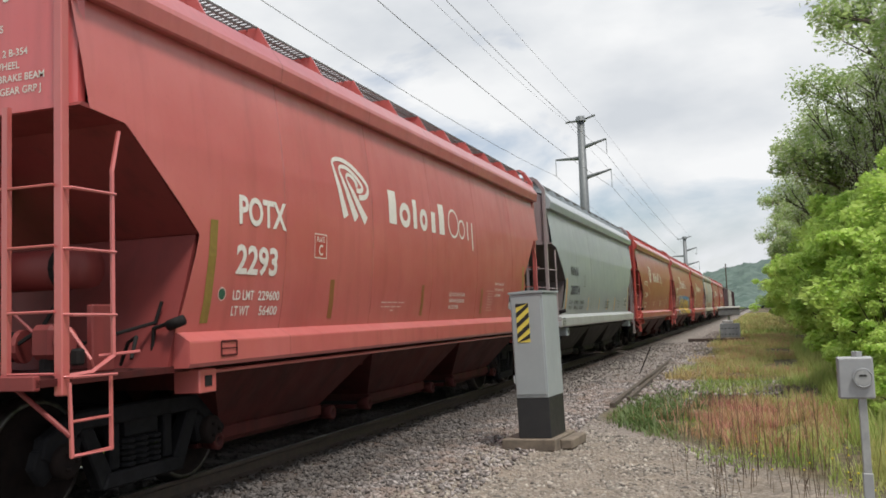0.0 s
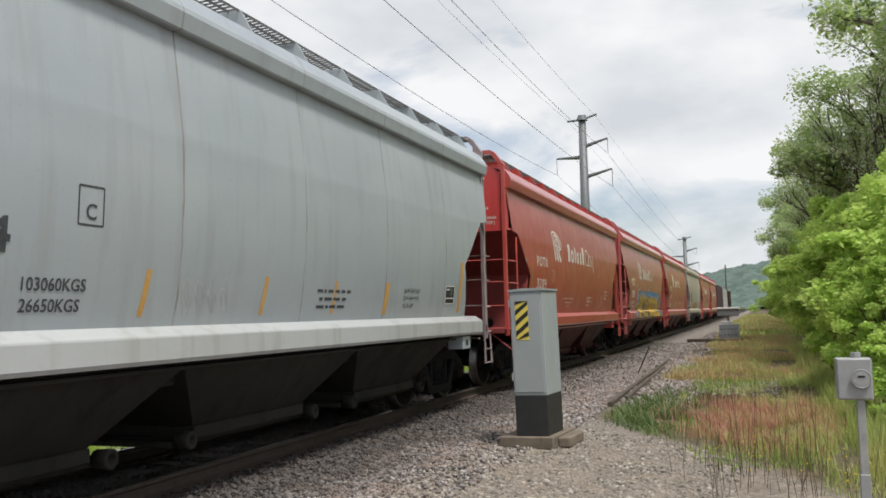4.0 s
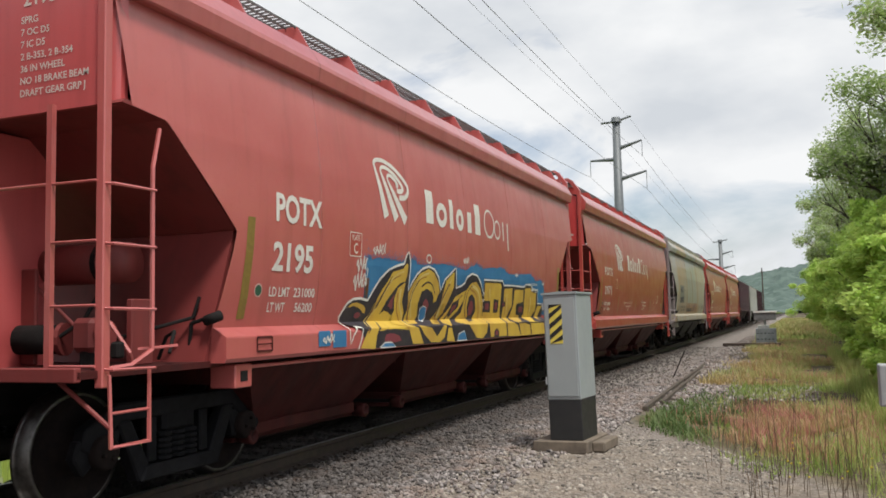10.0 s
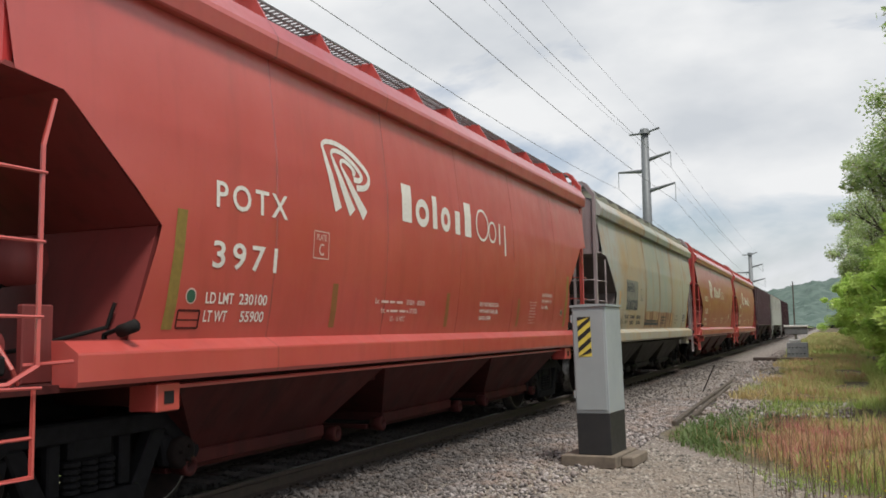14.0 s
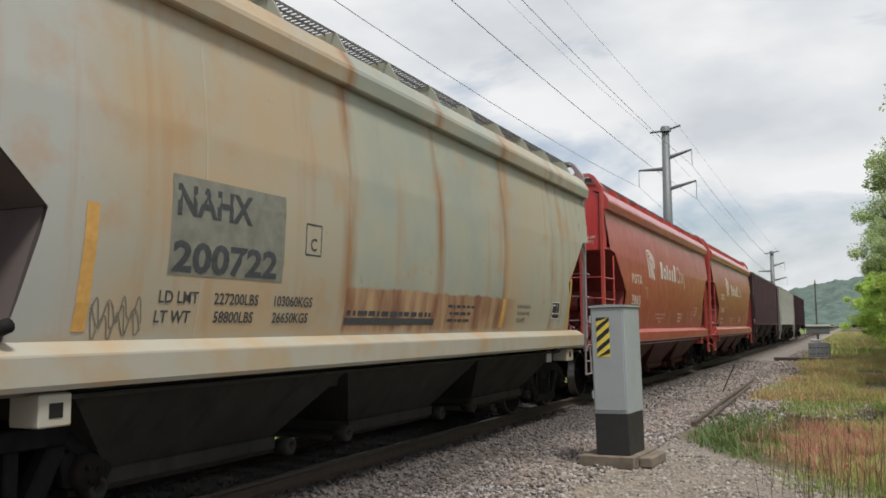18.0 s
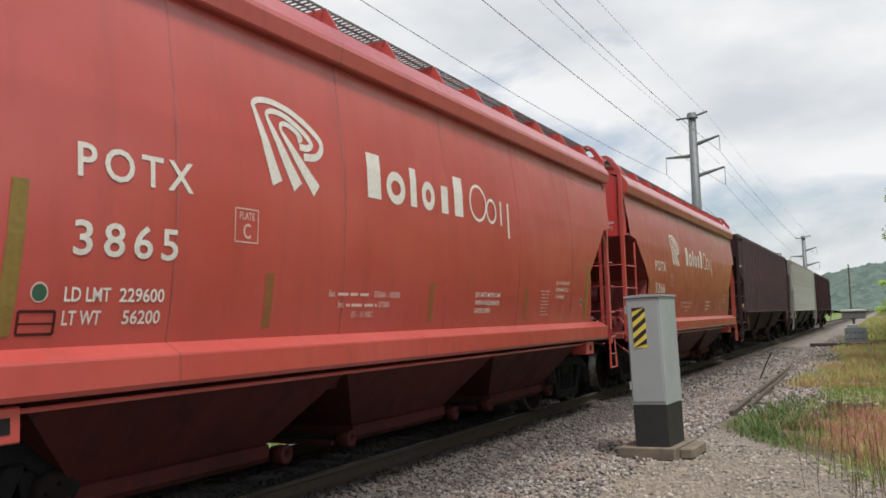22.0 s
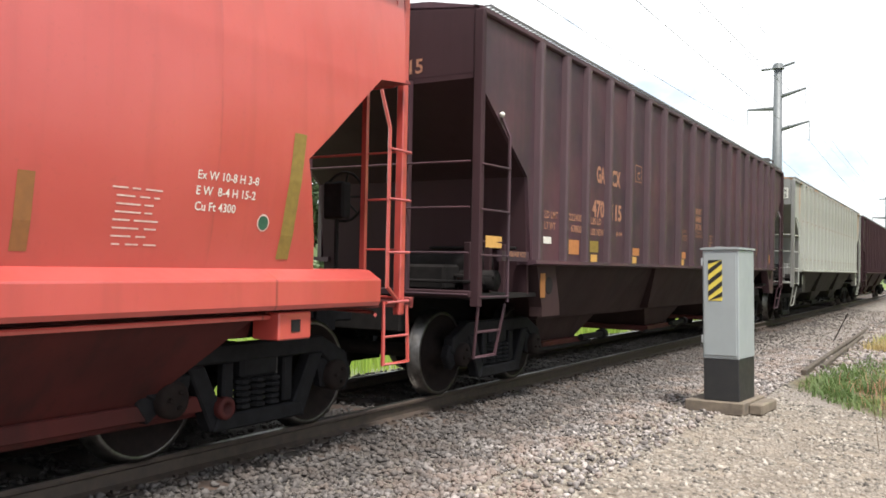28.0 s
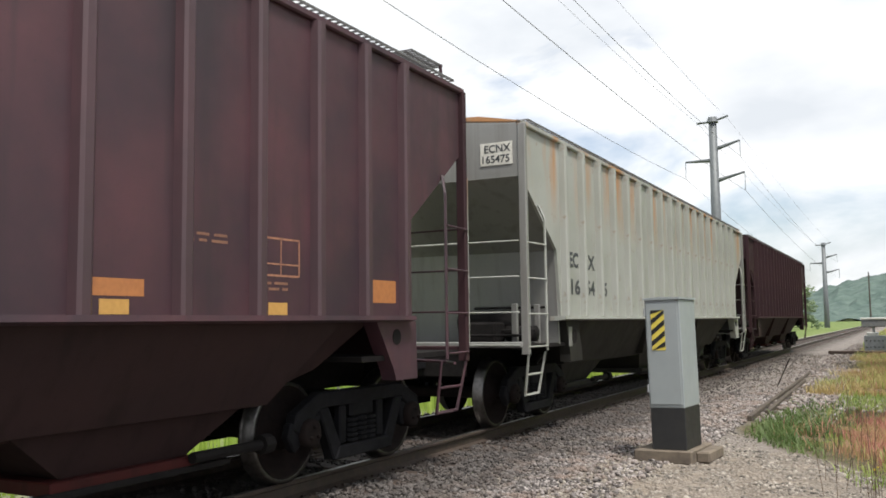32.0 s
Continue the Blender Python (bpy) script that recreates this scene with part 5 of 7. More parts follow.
    side("pale_loop", ring(U0 + 4.86, 2.16, 0.085, 0.060, 0.020), WHITE, 0.0175)


# ---------------------------------------------------------------- ribbed covered hopper
def flat_side(z):
    return 1.50 if z > 1.47 else 1.585


def ribbed_hopper(label, body, under, ends, half, couple, ribs, rib=0.10, deck_high=True, posts=None):
    """A covered hopper with outside posts. half: half its body's length; couple: half its length over couplers."""
    car = thing("covered_hopper", label, "rail car", "cars of the train")
    k = half / 8.17
    cut = [(8.17 * k, 4.02), (8.17 * k, 3.30), (7.0 * k, 2.42), (6.88 * k, 1.49)]
    outline = [(y, z) for y, z in cut] + [(-y, z) for y, z in cut[::-1]]
    side = part("side_sheet", one_prism(outline, "x", 1.46, 1.50), body, car)
    ledge = part("side_sill", one_prism([(1.36, 1.49), (1.60, 1.49), (1.605, 1.45), (1.50, 1.43), (1.36, 1.43)], "y", -6.95 * k, 6.95 * k), body, car)
    chord = part("top_chord", one_prism([(1.44, 3.97), (1.53, 3.97), (1.545, 3.985), (1.545, 4.03), (1.44, 4.06)], "y", -half, half), body, car)
    low = bmesh.new()
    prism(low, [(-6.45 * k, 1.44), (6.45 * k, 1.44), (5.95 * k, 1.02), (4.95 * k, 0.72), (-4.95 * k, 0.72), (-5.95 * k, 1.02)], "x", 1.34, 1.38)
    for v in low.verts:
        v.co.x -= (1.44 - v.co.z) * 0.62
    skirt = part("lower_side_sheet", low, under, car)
    post = part("side_post", one_prism([(1.495, -0.07), (1.50 + rib * 0.8, -0.055), (1.50 + rib, -0.03), (1.50 + rib, 0.03), (1.50 + rib * 0.8, 0.055), (1.495, 0.07)], "z", 1.49, 3.975), posts or body, car)
    for m in (pose(0, 0, 0), TURN):
        for v in ribs:
            again(post, m @ pose(0, v, 0))
    bpy.data.objects.remove(post)
    for o in (side, ledge, chord, skirt):
        again(o, TURN)
    part("roof", one_prism([(1.50, 4.04), (0.9, 4.16), (0.0, 4.22), (-0.9, 4.16), (-1.50, 4.04), (-1.50, 4.01), (0, 4.18), (1.50, 4.01)], "y", -half, half), body, car)
    for q in (-1.5, -0.5, 0.5, 1.5):
        part("hatch_cover", one_prism([(-0.34, 4.20), (-0.28, 4.30), (0.28, 4.30), (0.34, 4.20)], "y", q * half * 0.48 - half * 0.22, q * half * 0.48 + half * 0.22), body, car)
    board = part("running_board", grating(1.00, 1.52, -half + 0.2, half - 0.2, 4.095, 0.09, 0.10), GALV, car, "open steel running board")
    again(board, TURN)
    rest = part("board_bracket", one_prism([(1.46, 4.03), (1.50, 4.075), (1.0, 4.075), (1.0, 4.06)], "y", -0.012, 0.012), body, car)
    for m in (pose(0, 0, 0), TURN):
        for q in range(9):
            again(rest, m @ pose(0, -half + 0.6 + (2 * half - 1.2) * q / 8, 0))
    bpy.data.objects.remove(rest)
    if deck_high:
        part("end_platform", grating(-1.3, 1.3, half - 0.75, half - 0.05, 4.33, 0.06, 0.09), GALV, car, "open steel end platform")
        part("platform_leg", bent([(1.3, half - 0.1, 4.33), (1.3, half - 0.05, 4.05)], 0.02), body, car)
    e = half
    arch = [(-1.46, 3.36), (1.46, 3.36), (1.46, 4.03), (0, 4.20), (-1.46, 4.03)]
    sheet = part("end_sheet", one_prism(arch, "y", -e, -e + 0.04), ends, car)
    slope = part("slope_sheet", one_prism([(-e, 3.37), (-e, 3.31), (-7.0 * k, 2.42), (-7.0 * k + 0.05, 2.46)], "x", -1.465, 1.465), ends, car)
    bulk = part("bulkhead", one_prism([(-7.0 * k, 2.43), (-6.88 * k, 1.10), (-6.84 * k, 1.10), (-6.95 * k, 2.43)], "x", -1.462, 1.462), ends, car)
    plate = part("shear_plate", one_box(-1.46, 1.46, -e - 0.02, -6.2 * k, 1.07, 1.12), SOOT, car)
    beam = part("end_sill", one_box(-1.48, 1.48, -e - 0.06, -e + 0.04, 1.09, 1.16, bevel=0.01), ends, car)
    drop = part("striker_plate", one_box(-0.62, 0.62, -e - 0.02, -e + 0.10, 0.70, 1.09, bevel=0.012), SOOT, car)
    jack = part("bolster_web", one_prism([(-6.75 * k, 1.44), (-6.25 * k, 1.44), (-6.1 * k, 0.95), (-6.1 * k, 0.84), (-6.6 * k, 0.84), (-6.6 * k, 0.95)], "x", 1.36, 1.52), under, car)
    hole = part("web_hole", one_rod((1.515, -6.42 * k, 1.20), (1.526, -6.42 * k, 1.20), 0.10, 14), SOOT, car)
    notice = part("reflector_plate", one_box(1.522, 1.527, -6.66 * k, -6.53 * k, 1.06, 1.34), OLIVE_DULL if deck_high else PALE_END if body is PALE else BROWN_POST, car)
    part("bolster_web", one_prism([(6.36 * k, 1.44), (7.08 * k, 1.44), (7.10 * k, 0.88), (6.70 * k, 0.88), (6.66 * k, 0.98)], "x", 1.36, 1.52), body, car)
    part("web_hole", one_rod((1.515, 6.71 * k, 1.29), (1.526, 6.71 * k, 1.29), 0.075, 14), SOOT, car)
    for o in (sheet, slope, bulk, plate, beam, drop, jack, hole, notice):
        again(o, TURN)
    for m in (pose(0, 0, 0), TURN):
        for s in (1, -1):
            def put(name, bm, mat=body):
                o = part(name, bm, mat, car)
                o.matrix_basis = m
                return o
            put("corner_post", one_box(min(s * 1.46, s * 1.56), max(s * 1.46, s * 1.56), -e - 0.02, -e + 0.06, 1.0, 4.0, bevel=0.008), ends)
            put("ladder_stile", bent([(s * 1.52, -e + 0.50, 2.98), (s * 1.585, -e + 0.56, 2.78), (s * 1.585, -e + 0.56, 1.04)], 0.018, 5))
            put("end_post", one_box(min(s * 0.63, s * 0.72), max(s * 0.63, s * 0.72), -e - 0.07, -e + 0.0, 1.1, 3.34))
            for z in (1.10, 1.52, 1.98, 2.44):
                put("rung", one_rod((s * 1.56, -e, z), (s * 1.60, -e + 0.56, z), 0.011, 6))
                put("rung", one_rod((s * 1.46, -e - 0.06, z + 0.02), (s * 0.68, -e - 0.08, z + 0.02), 0.011, 6))
            put("hand_rail", one_rod((s * 0.68, -e - 0.08, 2.46), (0, -e - 0.08, 2.46), 0.013, 6))
            put("sill_step", bent([(s * 1.54, -e + 0.02, 1.02), (s * 1.45, -e + 0.10, 0.48), (s * 1.45, -e + 0.55, 0.48), (s * 1.54, -e + 0.60, 1.02)], 0.015, 5))
            put("rung", one_rod((s * 1.49, -e + 0.08, 0.74), (s * 1.49, -e + 0.57, 0.74), 0.014, 6))
    part("brake_valve", one_box(0.4, 0.9, -e + 0.4, -e + 0.75, 1.14, 1.42, bevel=0.03), SOOT, car)
    part("air_reservoir", one_rod((0.1, -e + 1.0, 1.42), (1.1, -e + 1.0, 1.42), 0.16, 14), SOOT, car, "", True)
    for y, z, x0, x1, r in ((-e + 0.62, 1.30, 0.3, 1.40, 0.022), (-e + 0.34, 1.24, 0.5, 1.42, 0.018), (-e + 1.22, 1.62, 0.2, 1.35, 0.018)):
        part("brake_pipe", one_rod((x0, y, z), (x1, y, z), r, 7), SOOT, car)
    for y in (-e + 0.36, -e + 0.80, -e + 1.15):
        part("pipe_bracket", one_box(1.16, 1.24, y, y + 0.06, 1.10, 1.66, bevel=0.008), ends, car)
    part("brake_cylinder", one_rod((0.95, -e + 0.70, 1.26), (1.38, -e + 0.70, 1.26), 0.11, 12), SOOT, car, "", True)
    if deck_high:
        part("placard", one_box(1.565, 1.572, -e + 0.10, -e + 0.44, 1.60, 1.72), AMBER, car)
        part("pale_knob", lathe([(-0.03, 0.004), (-0.02, 0.024), (0.0, 0.032), (0.02, 0.024), (0.03, 0.004)], 10), WHITE, car, "", True).location = (1.52, -e + 0.50, 3.01)
        part("placard_bracket", one_rod((1.55, -e + 0.04, 1.66), (1.566, -e + 0.46, 1.66), 0.012, 6), ends, car)
    part("brake_housing", one_box(-0.2, 0.1, e - 0.1, e + 0.05, 1.7, 2.1, bevel=0.02), ends, car)
    part("centre_sill", one_box(-0.32, 0.32, -e + 0.2, e - 0.2, 0.74, 1.08), SOOT, car)
    for y in (-4.60 * k, -0.25 * k, 4.10 * k):
        bm = bmesh.new()
        levels = ((1.43, 1.85, 1.44), (1.10, 1.22, 0.76), (0.98, 1.02, 0.74), (0.84, 0.56, 0.42))
        rings = [[bm.verts.new((sx * hx, y + sy * hy, z)) for sx, sy in ((-1, -1), (1, -1), (1, 1), (-1, 1))] for hx, hy, z in levels]
        for upper, lower in zip(rings, rings[1:]):
            for i in range(4):
                bm.faces.new((upper[i], upper[(i + 1) % 4], lower[(i + 1) % 4], lower[i]))
        bm.faces.new(rings[-1])
        bmesh.ops.recalc_face_normals(bm, faces=bm.faces[:])
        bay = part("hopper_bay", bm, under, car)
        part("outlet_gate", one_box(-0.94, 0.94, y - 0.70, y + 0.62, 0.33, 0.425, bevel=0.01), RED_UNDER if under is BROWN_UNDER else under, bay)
        part("gate_rail", one_box(0.90, 0.96, y - 0.85, y + 0.95, 0.31, 0.36, bevel=0.008), SOOT, bay)
        part("gate_shaft", one_rod((0.98, y + 0.5, 0.42), (0.98, y + 1.35, 0.42), 0.045, 8), SOOT, bay)
        part("gate_capstan", one_rod((0.98, y + 1.28, 0.42), (0.98, y + 1.40, 0.42), 0.085, 8), SOOT, bay)
    for s in (-1, 1):
        coupler(car, s * (couple - 0.66), s, body)
        add_truck(car, s * (couple - 2.15))
    return car


# ---------------------------------------------------------------- the train
TRUCK = truck_template()
RIBS = (-6.77, -6.03, -5.35, -4.55, -3.71, -2.90, -2.09, -1.22, -0.39, 0.56, 1.42, 2.30, 3.11, 3.93, 4.70, 5.45, 6.17, 6.86)
EVEN_RIBS = [-7.06 + 0.80 * q for q in range(18)]
TRAIN = []


def place(car, k):
    car.location = (TRACK_X, CENTRES[k], 0)
    TRAIN.append((k, car))
    return car


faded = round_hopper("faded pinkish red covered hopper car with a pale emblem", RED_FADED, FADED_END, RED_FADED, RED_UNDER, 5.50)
tagged_car = copy_thing(faded, pose(0, 0, 0))
tagged(tagged_car, "faded red covered hopper car with yellow and blue spray paint")
place(faded, 0)
common_marks(faded, "2293", WHITE, ("229600", "56400"), 0.24)
place(tagged_car, 3)
common_marks(tagged_car, "2195", WHITE, ("231000", "56200"), 0.38, -0.10)
spray(tagged_car)

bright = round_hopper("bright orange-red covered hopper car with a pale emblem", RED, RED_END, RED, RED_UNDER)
reds = [bright] + [copy_thing(bright, pose(0, 0, 0)) for _ in range(3)]
GEAR = ("air_reservoir", "control_plate", "brake_cylinder", "cylinder_cap", "brake_valve", "valve_flange", "valve_bowl", "valve_bracket", "tank_strap", "tank_neck", "brake_rod", "air_pipe", "retainer_valve", "hose_loop", "brake_pipe")
for o in list(bright.children):
    if o.name.split(".")[0] in GEAR:
        bpy.data.objects.remove(o)
for x in (-0.1, 0.75):
    part("drain_opening", one_rod((x, -5.578, 1.20), (x, -5.54, 1.20), 0.10, 14), SOOT, bright)
for ob, k, number, lines in zip(reds, (2, 4, 6, 7), ("3209", "3971", "3865", "3266"),
                                (("230100", "56200"), ("230100", "55900"), ("229600", "56200"), ("230100", "55900"))):
    place(ob, k)
    if k == 7:
        shorten(ob, 0.55)
        for o in ob.children:
            if o.name.split(".")[0] == "side_sill":
                o.data = o.data.copy()
                for v in o.data.vertices:
                    if v.co.y > 4.0:
                        v.co.y += 0.15
    common_marks(ob, number, WHITE, lines, 0.0 - (0.0 if k == 6 else 0.07) - 0.001, 0.55 if k == 7 else 0.0)

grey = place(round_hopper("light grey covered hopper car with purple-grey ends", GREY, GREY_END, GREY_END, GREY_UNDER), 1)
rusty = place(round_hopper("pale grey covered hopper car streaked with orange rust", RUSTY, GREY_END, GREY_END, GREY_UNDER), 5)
for o in grey.children:
    if o.name.split(".")[0] == "side_sill":
        o.data.materials[0] = WHITE_SILL
for ob, number, q in ((grey, "200734", 0.0), (rusty, "200722", 0.24)):
    if q:
        decal(ob, "dark_patch", [rect(U0 + 1.79, U0 + 3.15, 1.82 + 0.09 * k, 1.91 + 0.09 * k) for k in range(8)], plain("grey_patch", (0.20, 0.20, 0.165), None, 0.6), round_side, 0.010)
        write(ob, "NAHX", 0.21, 0.010, U0 + 1.84, 2.26, BLACK, round_side, 0.86, 0.013)
        write(ob, number, 0.21, 0.010, U0 + 1.82, 1.85, BLACK, round_side, 1.24, 0.013)
    else:
        write(ob, "NAHX", 0.21, 0.010, U0 + 1.38, 2.34, BLACK, round_side, 0.98, 0.009)
        write(ob, number, 0.21, 0.010, U0 + 1.34, 1.86, BLACK, round_side, 1.16, 0.009)
    b = rect(U0 + 3.06 + 1.7 * q, U0 + 3.30 + 1.7 * q, 2.08, 2.35)
    decal(ob, "plate_box", strip(b + b[:1], 0.014), BLACK, round_side)
    write(ob, "C", 0.11, 0.002, U0 + 3.13 + 1.7 * q, 2.12, BLACK, round_side)
    for word, u, z in (("LD LMT", 1.28, 1.62), ("227200LBS", 1.86, 1.62), ("103060KGS", 2.62, 1.62), ("LT WT", 1.26, 1.48), ("58800LBS", 1.88, 1.48), ("26650KGS", 2.62, 1.48)):
        write(ob, word, 0.085, 0.002, U0 + u + 1.9 * q, z, BLACK, round_side, None, 0.009)
    u, z, h = (1.15, 1.56, 0.10) if q else (4.25, 1.66, 0.11)
    for j in range(3):
        decal(ob, "scribble", ribbon([(U0 + u + 0.045 * i * (1 if q else 1.5), z - 0.05 * j + h * math.sin(i * 2.3 + j)) for i in range(11)], 0.010), plain("faint_spray", (0.17, 0.16, 0.13), None, 0.7) if q else WHITE_SILL, round_side, 0.012 + 0.001 * j)
    c = rect(U0 + (0.10 if not q else 0.06), U0 + (0.34 if not q else 0.30), 1.14, 1.27)
    decal(ob, "card_holder", strip(c + c[:1], 0.016) + strip([(c[0][0], 1.21), (c[1][0], 1.21)], 0.012), GREY_UNDER, lambda z: 1.62, 0.008)
    bars = [rect(U0 + 4.22, U0 + 6.2, 1.46, 1.53)] + small_lines(U0 + 4.25, U0 + 6.1, 1.60, 1, 0.1, 0.05, 9) if q else []
    bars += small_lines(U0 + 6.55, U0 + 7.35, 1.70, 3, 0.085, 0.032, 6)
    for k, w in enumerate(("Ex W 10-8 H 3-8", "E W  8-4 H 15-2", "Cu Ft 4275")):
        write(ob, w, 0.055, 0.001, U0 + 8.94, 1.70 - 0.10 * k, BLACK, round_side, None, 0.009)
    decal(ob, "small_print", bars, BLACK, round_side, 0.008)
    if q:
        decal(ob, "reflector_strip", [[(U0 + 11.37, 1.42), (U0 + 11.47, 1.42), (U0 + 11.54, 2.24), (U0 + 11.44, 2.24)]], AMBER, round_side, 0.010)
        part("defect_card_board", one_box(1.40, 1.43, 4.55, 4.78, 0.85, 1.04, bevel=0.008), WHITE_SILL, ob)
    decal(ob, "dark_card", [rect(U0 + 10.55, U0 + 10.92, 1.56, 1.82)], DARK, round_side, 0.008)
    c = rect(U0 + 10.55, U0 + 10.92, 1.56, 1.82)
    decal(ob, "card_edge", strip(c + c[:1], 0.014) + strip([(U0 + 10.55, 1.64), (U0 + 10.92, 1.64)], 0.012) + strip([(U0 + 10.80, 1.64), (U0 + 10.80, 1.82)], 0.010) + strip([(U0 + 10.58, 1.77), (U0 + 10.70, 1.77)], 0.018), WHITE, round_side, 0.012)
    decal(ob, "reflector_strip", [[(U0 + (1.02 if q else 0.80), 1.42), (U0 + (1.13 if q else 0.92), 1.42), (U0 + (1.135 if q else 0.93), 1.8), (U0 + (1.03 if q else 0.81), 1.8)], [(U0 + (1.03 if q else 0.81), 1.8), (U0 + (1.135 if q else 0.93), 1.8), (U0 + (1.14 if q else 0.95), 2.24), (U0 + (1.04 if q else 0.83), 2.24)]], AMBER, round_side, 0.012)
    decal(ob, "reflector_strip", [[(U0 + 8.28, 1.42), (U0 + 8.40, 1.42), (U0 + 8.46, 1.82), (U0 + 8.34, 1.82)]], AMBER, round_side, 0.010)
    if not q:
        decal(ob, "reflector_strip", [[(U0 + 11.12, 1.43), (U0 + 11.24, 1.43), (U0 + 11.29, 2.2), (U0 + 11.17, 2.2)]], AMBER, round_side, 0.010)
        for u in (3.75, 5.45, 6.9):
            decal(ob, "reflector_strip", [[(U0 + u, 1.44), (U0 + u + 0.06, 1.44), (U0 + u + 0.12, 1.80), (U0 + u + 0.06, 1.80)]], AMBER, round_side, 0.006)
    write_end(ob, "NAHX", 0.15, 0.004, 0.62, 4.08, BLACK, -6.68, 0.75)
    write_end(ob, number, 0.15, 0.004, 0.60, 3.92, BLACK, -6.68, 0.74)
    for k, w in enumerate(("SPRG", "9 OC D5", "7 IC D5", "4 IIC D5", "36 IN WHEELS", "NO 18 BRAKE BEAM", "DRAFT GEAR GRP J", "GRADE E COUPLER")):
        write_end(ob, w, 0.055, 0.001, 0.58, 3.79 - 0.096 * k, BLACK, -6.68, 0.92)

brown = place(ribbed_hopper("oxide-brown covered hopper car with outside posts", BROWN, BROWN_UNDER, DARK_BROWN, 8.17, 8.95, RIBS, 0.085, posts=BROWN_POST), 8)
pale = place(ribbed_hopper("pale ribbed covered hopper car with rust runs", PALE, GREY_UNDER, PALE_END, 8.5, 9.2, EVEN_RIBS, 0.105, False), 9)
last = place(ribbed_hopper("dark oxide-red covered hopper car at the train's end", DARK_BROWN, BROWN_UNDER, DARK_BROWN, 8.6, 9.3, EVEN_RIBS, 0.10, False), 10)
B0 = -7.03
for word, u, z, w in (("GA", -4.91, 2.56, 0.30), ("CX", -4.34, 2.56, 0.34), ("470", -5.05, 2.10, 0.43), ("115", -4.34, 2.09, 0.40)):
    write(brown, word, 0.21, 0.010, u, z, TAN, flat_side, w, 0.008)
for word, u, z, w in (("LD LMT", -6.53, 1.99, 0.38), ("LT WT", -6.53, 1.86, 0.31), ("222400", -5.82, 2.00, 0.42), ("63800", -5.75, 1.86, 0.34), ("LBS LD", -5.09, 1.99, 0.36), ("LBS NEW", -5.09, 1.85, 0.46)):
    write(brown, word, 0.085, 0.002, u, z, TAN, flat_side, w, 0.008)
write(brown, "8-94", 0.055, 0.001, -4.14, 1.87, TAN, flat_side, 0.24, 0.008)
write(brown, "RELEASE ROD", 0.055, 0.001, -7.42, 1.52, TAN, lambda z: 1.50, 0.40, 0.008)
part("rod_plate", one_box(1.44, 1.50, -7.58, -6.92, 1.47, 1.58), BROWN, brown)
for k, word in enumerate(("DO NOT", "HAMMER", "ON CAR")):
    write(brown, word, 0.10, 0.006, -0.09, 2.43 - 0.14 * k, TAN, flat_side, 0.42, 0.008)
b = rect(B0 + 3.67, B0 + 3.94, 2.71, 2.95)
decal(brown, "plate_box", strip(b + b[:1], 0.012), TAN, flat_side, 0.006)
write(brown, "C", 0.11, 0.002, B0 + 3.76, 2.75, TAN, flat_side, None, 0.008)
b = rect(B0 + 11.80, B0 + 12.26, 1.80, 2.09)
decal(brown, "stencil_box", strip(b + b[:1], 0.016) + strip([(B0 + 12.03, 1.80), (B0 + 12.03, 2.09)], 0.012) + strip([(B0 + 11.80, 1.89), (B0 + 12.26, 1.89)], 0.012), TAN, flat_side, 0.006)
for word, u, z, w in (("FOR RESTRICTED", B0 + 5.965, 2.05, 0.445), ("LOADING", B0 + 5.93, 1.985, 0.23), ("EQUIPMENT REGISTER", B0 + 5.925, 1.92, 0.53), ("NOTE THIS CAR HAS", -0.17, 2.07, 0.55), ("THREE COMPARTMENTS", -0.20, 2.005, 0.61)):
    write(brown, word, 0.055, 0.001, u, z, FAINT_TAN, flat_side, w, 0.008)
bars = [rect(B0 + 6.20, B0 + 6.30, 1.985, 2.02), rect(B0 + 6.33, B0 + 6.43, 1.985, 2.02)]
for u, w, z, step, n, high in ((7.74, 0.46, 2.08, 0.06, 4, 0.032), (8.63, 0.48, 1.90, 0.085, 3, 0.036), (10.95, 0.52, 2.07, 0.045, 2, 0.02), (11.85, 0.3, 1.75, 0.045, 2, 0.02)):
    bars += small_lines(B0 + u, B0 + u + w, z, n, step, high, int(u * 10))
decal(brown, "small_print", bars, FAINT_TAN, flat_side, 0.006)
decal(brown, "low_print", small_lines(-5.3, -3.8, 1.24, 2, 0.06, 0.022, 3) + small_lines(-0.9, 0.5, 1.24, 2, 0.06, 0.022, 4), plain("faint_print", (0.10, 0.075, 0.055), None, 0.8), lambda z: 1.43 - (1.44 - z) * 0.50, 0.006)
for u in (3.43, 5.91, 7.73, 10.19, 13.30):
    decal(brown, "orange_reflector", [rect(B0 + u, B0 + u + 0.46, 1.61, 1.72 if u < 13 else 1.82)], ORANGE, flat_side, 0.006)
for u in (1.95, 3.54, 6.03, 7.84, 10.30, 11.88):
    decal(brown, "amber_reflector", [rect(B0 + u, B0 + u + 0.23, 1.495, 1.59)], AMBER, flat_side, 0.008)
decal(brown, "large_reflector", [rect(B0 + 1.09, B0 + 1.55, 1.58, 1.76)], ORANGE, flat_side, 0.010)
decal(brown, "dull_reflector", [rect(B0 + 1.89, B0 + 2.22, 1.62, 1.77)], OLIVE, flat_side, 0.008)
decal(brown, "small_mark", [rect(B0 + 0.48, B0 + 0.70, 1.69, 1.77)], WHITE, flat_side, 0.008)
write_end(brown, "470115", 0.15, 0.004, 0.2, 3.42, TAN, -8.17)
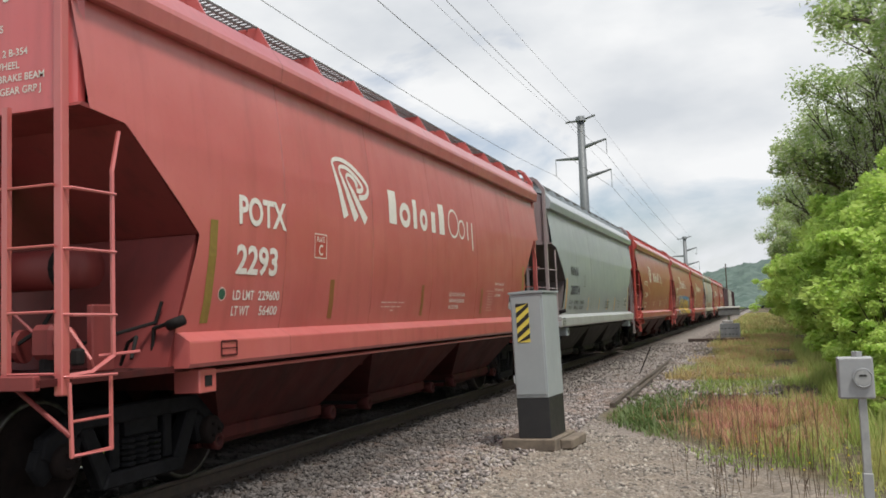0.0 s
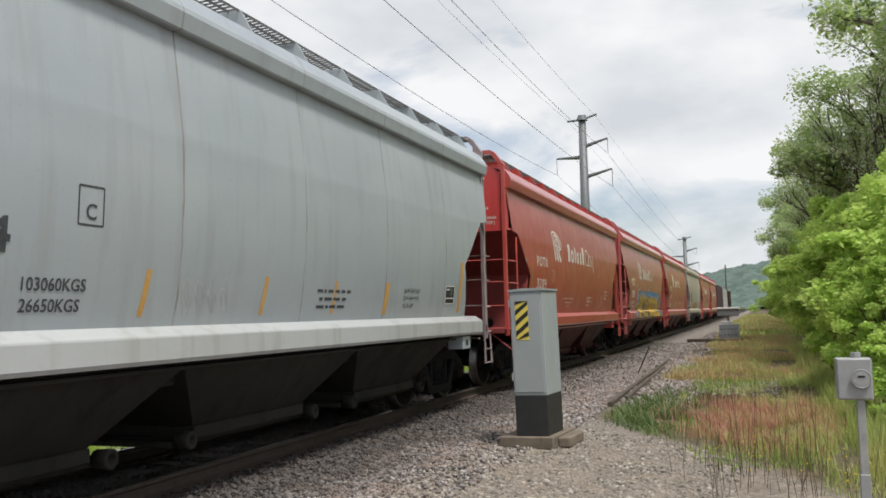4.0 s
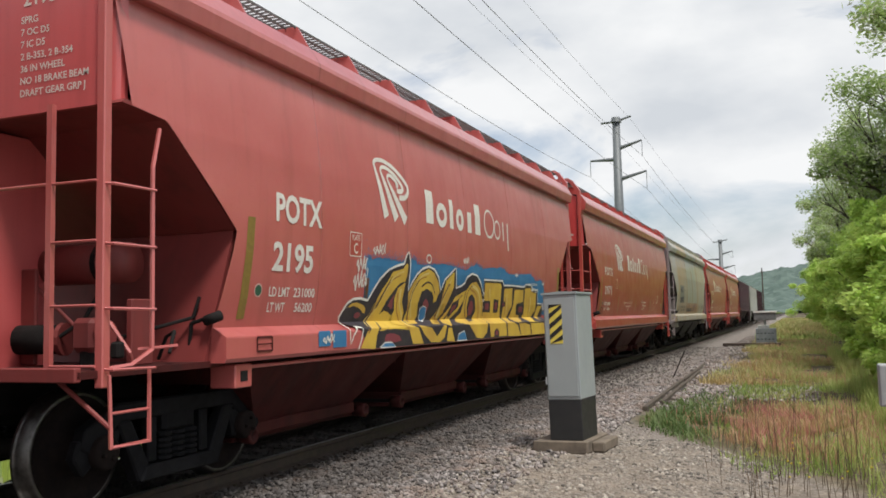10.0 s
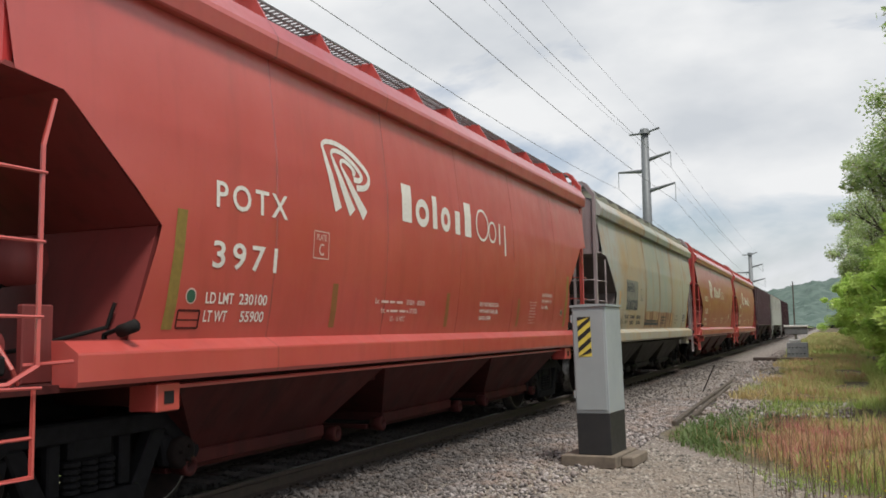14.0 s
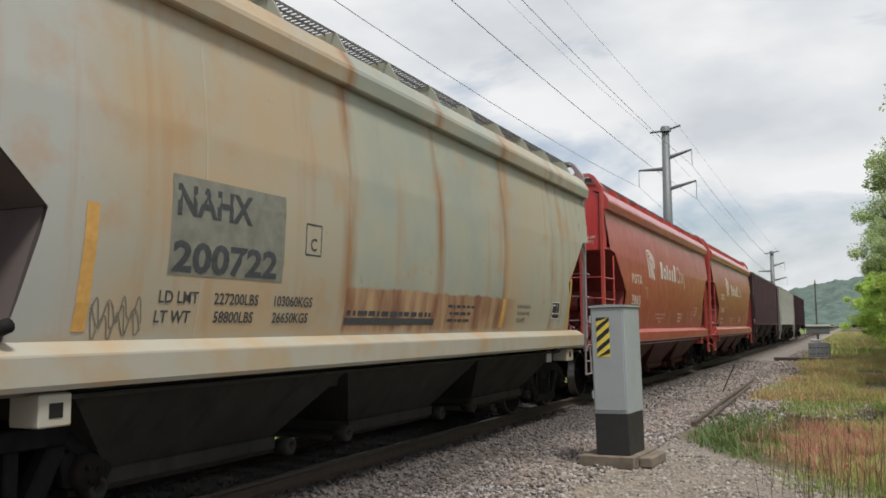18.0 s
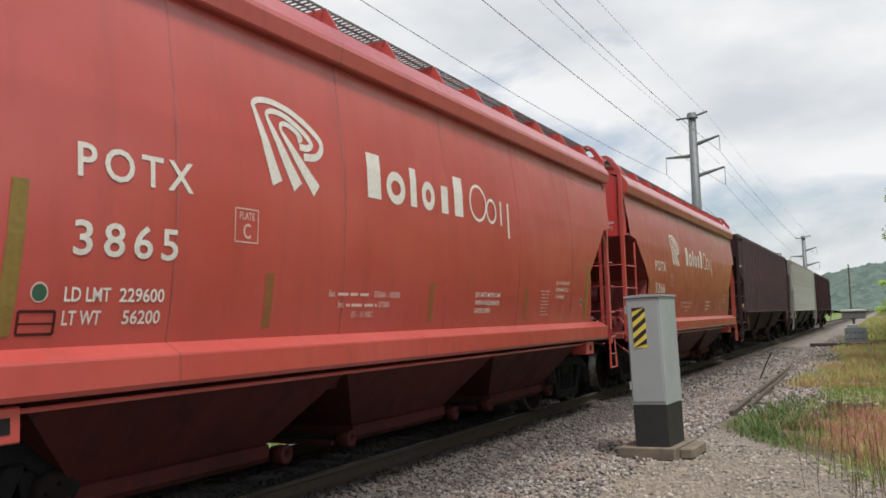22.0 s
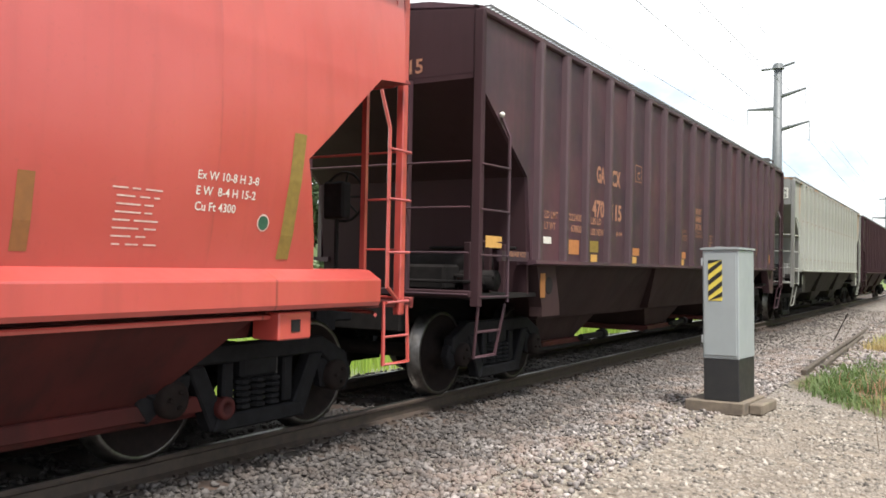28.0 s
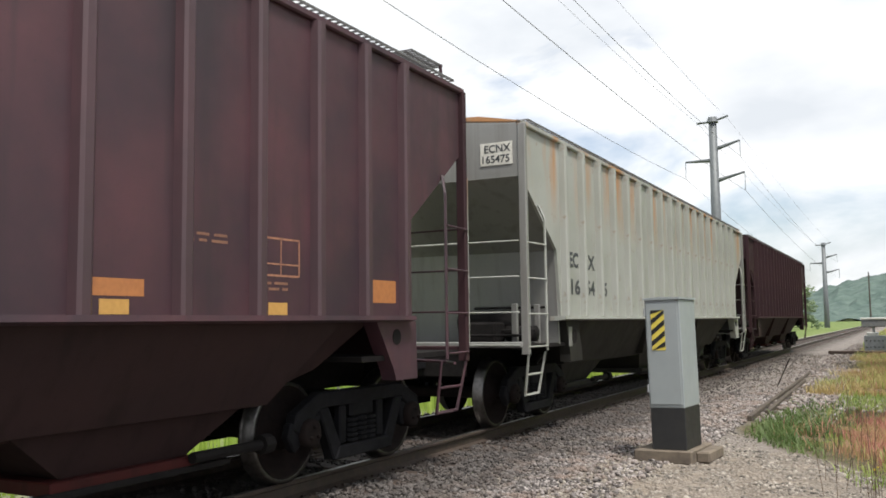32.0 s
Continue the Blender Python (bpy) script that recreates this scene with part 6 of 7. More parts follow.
part("number_board", one_box(0.92, 1.38, -8.512, -8.502, 3.48, 3.78), WHITE, pale)
write_end(pale, "ECNX", 0.15, 0.004, 0.98, 3.65, BLACK, -8.512, 0.66)
write_end(pale, "165475", 0.15, 0.004, 0.95, 3.51, BLACK, -8.512, 0.66)
for word, u, z in (("EC", -6.78, 2.22), ("IX", -6.0, 2.22), ("16", -6.72, 1.82), ("54", -6.03, 1.82), ("5", -5.17, 1.82)):
    write(pale, word, 0.21, 0.010, u, z, BLACK, flat_side, 0.40 if len(word) > 1 else 0.18, 0.008)
for o in (TRUCK, *TRUCK.children):
    bpy.data.objects.remove(o)


# ---------------------------------------------------------------- ground and track
def ground_height(x, y):
    d = x - TRACK_X
    z = GROUND
    if d < -1.7:
        z = GROUND - 0.55 * min(1.0, (-1.7 - d) / 1.6)
    elif abs(d) < 1.75:
        z = GROUND + 0.018 * min(1.0, (1.75 - abs(d)) / 0.3)
    if x > -2.3:
        z -= 0.05 * min(1.0, (x + 2.3) / 2.0)
    if -12 < x < 6 and y < 40:
        z += 0.02 * min(1.0, (40 - y) / 8) * noise.noise((x * 0.7, y * 0.7, 0.3))
    return z


def make_ground():
    xs = sorted({*np.round(np.arange(-12, 6.01, 0.3), 3), *np.round(np.arange(-9.4, -7.0, 0.2), 3), -3000, -1200, -500, -220, -120, -70, -45, -30, -22, -16, 8, 12, 18, 30, 60, 150, 400, 1200, 3000})
    ys = sorted({*np.round(np.arange(-6, 40, 0.4), 3), *np.round(np.arange(40, 120, 4), 3), -3000, -800, -200, -60, -25, -12, 130, 150, 180, 220, 300, 450, 700, 1200, 3000})
    vs = [(x, y, ground_height(x, y)) for y in ys for x in xs]
    n = len(xs)
    fs = [(j * n + i, j * n + i + 1, (j + 1) * n + i + 1, (j + 1) * n + i) for j in range(len(ys) - 1) for i in range(n - 1)]
    me = bpy.data.meshes.new("ground")
    me.from_pydata(vs, [], fs)
    ob = hang("ground", me, GROUND_MAT, None, "", True)
    tagged(ob, "gravel apron, ballast, weedy verge and meadow", "ground", "", "structure")


make_ground()


def make_track():
    track = tagged(new("track"), "single railway track on dark timber ties", "railway track", "", "structure")
    rail_poly = [(-0.07, -0.17), (0.07, -0.17), (0.07, -0.155), (0.012, -0.13), (0.010, -0.05), (0.036, -0.035), (0.037, -0.012), (0.028, 0.0),
                 (-0.028, 0.0), (-0.037, -0.012), (-0.036, -0.035), (-0.010, -0.05), (-0.012, -0.13), (-0.07, -0.155)]
    for s in (-1, 1):
        bm = one_prism([(TRACK_X + s * 0.755 + x, z) for x, z in rail_poly], "y", -300, 1400)
        o = part("rail", bm, RAIL, track)
        o.data.materials.append(RAIL_TOP)
        for p in o.data.polygons:
            if p.normal.z > 0.9 and p.center.z > -0.005:
                p.material_index = 1
    tie = bmesh.new()
    box(tie, -1.30, 1.30, -0.115, 0.115, -0.36, -0.172, bevel=0.012)
    first = part("tie", tie, TIE, track)
    first.matrix_basis = pose(TRACK_X, -12, 0)
    bm = bmesh.new()
    box(bm, -0.17, 0.17, -0.10, 0.10, -0.172, -0.158, bevel=0.004)
    for q in (-0.10, 0.10):
        for w in (-0.06, 0.06):
            box(bm, q - 0.016, q + 0.016, w - 0.012, w + 0.012, -0.16, -0.135)
    chair = part("tie_plate", bm, RAIL, track)
    chair.matrix_basis = pose(TRACK_X + 0.755, -12, 0)
    rng = random.Random(3)
    for k in range(1, 300):
        y = -12 + 0.53 * k
        again(first, pose(TRACK_X + rng.uniform(-0.06, 0.06), y + rng.uniform(-0.03, 0.03), rng.uniform(-0.012, 0.0), 0, 0, rng.uniform(-1.2, 1.2)))
        if 20 < k < 90:
            for s in (-1, 1):
                again(chair, pose(TRACK_X + s * 0.755, y, 0))
    rest = bmesh.new()
    for k in range(300, 700):
        y = -12 + 0.53 * k
        box(rest, TRACK_X - 1.3, TRACK_X + 1.3, y - 0.115, y + 0.115, -0.36, -0.175)
    tagged(part("far_ties", rest, TIE, track), kind="stuff")


make_track()


def pebble_cloud(name, spots, sizes, material, label, seed, category="stones"):
    """Many stones in one mesh: bruised icosahedra lying on the ground."""
    bm = bmesh.new()
    bmesh.ops.create_icosphere(bm, subdivisions=1, radius=1.0)
    base = np.array([v.co[:] for v in bm.verts])
    tris = np.array([[v.index for v in f.verts] for f in bm.faces])
    bm.free()
    rng = np.random.default_rng(seed)
    n = len(spots)
    shape = base[None] * rng.uniform(0.62, 1.25, (n, len(base), 1)) * rng.uniform(0.6, 1.3, (n, 1, 3))
    a = rng.uniform(0, 6.283, n)
    c, s = np.cos(a)[:, None], np.sin(a)[:, None]
    x, y, z = shape[..., 0] * c - shape[..., 1] * s, shape[..., 0] * s + shape[..., 1] * c, shape[..., 2] * 0.8
    vs = np.stack([x, y, z], -1) * sizes[:, None, None] + spots[:, None, :]
    fs = (tris[None] + (np.arange(n) * len(base))[:, None, None]).reshape(-1, 3)
    tagged(raw_mesh(name, vs.reshape(-1, 3), fs, material), label, category, "", "stuff")


def raw_mesh(name, vs, fs, material):
    me = bpy.data.meshes.new(name)
    k = fs.shape[1]
    me.vertices.add(len(vs))
    me.vertices.foreach_set("co", np.ascontiguousarray(vs, dtype=np.float32).ravel())
    me.loops.add(fs.size)
    me.loops.foreach_set("vertex_index", np.ascontiguousarray(fs, dtype=np.int32).ravel())
    me.polygons.add(len(fs))
    me.polygons.foreach_set("loop_start", np.arange(0, fs.size, k, dtype=np.int32))
    me.polygons.foreach_set("loop_total", np.full(len(fs), k, dtype=np.int32))
    me.update(calc_edges=True)
    me.materials.append(material)
    return new(name, me)


def scatter_stones():
    rng = np.random.default_rng(11)

    def lay(n, x0, x1, y0, y1, near):
        y = y0 + (y1 - y0) * rng.random(n) ** near
        x = rng.uniform(x0, x1, n)
        return np.stack([x, y], -1)
    shoulder = np.concatenate([lay(16500, -5.02, -3.2, 3.5, 17, 1.0), lay(4600, -3.6, -2.5, 5, 20, 1.0), lay(3200, -3.3, -2.34, 11.6, 19, 1.0), lay(5000, -5.0, -2.5, 17, 42, 1.5)])
    between = np.concatenate([lay(6500, -6.55, -5.16, 3, 24, 1.3), lay(2000, -6.55, -5.16, 24, 60, 1.5)])
    beyond = np.concatenate([lay(5200, -9.2, -6.7, 2, 24, 1.2), lay(2500, -9.6, -6.7, 24, 60, 1.5)])
    spots = np.concatenate([shoulder, between, beyond])
    z = np.array([ground_height(x, y) for x, y in spots]) + rng.uniform(-0.012, 0.012, len(spots))
    tie = np.abs((spots[:, 1] + 12) / 0.53 % 1.0 - 0.5) > 0.27
    keep = ~(tie & (np.abs(spots[:, 0] - TRACK_X) < 1.3)) | (rng.random(len(spots)) < np.where(np.abs(spots[:, 0] - TRACK_X) > 0.95, 0.42, 0.14))
    spots, z = spots[keep], z[keep]
    thick = 0.012
    sizes = 0.012 + 0.024 * rng.random(len(spots)) ** 1.7
    pebble_cloud("ballast", np.column_stack([spots, z + thick]), sizes, BALLAST, "loose grey and pinkish crushed ballast stones", 21)
    grit = np.concatenate([lay(22000, -4.4, -0.2, 4.0, 11.5, 1.0), lay(3500, -4.0, -1.8, 11, 15, 1.0)])
    grit = grit[(grit[:, 1] + 1.55 * grit[:, 0] < 9.5) | (grit[:, 0] < -2.4)]
    z = np.array([ground_height(x, y) for x, y in grit])
    pebble_cloud("gravel", np.column_stack([grit, z]), 0.005 + 0.026 * rng.random(len(grit)) ** 2.3, GRIT, "fine tan gravel on the apron", 22)
    patch = np.concatenate([lay(900, -2.2, 0.4, 17, 20.5, 1.0), lay(2200, -2.3, -1.1, 14.5, 30, 1.0), lay(1500, -2.9, -1.7, 26, 60, 1.3)])
    z = np.array([ground_height(x, y) for x, y in patch])
    pebble_cloud("rubble", np.column_stack([patch, z + 0.02]), rng.uniform(0.015, 0.05, len(patch)), BALLAST, "stones spilled among the weeds", 23)


scatter_stones()

# ---------------------------------------------------------------- lineside things
cabinet = thing("signal_cabinet", "grey metal trackside cabinet with a black base and hazard sticker", "cabinet")
cabinet.matrix_basis = pose(-2.515, 10.05, GROUND - 0.01, 0, -1.3, -4)
part("plinth", one_box(-0.40, 0.27, -0.06, 0.80, 0.0, 0.145, bevel=0.012), CONCRETE, cabinet, "chipped concrete plinth")
part("plinth_block", one_box(0.27, 0.42, 0.12, 0.75, 0.0, 0.12, bevel=0.015), CONCRETE, cabinet)
part("base", one_box(-0.196, 0.206, 0.004, 0.60, 0.147, 0.62, bevel=0.006), CABINET_BLACK, cabinet, "black painted base")
part("body", one_box(-0.20, 0.21, 0.0, 0.605, 0.62, 1.86, bevel=0.008), CABINET, cabinet)
part("door", one_box(-0.185, 0.185, -0.010, 0.0, 0.66, 1.82, bevel=0.004), CABINET, cabinet)
part("lid", one_prism([(-0.215, 1.862), (0.225, 1.862), (0.225, 1.885), (0.0, 1.897), (-0.215, 1.885)], "y", -0.02, 0.625), CABINET, cabinet)
for z in (0.80, 1.68):
    part("hinge", one_rod((-0.206, -0.004, z), (-0.206, -0.004, z + 0.09), 0.012, 8), METER_GREY, cabinet)
part("lock_box", one_box(-0.225, -0.20, 0.10, 0.20, 1.16, 1.30, bevel=0.005), METER_GREY, cabinet)
sticker = part("hazard_sticker", one_box(-0.128, 0.030, -0.0135, -0.0105, 1.28, 1.745), HAZARD_YELLOW, cabinet, "yellow and black striped sticker")
for k in range(-1, 5):
    lo, hi = [(-0.128, 1.20 + 0.125 * k), (0.030, 1.325 + 0.125 * k)], [(0.030, 1.385 + 0.125 * k), (-0.128, 1.26 + 0.125 * k)]
    poly = [(x, min(max(z, 1.28), 1.745)) for x, z in lo + hi]
    if max(p[1] for p in poly) - min(p[1] for p in poly) > 0.02:
        part("stripe", one_prism(poly, "y", -0.0165, -0.0137), HAZARD_BLACK, sticker)

meter = thing("electric_meter", "grey electric meter box on a galvanised post", "meter")
meter.matrix_basis = pose(0.724, 7.30, GROUND - 0.05)
part("box", one_box(-0.125, 0.125, -0.05, 0.07, 0.92, 1.235, bevel=0.008), METER_GREY, meter)
part("cover", one_box(-0.115, 0.115, -0.056, -0.05, 0.93, 1.225, bevel=0.003), METER_GREY, meter)
dial = bmesh.new()
prism(dial, [(0.045 + 0.058 * math.cos(0.2618 * i), 1.08 + 0.058 * math.sin(0.2618 * i)) for i in range(24)], "y", -0.085, -0.05)
part("dial", dial, GALV_POST, meter, "round pale meter dial")
rim = bmesh.new()
for i in range(24):
    a, b = 0.2618 * i, 0.2618 * (i + 1)
    rod(rim, (0.045 + 0.066 * math.cos(a), -0.078, 1.08 + 0.066 * math.sin(a)), (0.045 + 0.066 * math.cos(b), -0.078, 1.08 + 0.066 * math.sin(b)), 0.008, 5)
part("rim", rim, METER_GREY, meter)
part("register", one_box(0.02, 0.07, -0.088, -0.0855, 1.09, 1.105), HAZARD_BLACK, meter)
part("hub", one_rod((0.02, 0.0, 1.235), (0.02, 0.0, 1.275), 0.038, 10), METER_GREY, meter)
part("post", one_box(0.008, 0.066, -0.02, 0.03, -0.3, 0.92, bevel=0.004), GALV_POST, meter, "square galvanised post")
part("conduit", one_rod((0.055, 0.045, -0.3), (0.055, 0.045, 0.92), 0.016, 8), GALV_POST, meter)
part("sleeve", one_box(0.0, 0.072, -0.027, 0.037, 0.14, 0.36, bevel=0.004), METER_GREY, meter)

for x0, y0, x1, y1 in ((-2.34, 14.6, -2.62, 27.5), (-2.20, 15.6, -2.42, 24.0)):
    t = thing("edge_timber", "long dark weathered timber lying beside the ballast", "timber", "edge timbers")
    a = math.degrees(math.atan2(x0 - x1, y1 - y0))
    t.matrix_basis = pose(x0, y0, GROUND - 0.06, 0, 0, a)
    ln = math.hypot(x1 - x0, y1 - y0)
    part("beam", one_box(-0.04, 0.04, 0, ln * 0.49, 0.0, 0.14, bevel=0.012), TIMBER, t)
    part("beam", one_box(-0.036, 0.045, ln * 0.495, ln, -0.02, 0.125, bevel=0.012), TIMBER, t)
sleeper = thing("loose_sleeper", "old dark sleeper lying across the verge", "timber")
sleeper.matrix_basis = pose(-1.9, 42.0, GROUND, 0, 0, -4)
part("beam", one_box(-1.25, 1.25, -0.12, 0.12, -0.02, 0.17, bevel=0.02), TIE, sleeper)
stake = thing("leaning_stake", "thin rusty rod leaning in the ballast", "stake")
part("rod", one_rod((-2.86, 22.0, GROUND - 0.05), (-2.53, 22.05, 0.48), 0.014, 6), RUST_WHEEL, stake)
part("stub", one_rod((-3.62, 17.0, GROUND - 0.05), (-3.60, 17.0, GROUND + 0.1), 0.012, 6), RUST_WHEEL, stake)

block = thing("concrete_block", "grey hollow concrete foundation block on the verge", "block")
block.matrix_basis = pose(-1.33, 44.5, GROUND - 0.05)
part("body", one_box(-0.46, 0.46, -0.4, 0.4, 0, 0.84, bevel=0.02), plain("pale_concrete", (0.38, 0.40, 0.42), (0.28, 0.30, 0.31), 0.85, 0, 5, 0.3), block)
for k in range(5):
    for z in (0.30, 0.58):
        part("hole", one_box(-0.40 + 0.17 * k, -0.33 + 0.17 * k, -0.412, -0.402, z, z + 0.04), SOOT, block)
part("cap", one_box(-0.35, 0.15, -0.3, 0.3, 0.84, 0.98, bevel=0.02), WHITE_METAL, block, "pale metal cap")
hut = thing("equipment_case", "grey equipment case with a pale top on a pedestal", "equipment case")
hut.matrix_basis = pose(-1.85, 60, GROUND - 0.05)
part("case", one_box(-0.66, 0.70, -0.35, 0.35, 1.08, 1.54, bevel=0.03), plain("dull_case_paint", (0.15, 0.155, 0.16), None, 0.6), hut)
part("top", one_box(-0.70, 0.74, -0.4, 0.4, 1.54, 1.66, bevel=0.02), WHITE_METAL, hut, "pale top")
part("pedestal", one_box(-0.08, 0.08, -0.08, 0.08, 0, 1.09), GALV_POST, hut)


def cable(name, points, r, label):
    cu = bpy.data.curves.new(name, "CURVE")
    cu.dimensions, cu.bevel_depth, cu.bevel_resolution = "3D", r, 1
    sp = cu.splines.new("POLY")
    sp.points.add(len(points) - 1)
    for p, q in zip(sp.points, points):
        p.co = (*q, 1)
    cu.materials.append(CABLE)
    tagged(new(name, cu), label, "power line", "overhead wires")


def tapered(bm, p, q, r0, r1, n=12):
    p, q = Vector(p), Vector(q)
    d = (q - p).normalized()
    a = d.orthogonal().normalized()
    b = d.cross(a)
    rings = [[bm.verts.new(c + (a * math.cos(6.28319 * i / n) + b * math.sin(6.28319 * i / n)) * r) for i in range(n)] for c, r in ((p, r0), (q, r1))]
    for i in range(n):
        bm.faces.new((rings[0][i], rings[0][(i + 1) % n], rings[1][(i + 1) % n], rings[1][i]))
    bm.faces.new(rings[0][::-1])
    bm.faces.new(rings[1])
    return bm


TIPS = ((-2.96, 18.20, -1.8, 1.8), (2.68, 20.02, -1.7, 1.56), (3.05, 16.65, -1.95, 1.46))      # arm tips: offset, height, insulator, sag of the nearer span


def steel_pole(x, y, lower):
    p = thing("transmission_pole", "grey tubular steel transmission pole with three arms", "utility pole", "transmission poles")
    p.matrix_basis = pose(x, y, -lower)
    part("shaft", tapered(bmesh.new(), (0, 0, -4), (0, 0, 22.4), 0.68, 0.40, 14), POLE_STEEL, p, "", True)
    part("cap", tapered(bmesh.new(), (0, 0, 22.2), (0, 0, 22.75), 0.62, 0.45, 14), POLE_STEEL, p)
    part("shield_arm", bent([(-1.65, 0, 22.25), (0, 0, 22.3), (1.6, 0, 22.75)], 0.11, 6), POLE_STEEL, p)
    for dx, z, drop, _ in TIPS:
        rise = 0.05 if dx < 0 else 0.75
        part("arm", tapered(bmesh.new(), (0, 0, z - rise), (dx, 0, z), 0.24, 0.10, 8), POLE_STEEL, p)
        part("insulator", one_rod((dx, 0, z), (dx, 0, z + drop), 0.035, 6), POLE_STEEL, p)
    return p


barrier = thing("road_barrier", "dark steel barrier rail beyond the track", "barrier")
barrier.matrix_basis = pose(-26.0, 16.6, 0)
part("barrier_rail", one_box(-0.05, 0.05, -3.2, 2.6, 1.32, 1.74, bevel=0.02), SOOT, barrier)
part("lower_rail", one_rod((0, -3.2, 1.12), (0, 2.6, 1.12), 0.025, 6), SOOT, barrier)
for y in (-2.9, -1.1, 0.6, 2.3):
    part("post", one_box(0.05, 0.15, y - 0.06, y + 0.06, -0.6, 1.70, bevel=0.01), SOOT, barrier)

flood = thing("floodlight_mast", "tall thin floodlight mast beyond the meadow trees", "light mast")
flood.matrix_basis = pose(-183, 121.4, 0)
part("shaft", tapered(bmesh.new(), (0, 0, -2), (0, 0, 20.6), 0.30, 0.16, 8), POLE_STEEL, flood)
for z in (19.4, 20.5):
    part("cross_arm", one_rod((-1.6, -2.2, z), (1.6, 2.2, z), 0.09, 6), POLE_STEEL, flood)
    for q in range(5):
        lamp = part("floodlight", one_box(-0.28, 0.28, -0.30, 0.30, 0.05, 0.60, bevel=0.05), POLE_STEEL, flood)
        lamp.location = (0.75 * (q - 2), 1.03 * (q - 2), z)


P1, P2, P0 = (-17.05, 93.0, 0.0), (-15.65, 212.0, 4.4), (-16.4, -26.0, -2.0)
for p in (P1, P2, P0):
    steel_pole(*p)
for dx, z, drop, slack in TIPS:
    pts = []
    for a, b in ((P0, P1), (P1, P2)):
        for i in range(17):
            s = i / 16
            sag = (1.2 if b is P2 else slack) * 4 * s * (1 - s)
            pts.append((a[0] + (b[0] - a[0]) * s + dx, a[1] + (b[1] - a[1]) * s, z + drop - (a[2] + (b[2] - a[2]) * s) - sag))
    cable("power_line", pts, 0.017, "thin dark overhead power line")
for dx in (-1.65, 1.6):
    pts = [(a[0] + (b[0] - a[0]) * s + dx, a[1] + (b[1] - a[1]) * s, 22.4 - (a[2] + (b[2] - a[2]) * s) - (6.0 if b is P1 else 2.0) * s * (1 - s)) for a, b in ((P0, P1), (P1, P2)) for s in np.linspace(0, 1, 13)]
    cable("shield_wire", pts, 0.011, "fine overhead shield wire")

wood_pole = thing("wooden_pole", "slim dark wooden utility pole beside the far track", "utility pole")
wood_pole.matrix_basis = pose(-9.6, 300, -0.5)
part("shaft", tapered(bmesh.new(), (0, 0, -1), (0, 0, 16), 0.28, 0.18, 10), POLE_WOOD, wood_pole)
part("crossarm", one_box(-0.75, 0.75, -0.08, 0.08, 14.7, 14.85), POLE_WOOD, wood_pole)
mast = thing("floodlight_mast", "tall thin mast with rows of floodlights far off", "light mast")
mast.matrix_basis = pose(-150, 146, -0.7)
part("pole", tapered(bmesh.new(), (0, 0, 0), (0, 0, 24), 0.4, 0.25, 8), POLE_STEEL, mast)
for z in (22.2, 23.6):
    part("lamp_bar", one_box(-2.2, 2.2, -0.12, 0.12, z, z + 0.18), POLE_STEEL, mast)
    for k in range(6):
        part("floodlight", one_box(-2.1 + 0.78 * k, -1.7 + 0.78 * k, -0.3, 0.1, z + 0.2, z + 0.75), POLE_STEEL, mast)


# ---------------------------------------------------------------- plants
def leaf_cloud(centres, radii, n, size, rng, flat=0.5):
    """n leaf quads scattered in clumps; each leaf is a slightly folded diamond."""
    k = rng.integers(0, len(centres), n)
    d = rng.normal(size=(n, 3))
    d /= np.linalg.norm(d, axis=1, keepdims=True)
    pos = centres[k] + d * (radii[k] * rng.random(n) ** 0.45)[:, None] * np.array([1, 1, 0.75])
    a = rng.normal(size=(n, 3))
    a[:, 2] *= flat
    a /= np.linalg.norm(a, axis=1, keepdims=True)
    b = np.cross(a, rng.normal(size=(n, 3)))
    b /= np.linalg.norm(b, axis=1, keepdims=True)
    s = size * rng.uniform(0.6, 1.4, n)[:, None]
    vs = np.stack([pos - a * s, pos + b * s * 0.42, pos + a * s, pos - b * s * 0.42], 1)
    fs = np.arange(4 * n).reshape(n, 4)
    return vs.reshape(-1, 3), fs


def bush_template(seed, high, wide, leaves):
    rng = np.random.default_rng(seed)
    ob = thing("bush", "dense leafy green bush at the edge of the verge", "bush", "lineside bushes")
    m = 90
    ang, hz = rng.uniform(0, 6.283, m), rng.random(m) ** 0.8
    lobe = 1 + 0.25 * np.sin(ang * 3 + seed) + 0.15 * np.sin(ang * 5 + 2 * seed)
    out = np.sqrt(np.clip(1 - (hz * 1.02 - 0.25) ** 2 / 0.64, 0.05, 1)) * wide * rng.uniform(0.45, 1.0, m) * lobe
    centres = np.stack([np.cos(ang) * out, np.sin(ang) * out, 0.25 + hz * high * rng.uniform(0.85, 1.05, m)], -1)
    radii = rng.uniform(0.22, 0.55, m) * wide / 2.2
    wood = bmesh.new()
    for c in centres[::4]:
        mid = Vector((c[0] * 0.35, c[1] * 0.35, c[2] * 0.55))
        tapered(wood, (c[0] * 0.05, c[1] * 0.05, -0.3), mid, 0.05, 0.03, 5)
        tapered(wood, mid, c, 0.03, 0.012, 5)
    tagged(part("stem", wood, BARK, ob), kind="stuff")
    vs, fs = leaf_cloud(centres, radii, leaves, 0.078, rng)
    o = raw_mesh("foliage", vs, fs, LEAF_BUSH)
    o.parent = ob
    tagged(o, kind="stuff")
    return ob


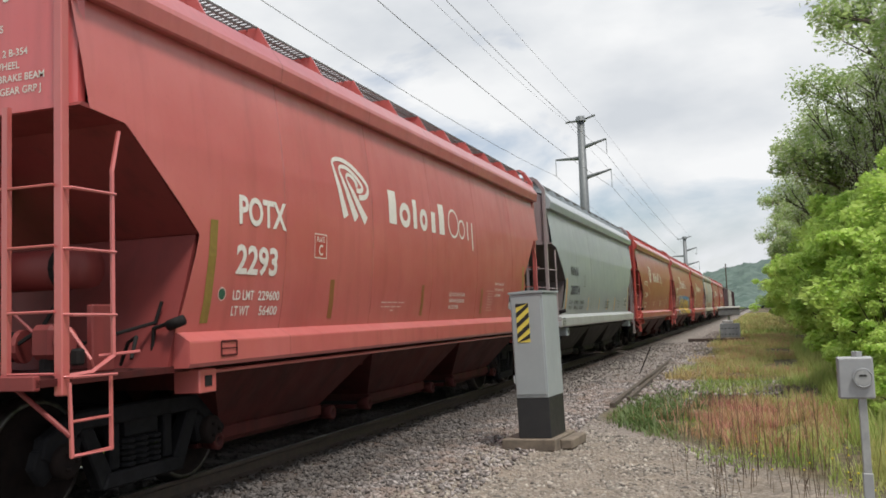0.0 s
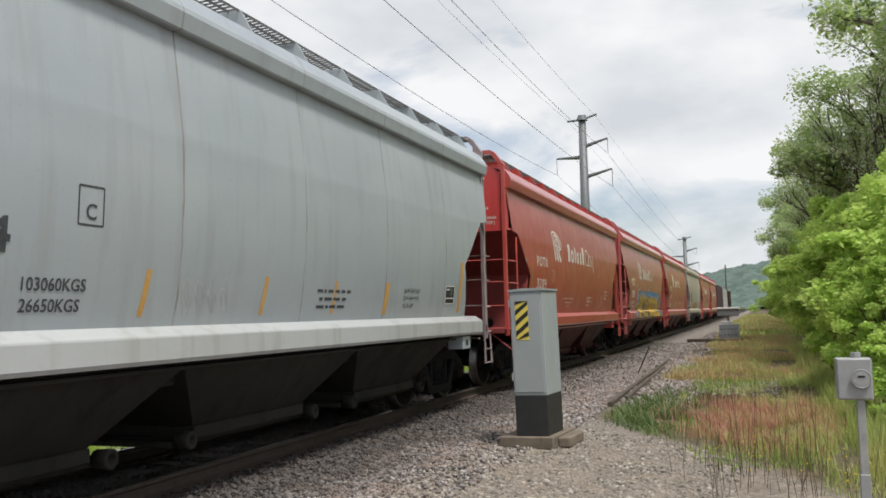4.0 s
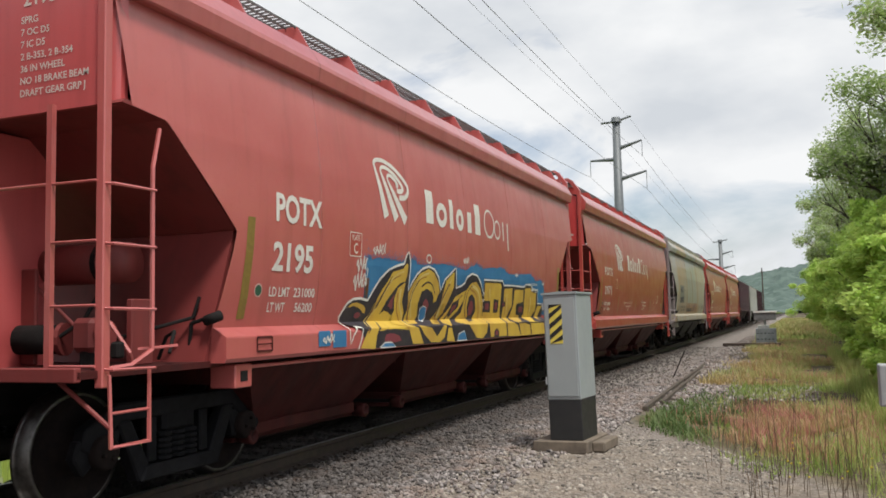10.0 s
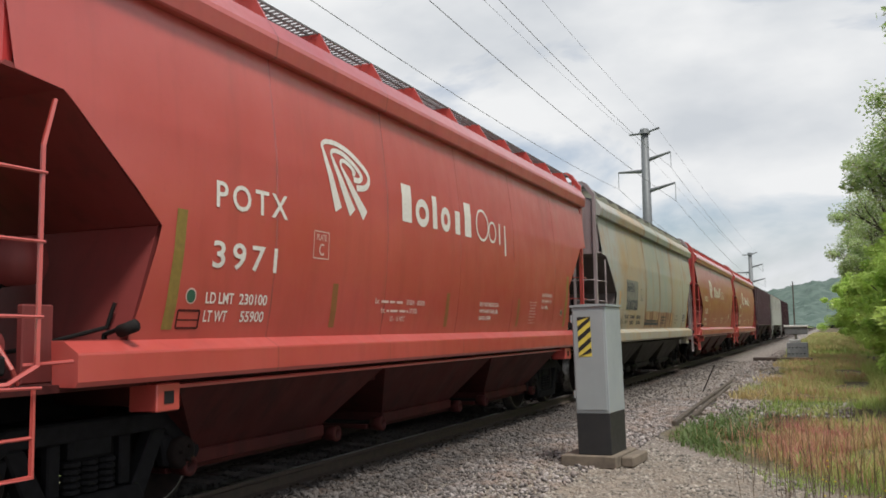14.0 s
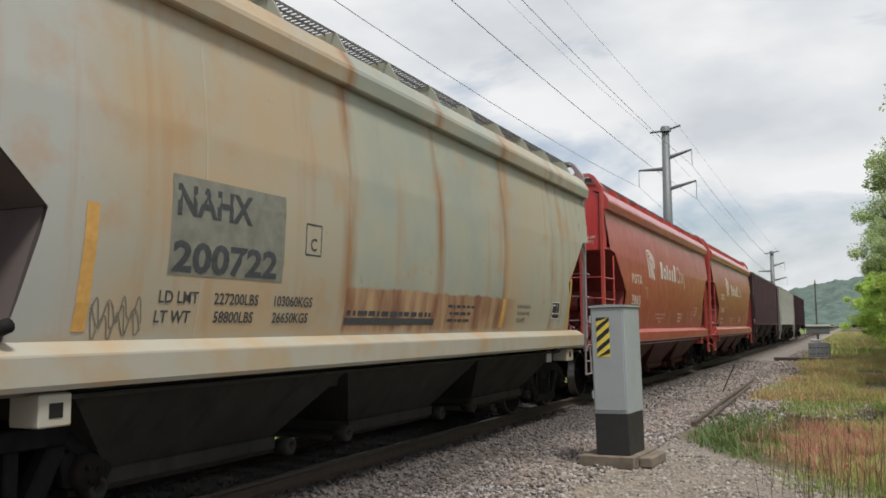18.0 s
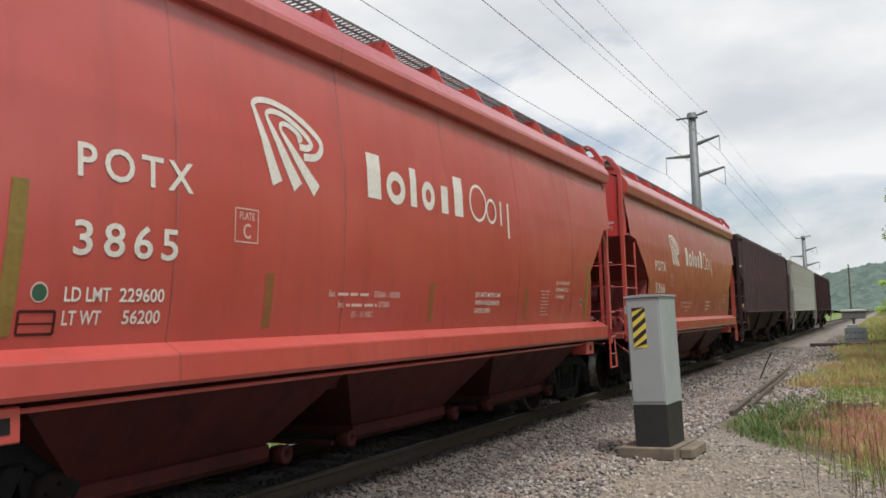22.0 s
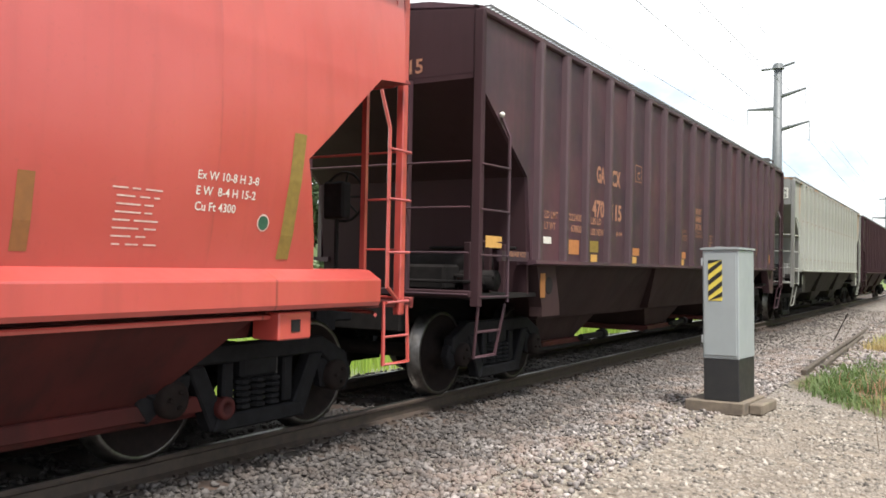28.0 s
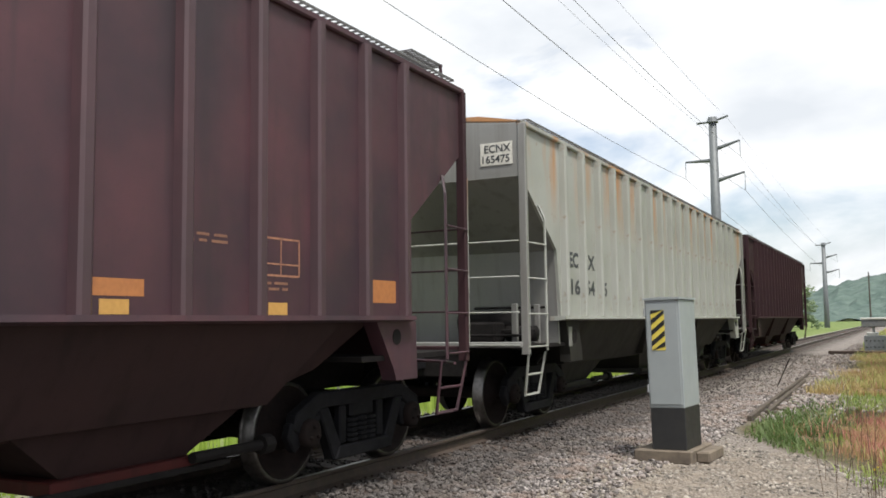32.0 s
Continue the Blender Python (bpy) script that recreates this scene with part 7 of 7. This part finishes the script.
def tree_template(seed, high, leaves, blossom, leaf_mat, size, lean=(0, 0), stem=0.36):
    rng = np.random.default_rng(seed)
    r2 = random.Random(seed)
    ob = thing("tree", "tall tree with dark limbs, airy leaves and pale blossom" if blossom else "leafy green tree with a broad crown", "tree", "trees")
    wood = bmesh.new()
    tips = []

    def grow(p, d, ln, r, depth):
        q = p + d * ln
        tapered(wood, p, q, r, r * 0.72, 7 if depth < 2 else 5)
        if depth >= 4:
            tips.append(q)
            return
        if depth >= 2:
            tips.append(p.lerp(q, 0.6))
        for _ in range(3 if depth else 4):
            nd = (d + Vector((r2.uniform(-1, 1), r2.uniform(-1, 1), r2.uniform(-0.15, 0.65))) * (0.75 if depth else 0.5)).normalized()
            grow(p.lerp(q, r2.uniform(0.65, 1.0)), nd, ln * r2.uniform(0.60, 0.80), r * 0.58, depth + 1)

    d0 = Vector((lean[0], lean[1], 1)).normalized()
    grow(Vector((0, 0, -0.3)), d0, high * stem, high * 0.016, 0)
    part("trunk", wood, BARK, ob, "dark forking trunk")
    centres = np.array([t[:] for t in tips])
    if stem < 0.3:
        ang, hz = rng.uniform(0, 6.283, 90), rng.uniform(0.05, 0.75, 90)
        out = high * (0.34 - 0.22 * hz) * rng.uniform(0.4, 1.1, 90)
        centres = np.concatenate([centres[::3], np.stack([np.cos(ang) * out, np.sin(ang) * out, hz * high], -1)])
    radii = rng.uniform(0.45, 1.25, len(centres)) * high / 14
    vs, fs = leaf_cloud(centres, radii, leaves, size, rng)
    o = raw_mesh("crown", vs, fs, leaf_mat)
    o.parent = ob
    tagged(o, kind="stuff")
    if blossom:
        vs, fs = leaf_cloud(centres, radii * 0.9, blossom, size * 0.8, rng)
        o = raw_mesh("blossom", vs, fs, BLOSSOM)
        o.parent = ob
        tagged(o, kind="stuff")
    return ob


def plant():
    rng = random.Random(17)
    bushes = [bush_template(s, h, w, 26000) for s, h, w in ((1, 4.3, 2.0), (2, 5.4, 2.3), (3, 4.8, 2.1))]
    rows = [(2.15, 16.0, 1, 0.42), (1.95, 13.0, 0, 0.34), (2.45, 19.4, 2, 0.52), (2.2, 24.5, 0, 0.5), (2.9, 17.5, 0, 0.9), (4.6, 15.0, 1, 0.95), (3.3, 22.5, 1, 0.95), (2.5, 27.5, 2, 1.0), (3.2, 33.0, 0, 1.2), (2.7, 39.0, 1, 1.05), (3.3, 45.5, 2, 1.25), (2.9, 53.0, 0, 1.35),
            (3.4, 61.0, 1, 1.2), (3.2, 71.0, 2, 1.4), (3.3, 83.0, 0, 1.6), (3.6, 97.0, 1, 1.5), (4.0, 115.0, 2, 1.8), (6.2, 20.0, 2, 1.2), (6.8, 27.0, 1, 1.25), (6.5, 36.0, 0, 1.5), (7.5, 15.5, 0, 1.2), (4.2, 140.0, 1, 1.9)]
    for x, y, v, s in rows:
        m = pose(x + (0.5 if y > 22 else 0.0), y, GROUND - 0.1, 0, 0, rng.uniform(0, 360))
        ob = copy_thing(bushes[v], m)
        ob.matrix_basis = m @ Matrix.Diagonal((s, s, s, 1))
    trees = [tree_template(41, 15.0, 20000, 9000, LEAF_TREE, 0.11, (-0.10, 0)), tree_template(42, 16.5, 20000, 9000, LEAF_TREE, 0.11, (-0.05, 0.05))]
    spots = [(6.6, 43, 0, 0.90), (8.0, 34, 1, 0.95), (9.0, 27, 0, 1.0), (4.6, 47, 1, 0.52), (11.0, 24, 1, 1.0), (6.2, 62, 0, 0.85), (6.4, 76, 1, 0.8), (6.0, 95, 0, 0.8), (11.5, 38, 0, 1.1), (3.9, 54, 0, 0.55)]
    for x, y, v, s in spots:
        m = pose(x, y, GROUND - 0.1, 0, 0, rng.uniform(-40, 40))
        ob = copy_thing(trees[v], m)
        ob.matrix_basis = m @ Matrix.Diagonal((s, s, s, 1))
    slim = [tree_template(44 + j, 9.0, 2600, 2200, LEAF_TREE, 0.075, (0.06 - 0.10 * j, 0), 0.42) for j in range(2)]
    for x, y, v, s in ((2.9, 47, 0, 0.95), (3.7, 45, 1, 1.15), (4.6, 42, 0, 1.3), (5.2, 36, 1, 1.25)):
        m = pose(x, y, GROUND - 0.1, 0, 0, rng.uniform(0, 360))
        ob = copy_thing(slim[v], m)
        ob.matrix_basis = m @ Matrix.Diagonal((s * 0.62, s * 0.62, s, 1))
    trees += slim
    far = tree_template(43, 15.0, 9000, 0, LEAF_FAR, 0.34, (0, 0), 0.20)
    row = [(-150 - 40 * rng.random(), -20 + 8 * k, 0.90 + 0.35 * rng.random()) for k in range(52)]
    row += [(-24, 168, 1.0), (-20, 182, 0.9), (-27, 150, 0.9), (-36.5, 31.5, 0.95), (-37, 36.5, 0.95), (-33, 37.5, 0.85), (-31, 40, 0.85), (-35.5, 30.2, 0.36), (-34.5, 33, 0.42), (-33, 36, 0.42), (-96, 62, 0.55), (-93, 66, 0.6), (-97, 70, 0.55), (-92, 58, 0.5), (-99, 74, 0.62), (-94, 54, 0.5), (-60, 40.5, 0.16), (-58, 37.5, 0.15), (-59, 35.0, 0.17), (12, 300, 1.4), (9, 220, 1.3), (8, 180, 1.2)]
    row += [(-70 + 5.5 * k + 4 * rng.random(), 215 + 26 * rng.random() + 3 * k, 0.6 + 0.3 * rng.random()) for k in range(7)]
    for x, y, s in row:
        m = pose(x, y, -0.8, 0, 0, rng.uniform(0, 360))
        ob = copy_thing(far, m)
        ob.matrix_basis = m @ Matrix.Diagonal((s * 1.15, s * 1.15, s, 1))
    for t in (*bushes, *trees, far):
        for o in (*t.children, t):
            bpy.data.objects.remove(o)


plant()


def blades(name, n, where, high, width, material, label, seed, lean=0.35, category="grass"):
    """Grass: each blade a bent strip of three triangles."""
    rng = np.random.default_rng(seed)
    spots = where(rng, n)
    n = len(spots)
    z = np.array([ground_height(x, y) for x, y in spots])
    h = rng.uniform(high[0], high[1], n)
    a = rng.uniform(0, 6.283, n)
    d = np.stack([np.cos(a), np.sin(a), np.zeros(n)], -1)
    side = np.stack([-np.sin(a), np.cos(a), np.zeros(n)], -1) * (width * rng.uniform(0.6, 1.4, n))[:, None]
    root = np.column_stack([spots, z - 0.01])
    bend = (lean * rng.random(n) * h)[:, None]
    mid = root + d * bend * 0.3 + np.stack([0 * h, 0 * h, h * 0.6], -1)
    tip = root + d * bend + np.stack([0 * h, 0 * h, h], -1)
    vs = np.stack([root - side, root + side, mid - side * 0.8, mid + side * 0.8, tip], 1).reshape(-1, 3)
    f = np.array([[0, 1, 3], [0, 3, 2], [2, 3, 4]])
    fs = (f[None] + (np.arange(n) * 5)[:, None, None]).reshape(-1, 3)
    tagged(raw_mesh(name, vs, fs, material), label, category, "", "stuff")


def verge(x0, x1, y0, y1, power=1.0, patchy=0.0):
    def where(rng, n):
        p = np.stack([rng.uniform(x0, x1, n), y0 + (y1 - y0) * rng.random(n) ** power], -1)
        ok = (p[:, 1] + 1.55 * p[:, 0] > 8.8 + 0.25 * np.sin(p[:, 0] * 4) + 0.5 * rng.random(n)) & (p[:, 0] > -2.3 - 0.02 * (p[:, 1] - 14))
        if patchy:
            ok &= np.array([noise.noise((x * 0.8, y * 0.5, 2.0)) > patchy - 0.4 for x, y in p])
        return p[ok]
    return where


def clump(cx, cy, sx, sy, low=9.9):
    """A patch with a ragged edge, kept off the gravel."""
    def where(rng, n):
        p = np.stack([rng.normal(cx, sx, n), rng.normal(cy, sy, n)], -1)
        ok = (p[:, 1] + 1.55 * p[:, 0] > low + 0.7 * rng.random(n)) & (p[:, 0] > -2.15)
        ok &= np.array([noise.noise((x * 1.6, y * 0.9, 7.0)) > -0.25 for x, y in p])
        return p[ok]
    return where


blades("verge_grass", 36000, verge(-1.1, 4.5, 6.5, 22, 1.0, 0.30), (0.02, 0.12), 0.005, GRASS, "mixed green grass on the verge", 31, 1.2)
blades("seed_grass", 9500, clump(0.05, 13.0, 0.62, 1.3, 9.7), (0.05, 0.24), 0.005, RED_GRASS, "reddish seeding grass and dock", 32, 0.9)
blades("green_patch", 12000, clump(0.9, 11.8, 0.75, 2.4), (0.04, 0.22), 0.005, GRASS, "green grass in front of the dock", 39, 0.9)
blades("dry_grass", 28000, verge(-2.0, 1.8, 20, 75, 1.4, 0.2), (0.06, 0.26), 0.007, DRY_GRASS, "dry tan grass along the track", 33, 0.9)
blades("rusty_grass", 7000, verge(-1.5, 1.4, 20, 50, 1.2, 0.45), (0.06, 0.28), 0.007, RED_GRASS, "reddish grass further along the track", 40, 0.9)
blades("far_verge_grass", 16000, verge(-2.2, 4.5, 55, 170, 1.3), (0.15, 0.5), 0.03, DRY_GRASS, "tan grass far along the track", 41, 0.9)
blades("far_green_grass", 9000, verge(-2.2, 4.5, 50, 170, 1.3, 0.3), (0.15, 0.45), 0.03, GRASS, "green grass far along the track", 42, 0.9)
blades("olive_grass", 20000, verge(-1.3, 2.4, 15, 60, 1.4, 0.25), (0.04, 0.20), 0.007, GRASS, "olive grass among the dry blades", 37, 0.9)
blades("tall_grass", 16000, verge(1.0, 3.8, 9, 34, 1.2), (0.15, 0.5), 0.006, GRASS, "taller green grass below the bushes", 34, 0.6)
blades("weeds", 5000, clump(-1.55, 13.5, 0.38, 2.0, 9.2), (0.02, 0.16), 0.010, WEED, "low green weeds by the timber", 35, 1.4)
blades("litter", 18000, clump(-1.0, 17.3, 0.65, 2.8, 11.5), (0.01, 0.05), 0.010, STALK, "dead brown plant litter by the timber", 38, 3.0, "litter")
blades("meadow_grass", 30000, lambda rng, n: np.stack([-10.2 - 26 * rng.random(n) ** 1.6, rng.uniform(0, 70, n)], -1), (0.25, 0.8), 0.02, MEADOW, "bright tall meadow grass beyond the track", 36)


def stalks():
    rng = random.Random(8)
    bm, fl = bmesh.new(), bmesh.new()
    for k in range(90):
        x, y = rng.gauss(-0.15, 0.42), rng.uniform(6.4, 10.4)
        if y + 1.55 * x < 7.2:
            continue
        h = rng.uniform(0.35, 1.0)
        top = Vector((x + rng.uniform(-0.1, 0.1), y + rng.uniform(-0.1, 0.1), GROUND - 0.05 + h))
        tapered(bm, (x, y, GROUND - 0.1), top, 0.0042, 0.0018, 4)
        for q in range(rng.randint(1, 4)):
            s = rng.uniform(0.4, 0.95)
            p = Vector((x, y, GROUND - 0.1)).lerp(top, s)
            tapered(bm, p, p + Vector((rng.uniform(-0.06, 0.06), rng.uniform(-0.06, 0.06), rng.uniform(0.05, 0.16))), 0.0022, 0.001, 4)
    for k in range(34):
        x, y = rng.uniform(-0.6, 1.2), rng.uniform(6.8, 10.0)
        if y + 1.55 * x > 8.0:
            z = GROUND + rng.uniform(0.08, 0.32)
            tapered(bm, (x, y, GROUND - 0.1), (x, y, z), 0.003, 0.002, 4)
            bmesh.ops.create_icosphere(fl, subdivisions=1, radius=0.013, matrix=Matrix.Translation((x, y, z)) @ Matrix.Diagonal((1, 1, 0.6, 1)))
    tagged(part("dead_stalks", bm, STALK, None), "dead brown weed stalks at the gravel's edge", "weeds", "", "stuff")
    tagged(part("yellow_flowers", fl, FLOWER, None), "small yellow flowers on thin stems", "flowers", "", "stuff")


stalks()


def make_hill():
    xs, ys = np.arange(-700, 700, 5.0), np.arange(560, 900, 6.0)
    vs = []
    for y in ys:
        for x in xs:
            ridge = math.exp(-((y - 800) / 130) ** 2)
            rise = 9 + 30 / (1 + math.exp(-(x + 52) / 26)) - 7 / (1 + math.exp(-(x - 260) / 60))
            z = ridge * (rise + 9 * noise.noise((x * 0.008, y * 0.008, 1))) + 6.0 * abs(noise.noise((x * 0.06, y * 0.06, 5))) + 5.0 * abs(noise.noise((x * 0.15, y * 0.15, 9)))
            vs.append((x, y, z - 3))
    n = len(xs)
    fs = [(j * n + i, j * n + i + 1, (j + 1) * n + i + 1, (j + 1) * n + i) for j in range(len(ys) - 1) for i in range(n - 1)]
    me = bpy.data.meshes.new("hill")
    me.from_pydata(vs, [], fs)
    tagged(hang("hill", me, HILL, None), "low wooded hill on the horizon", "hill", "", "structure")


make_hill()


# ---------------------------------------------------------------- what moves
def motions():
    """The train rolls towards the camera; every wheelset turns with it."""
    steps = [0.1 * i for i in range(321)]
    turned = [math.degrees(gone(t) / 0.457) for t in steps]
    for k, car in TRAIN:
        walk(car, [(0.5 * i, pose(TRACK_X, CENTRES[k] - gone(0.5 * i), 0)) for i in range(65)])
        for tr in car.children:
            if tr.name.split(".")[0] != "truck":
                continue
            for w in tr.children:
                if w.name.split(".")[0] == "wheelset":
                    y = w.location.y
                    walk(w, [(t, pose(0, y, 0.457, a + 31 * k)) for t, a in zip(steps, turned)])


motions()
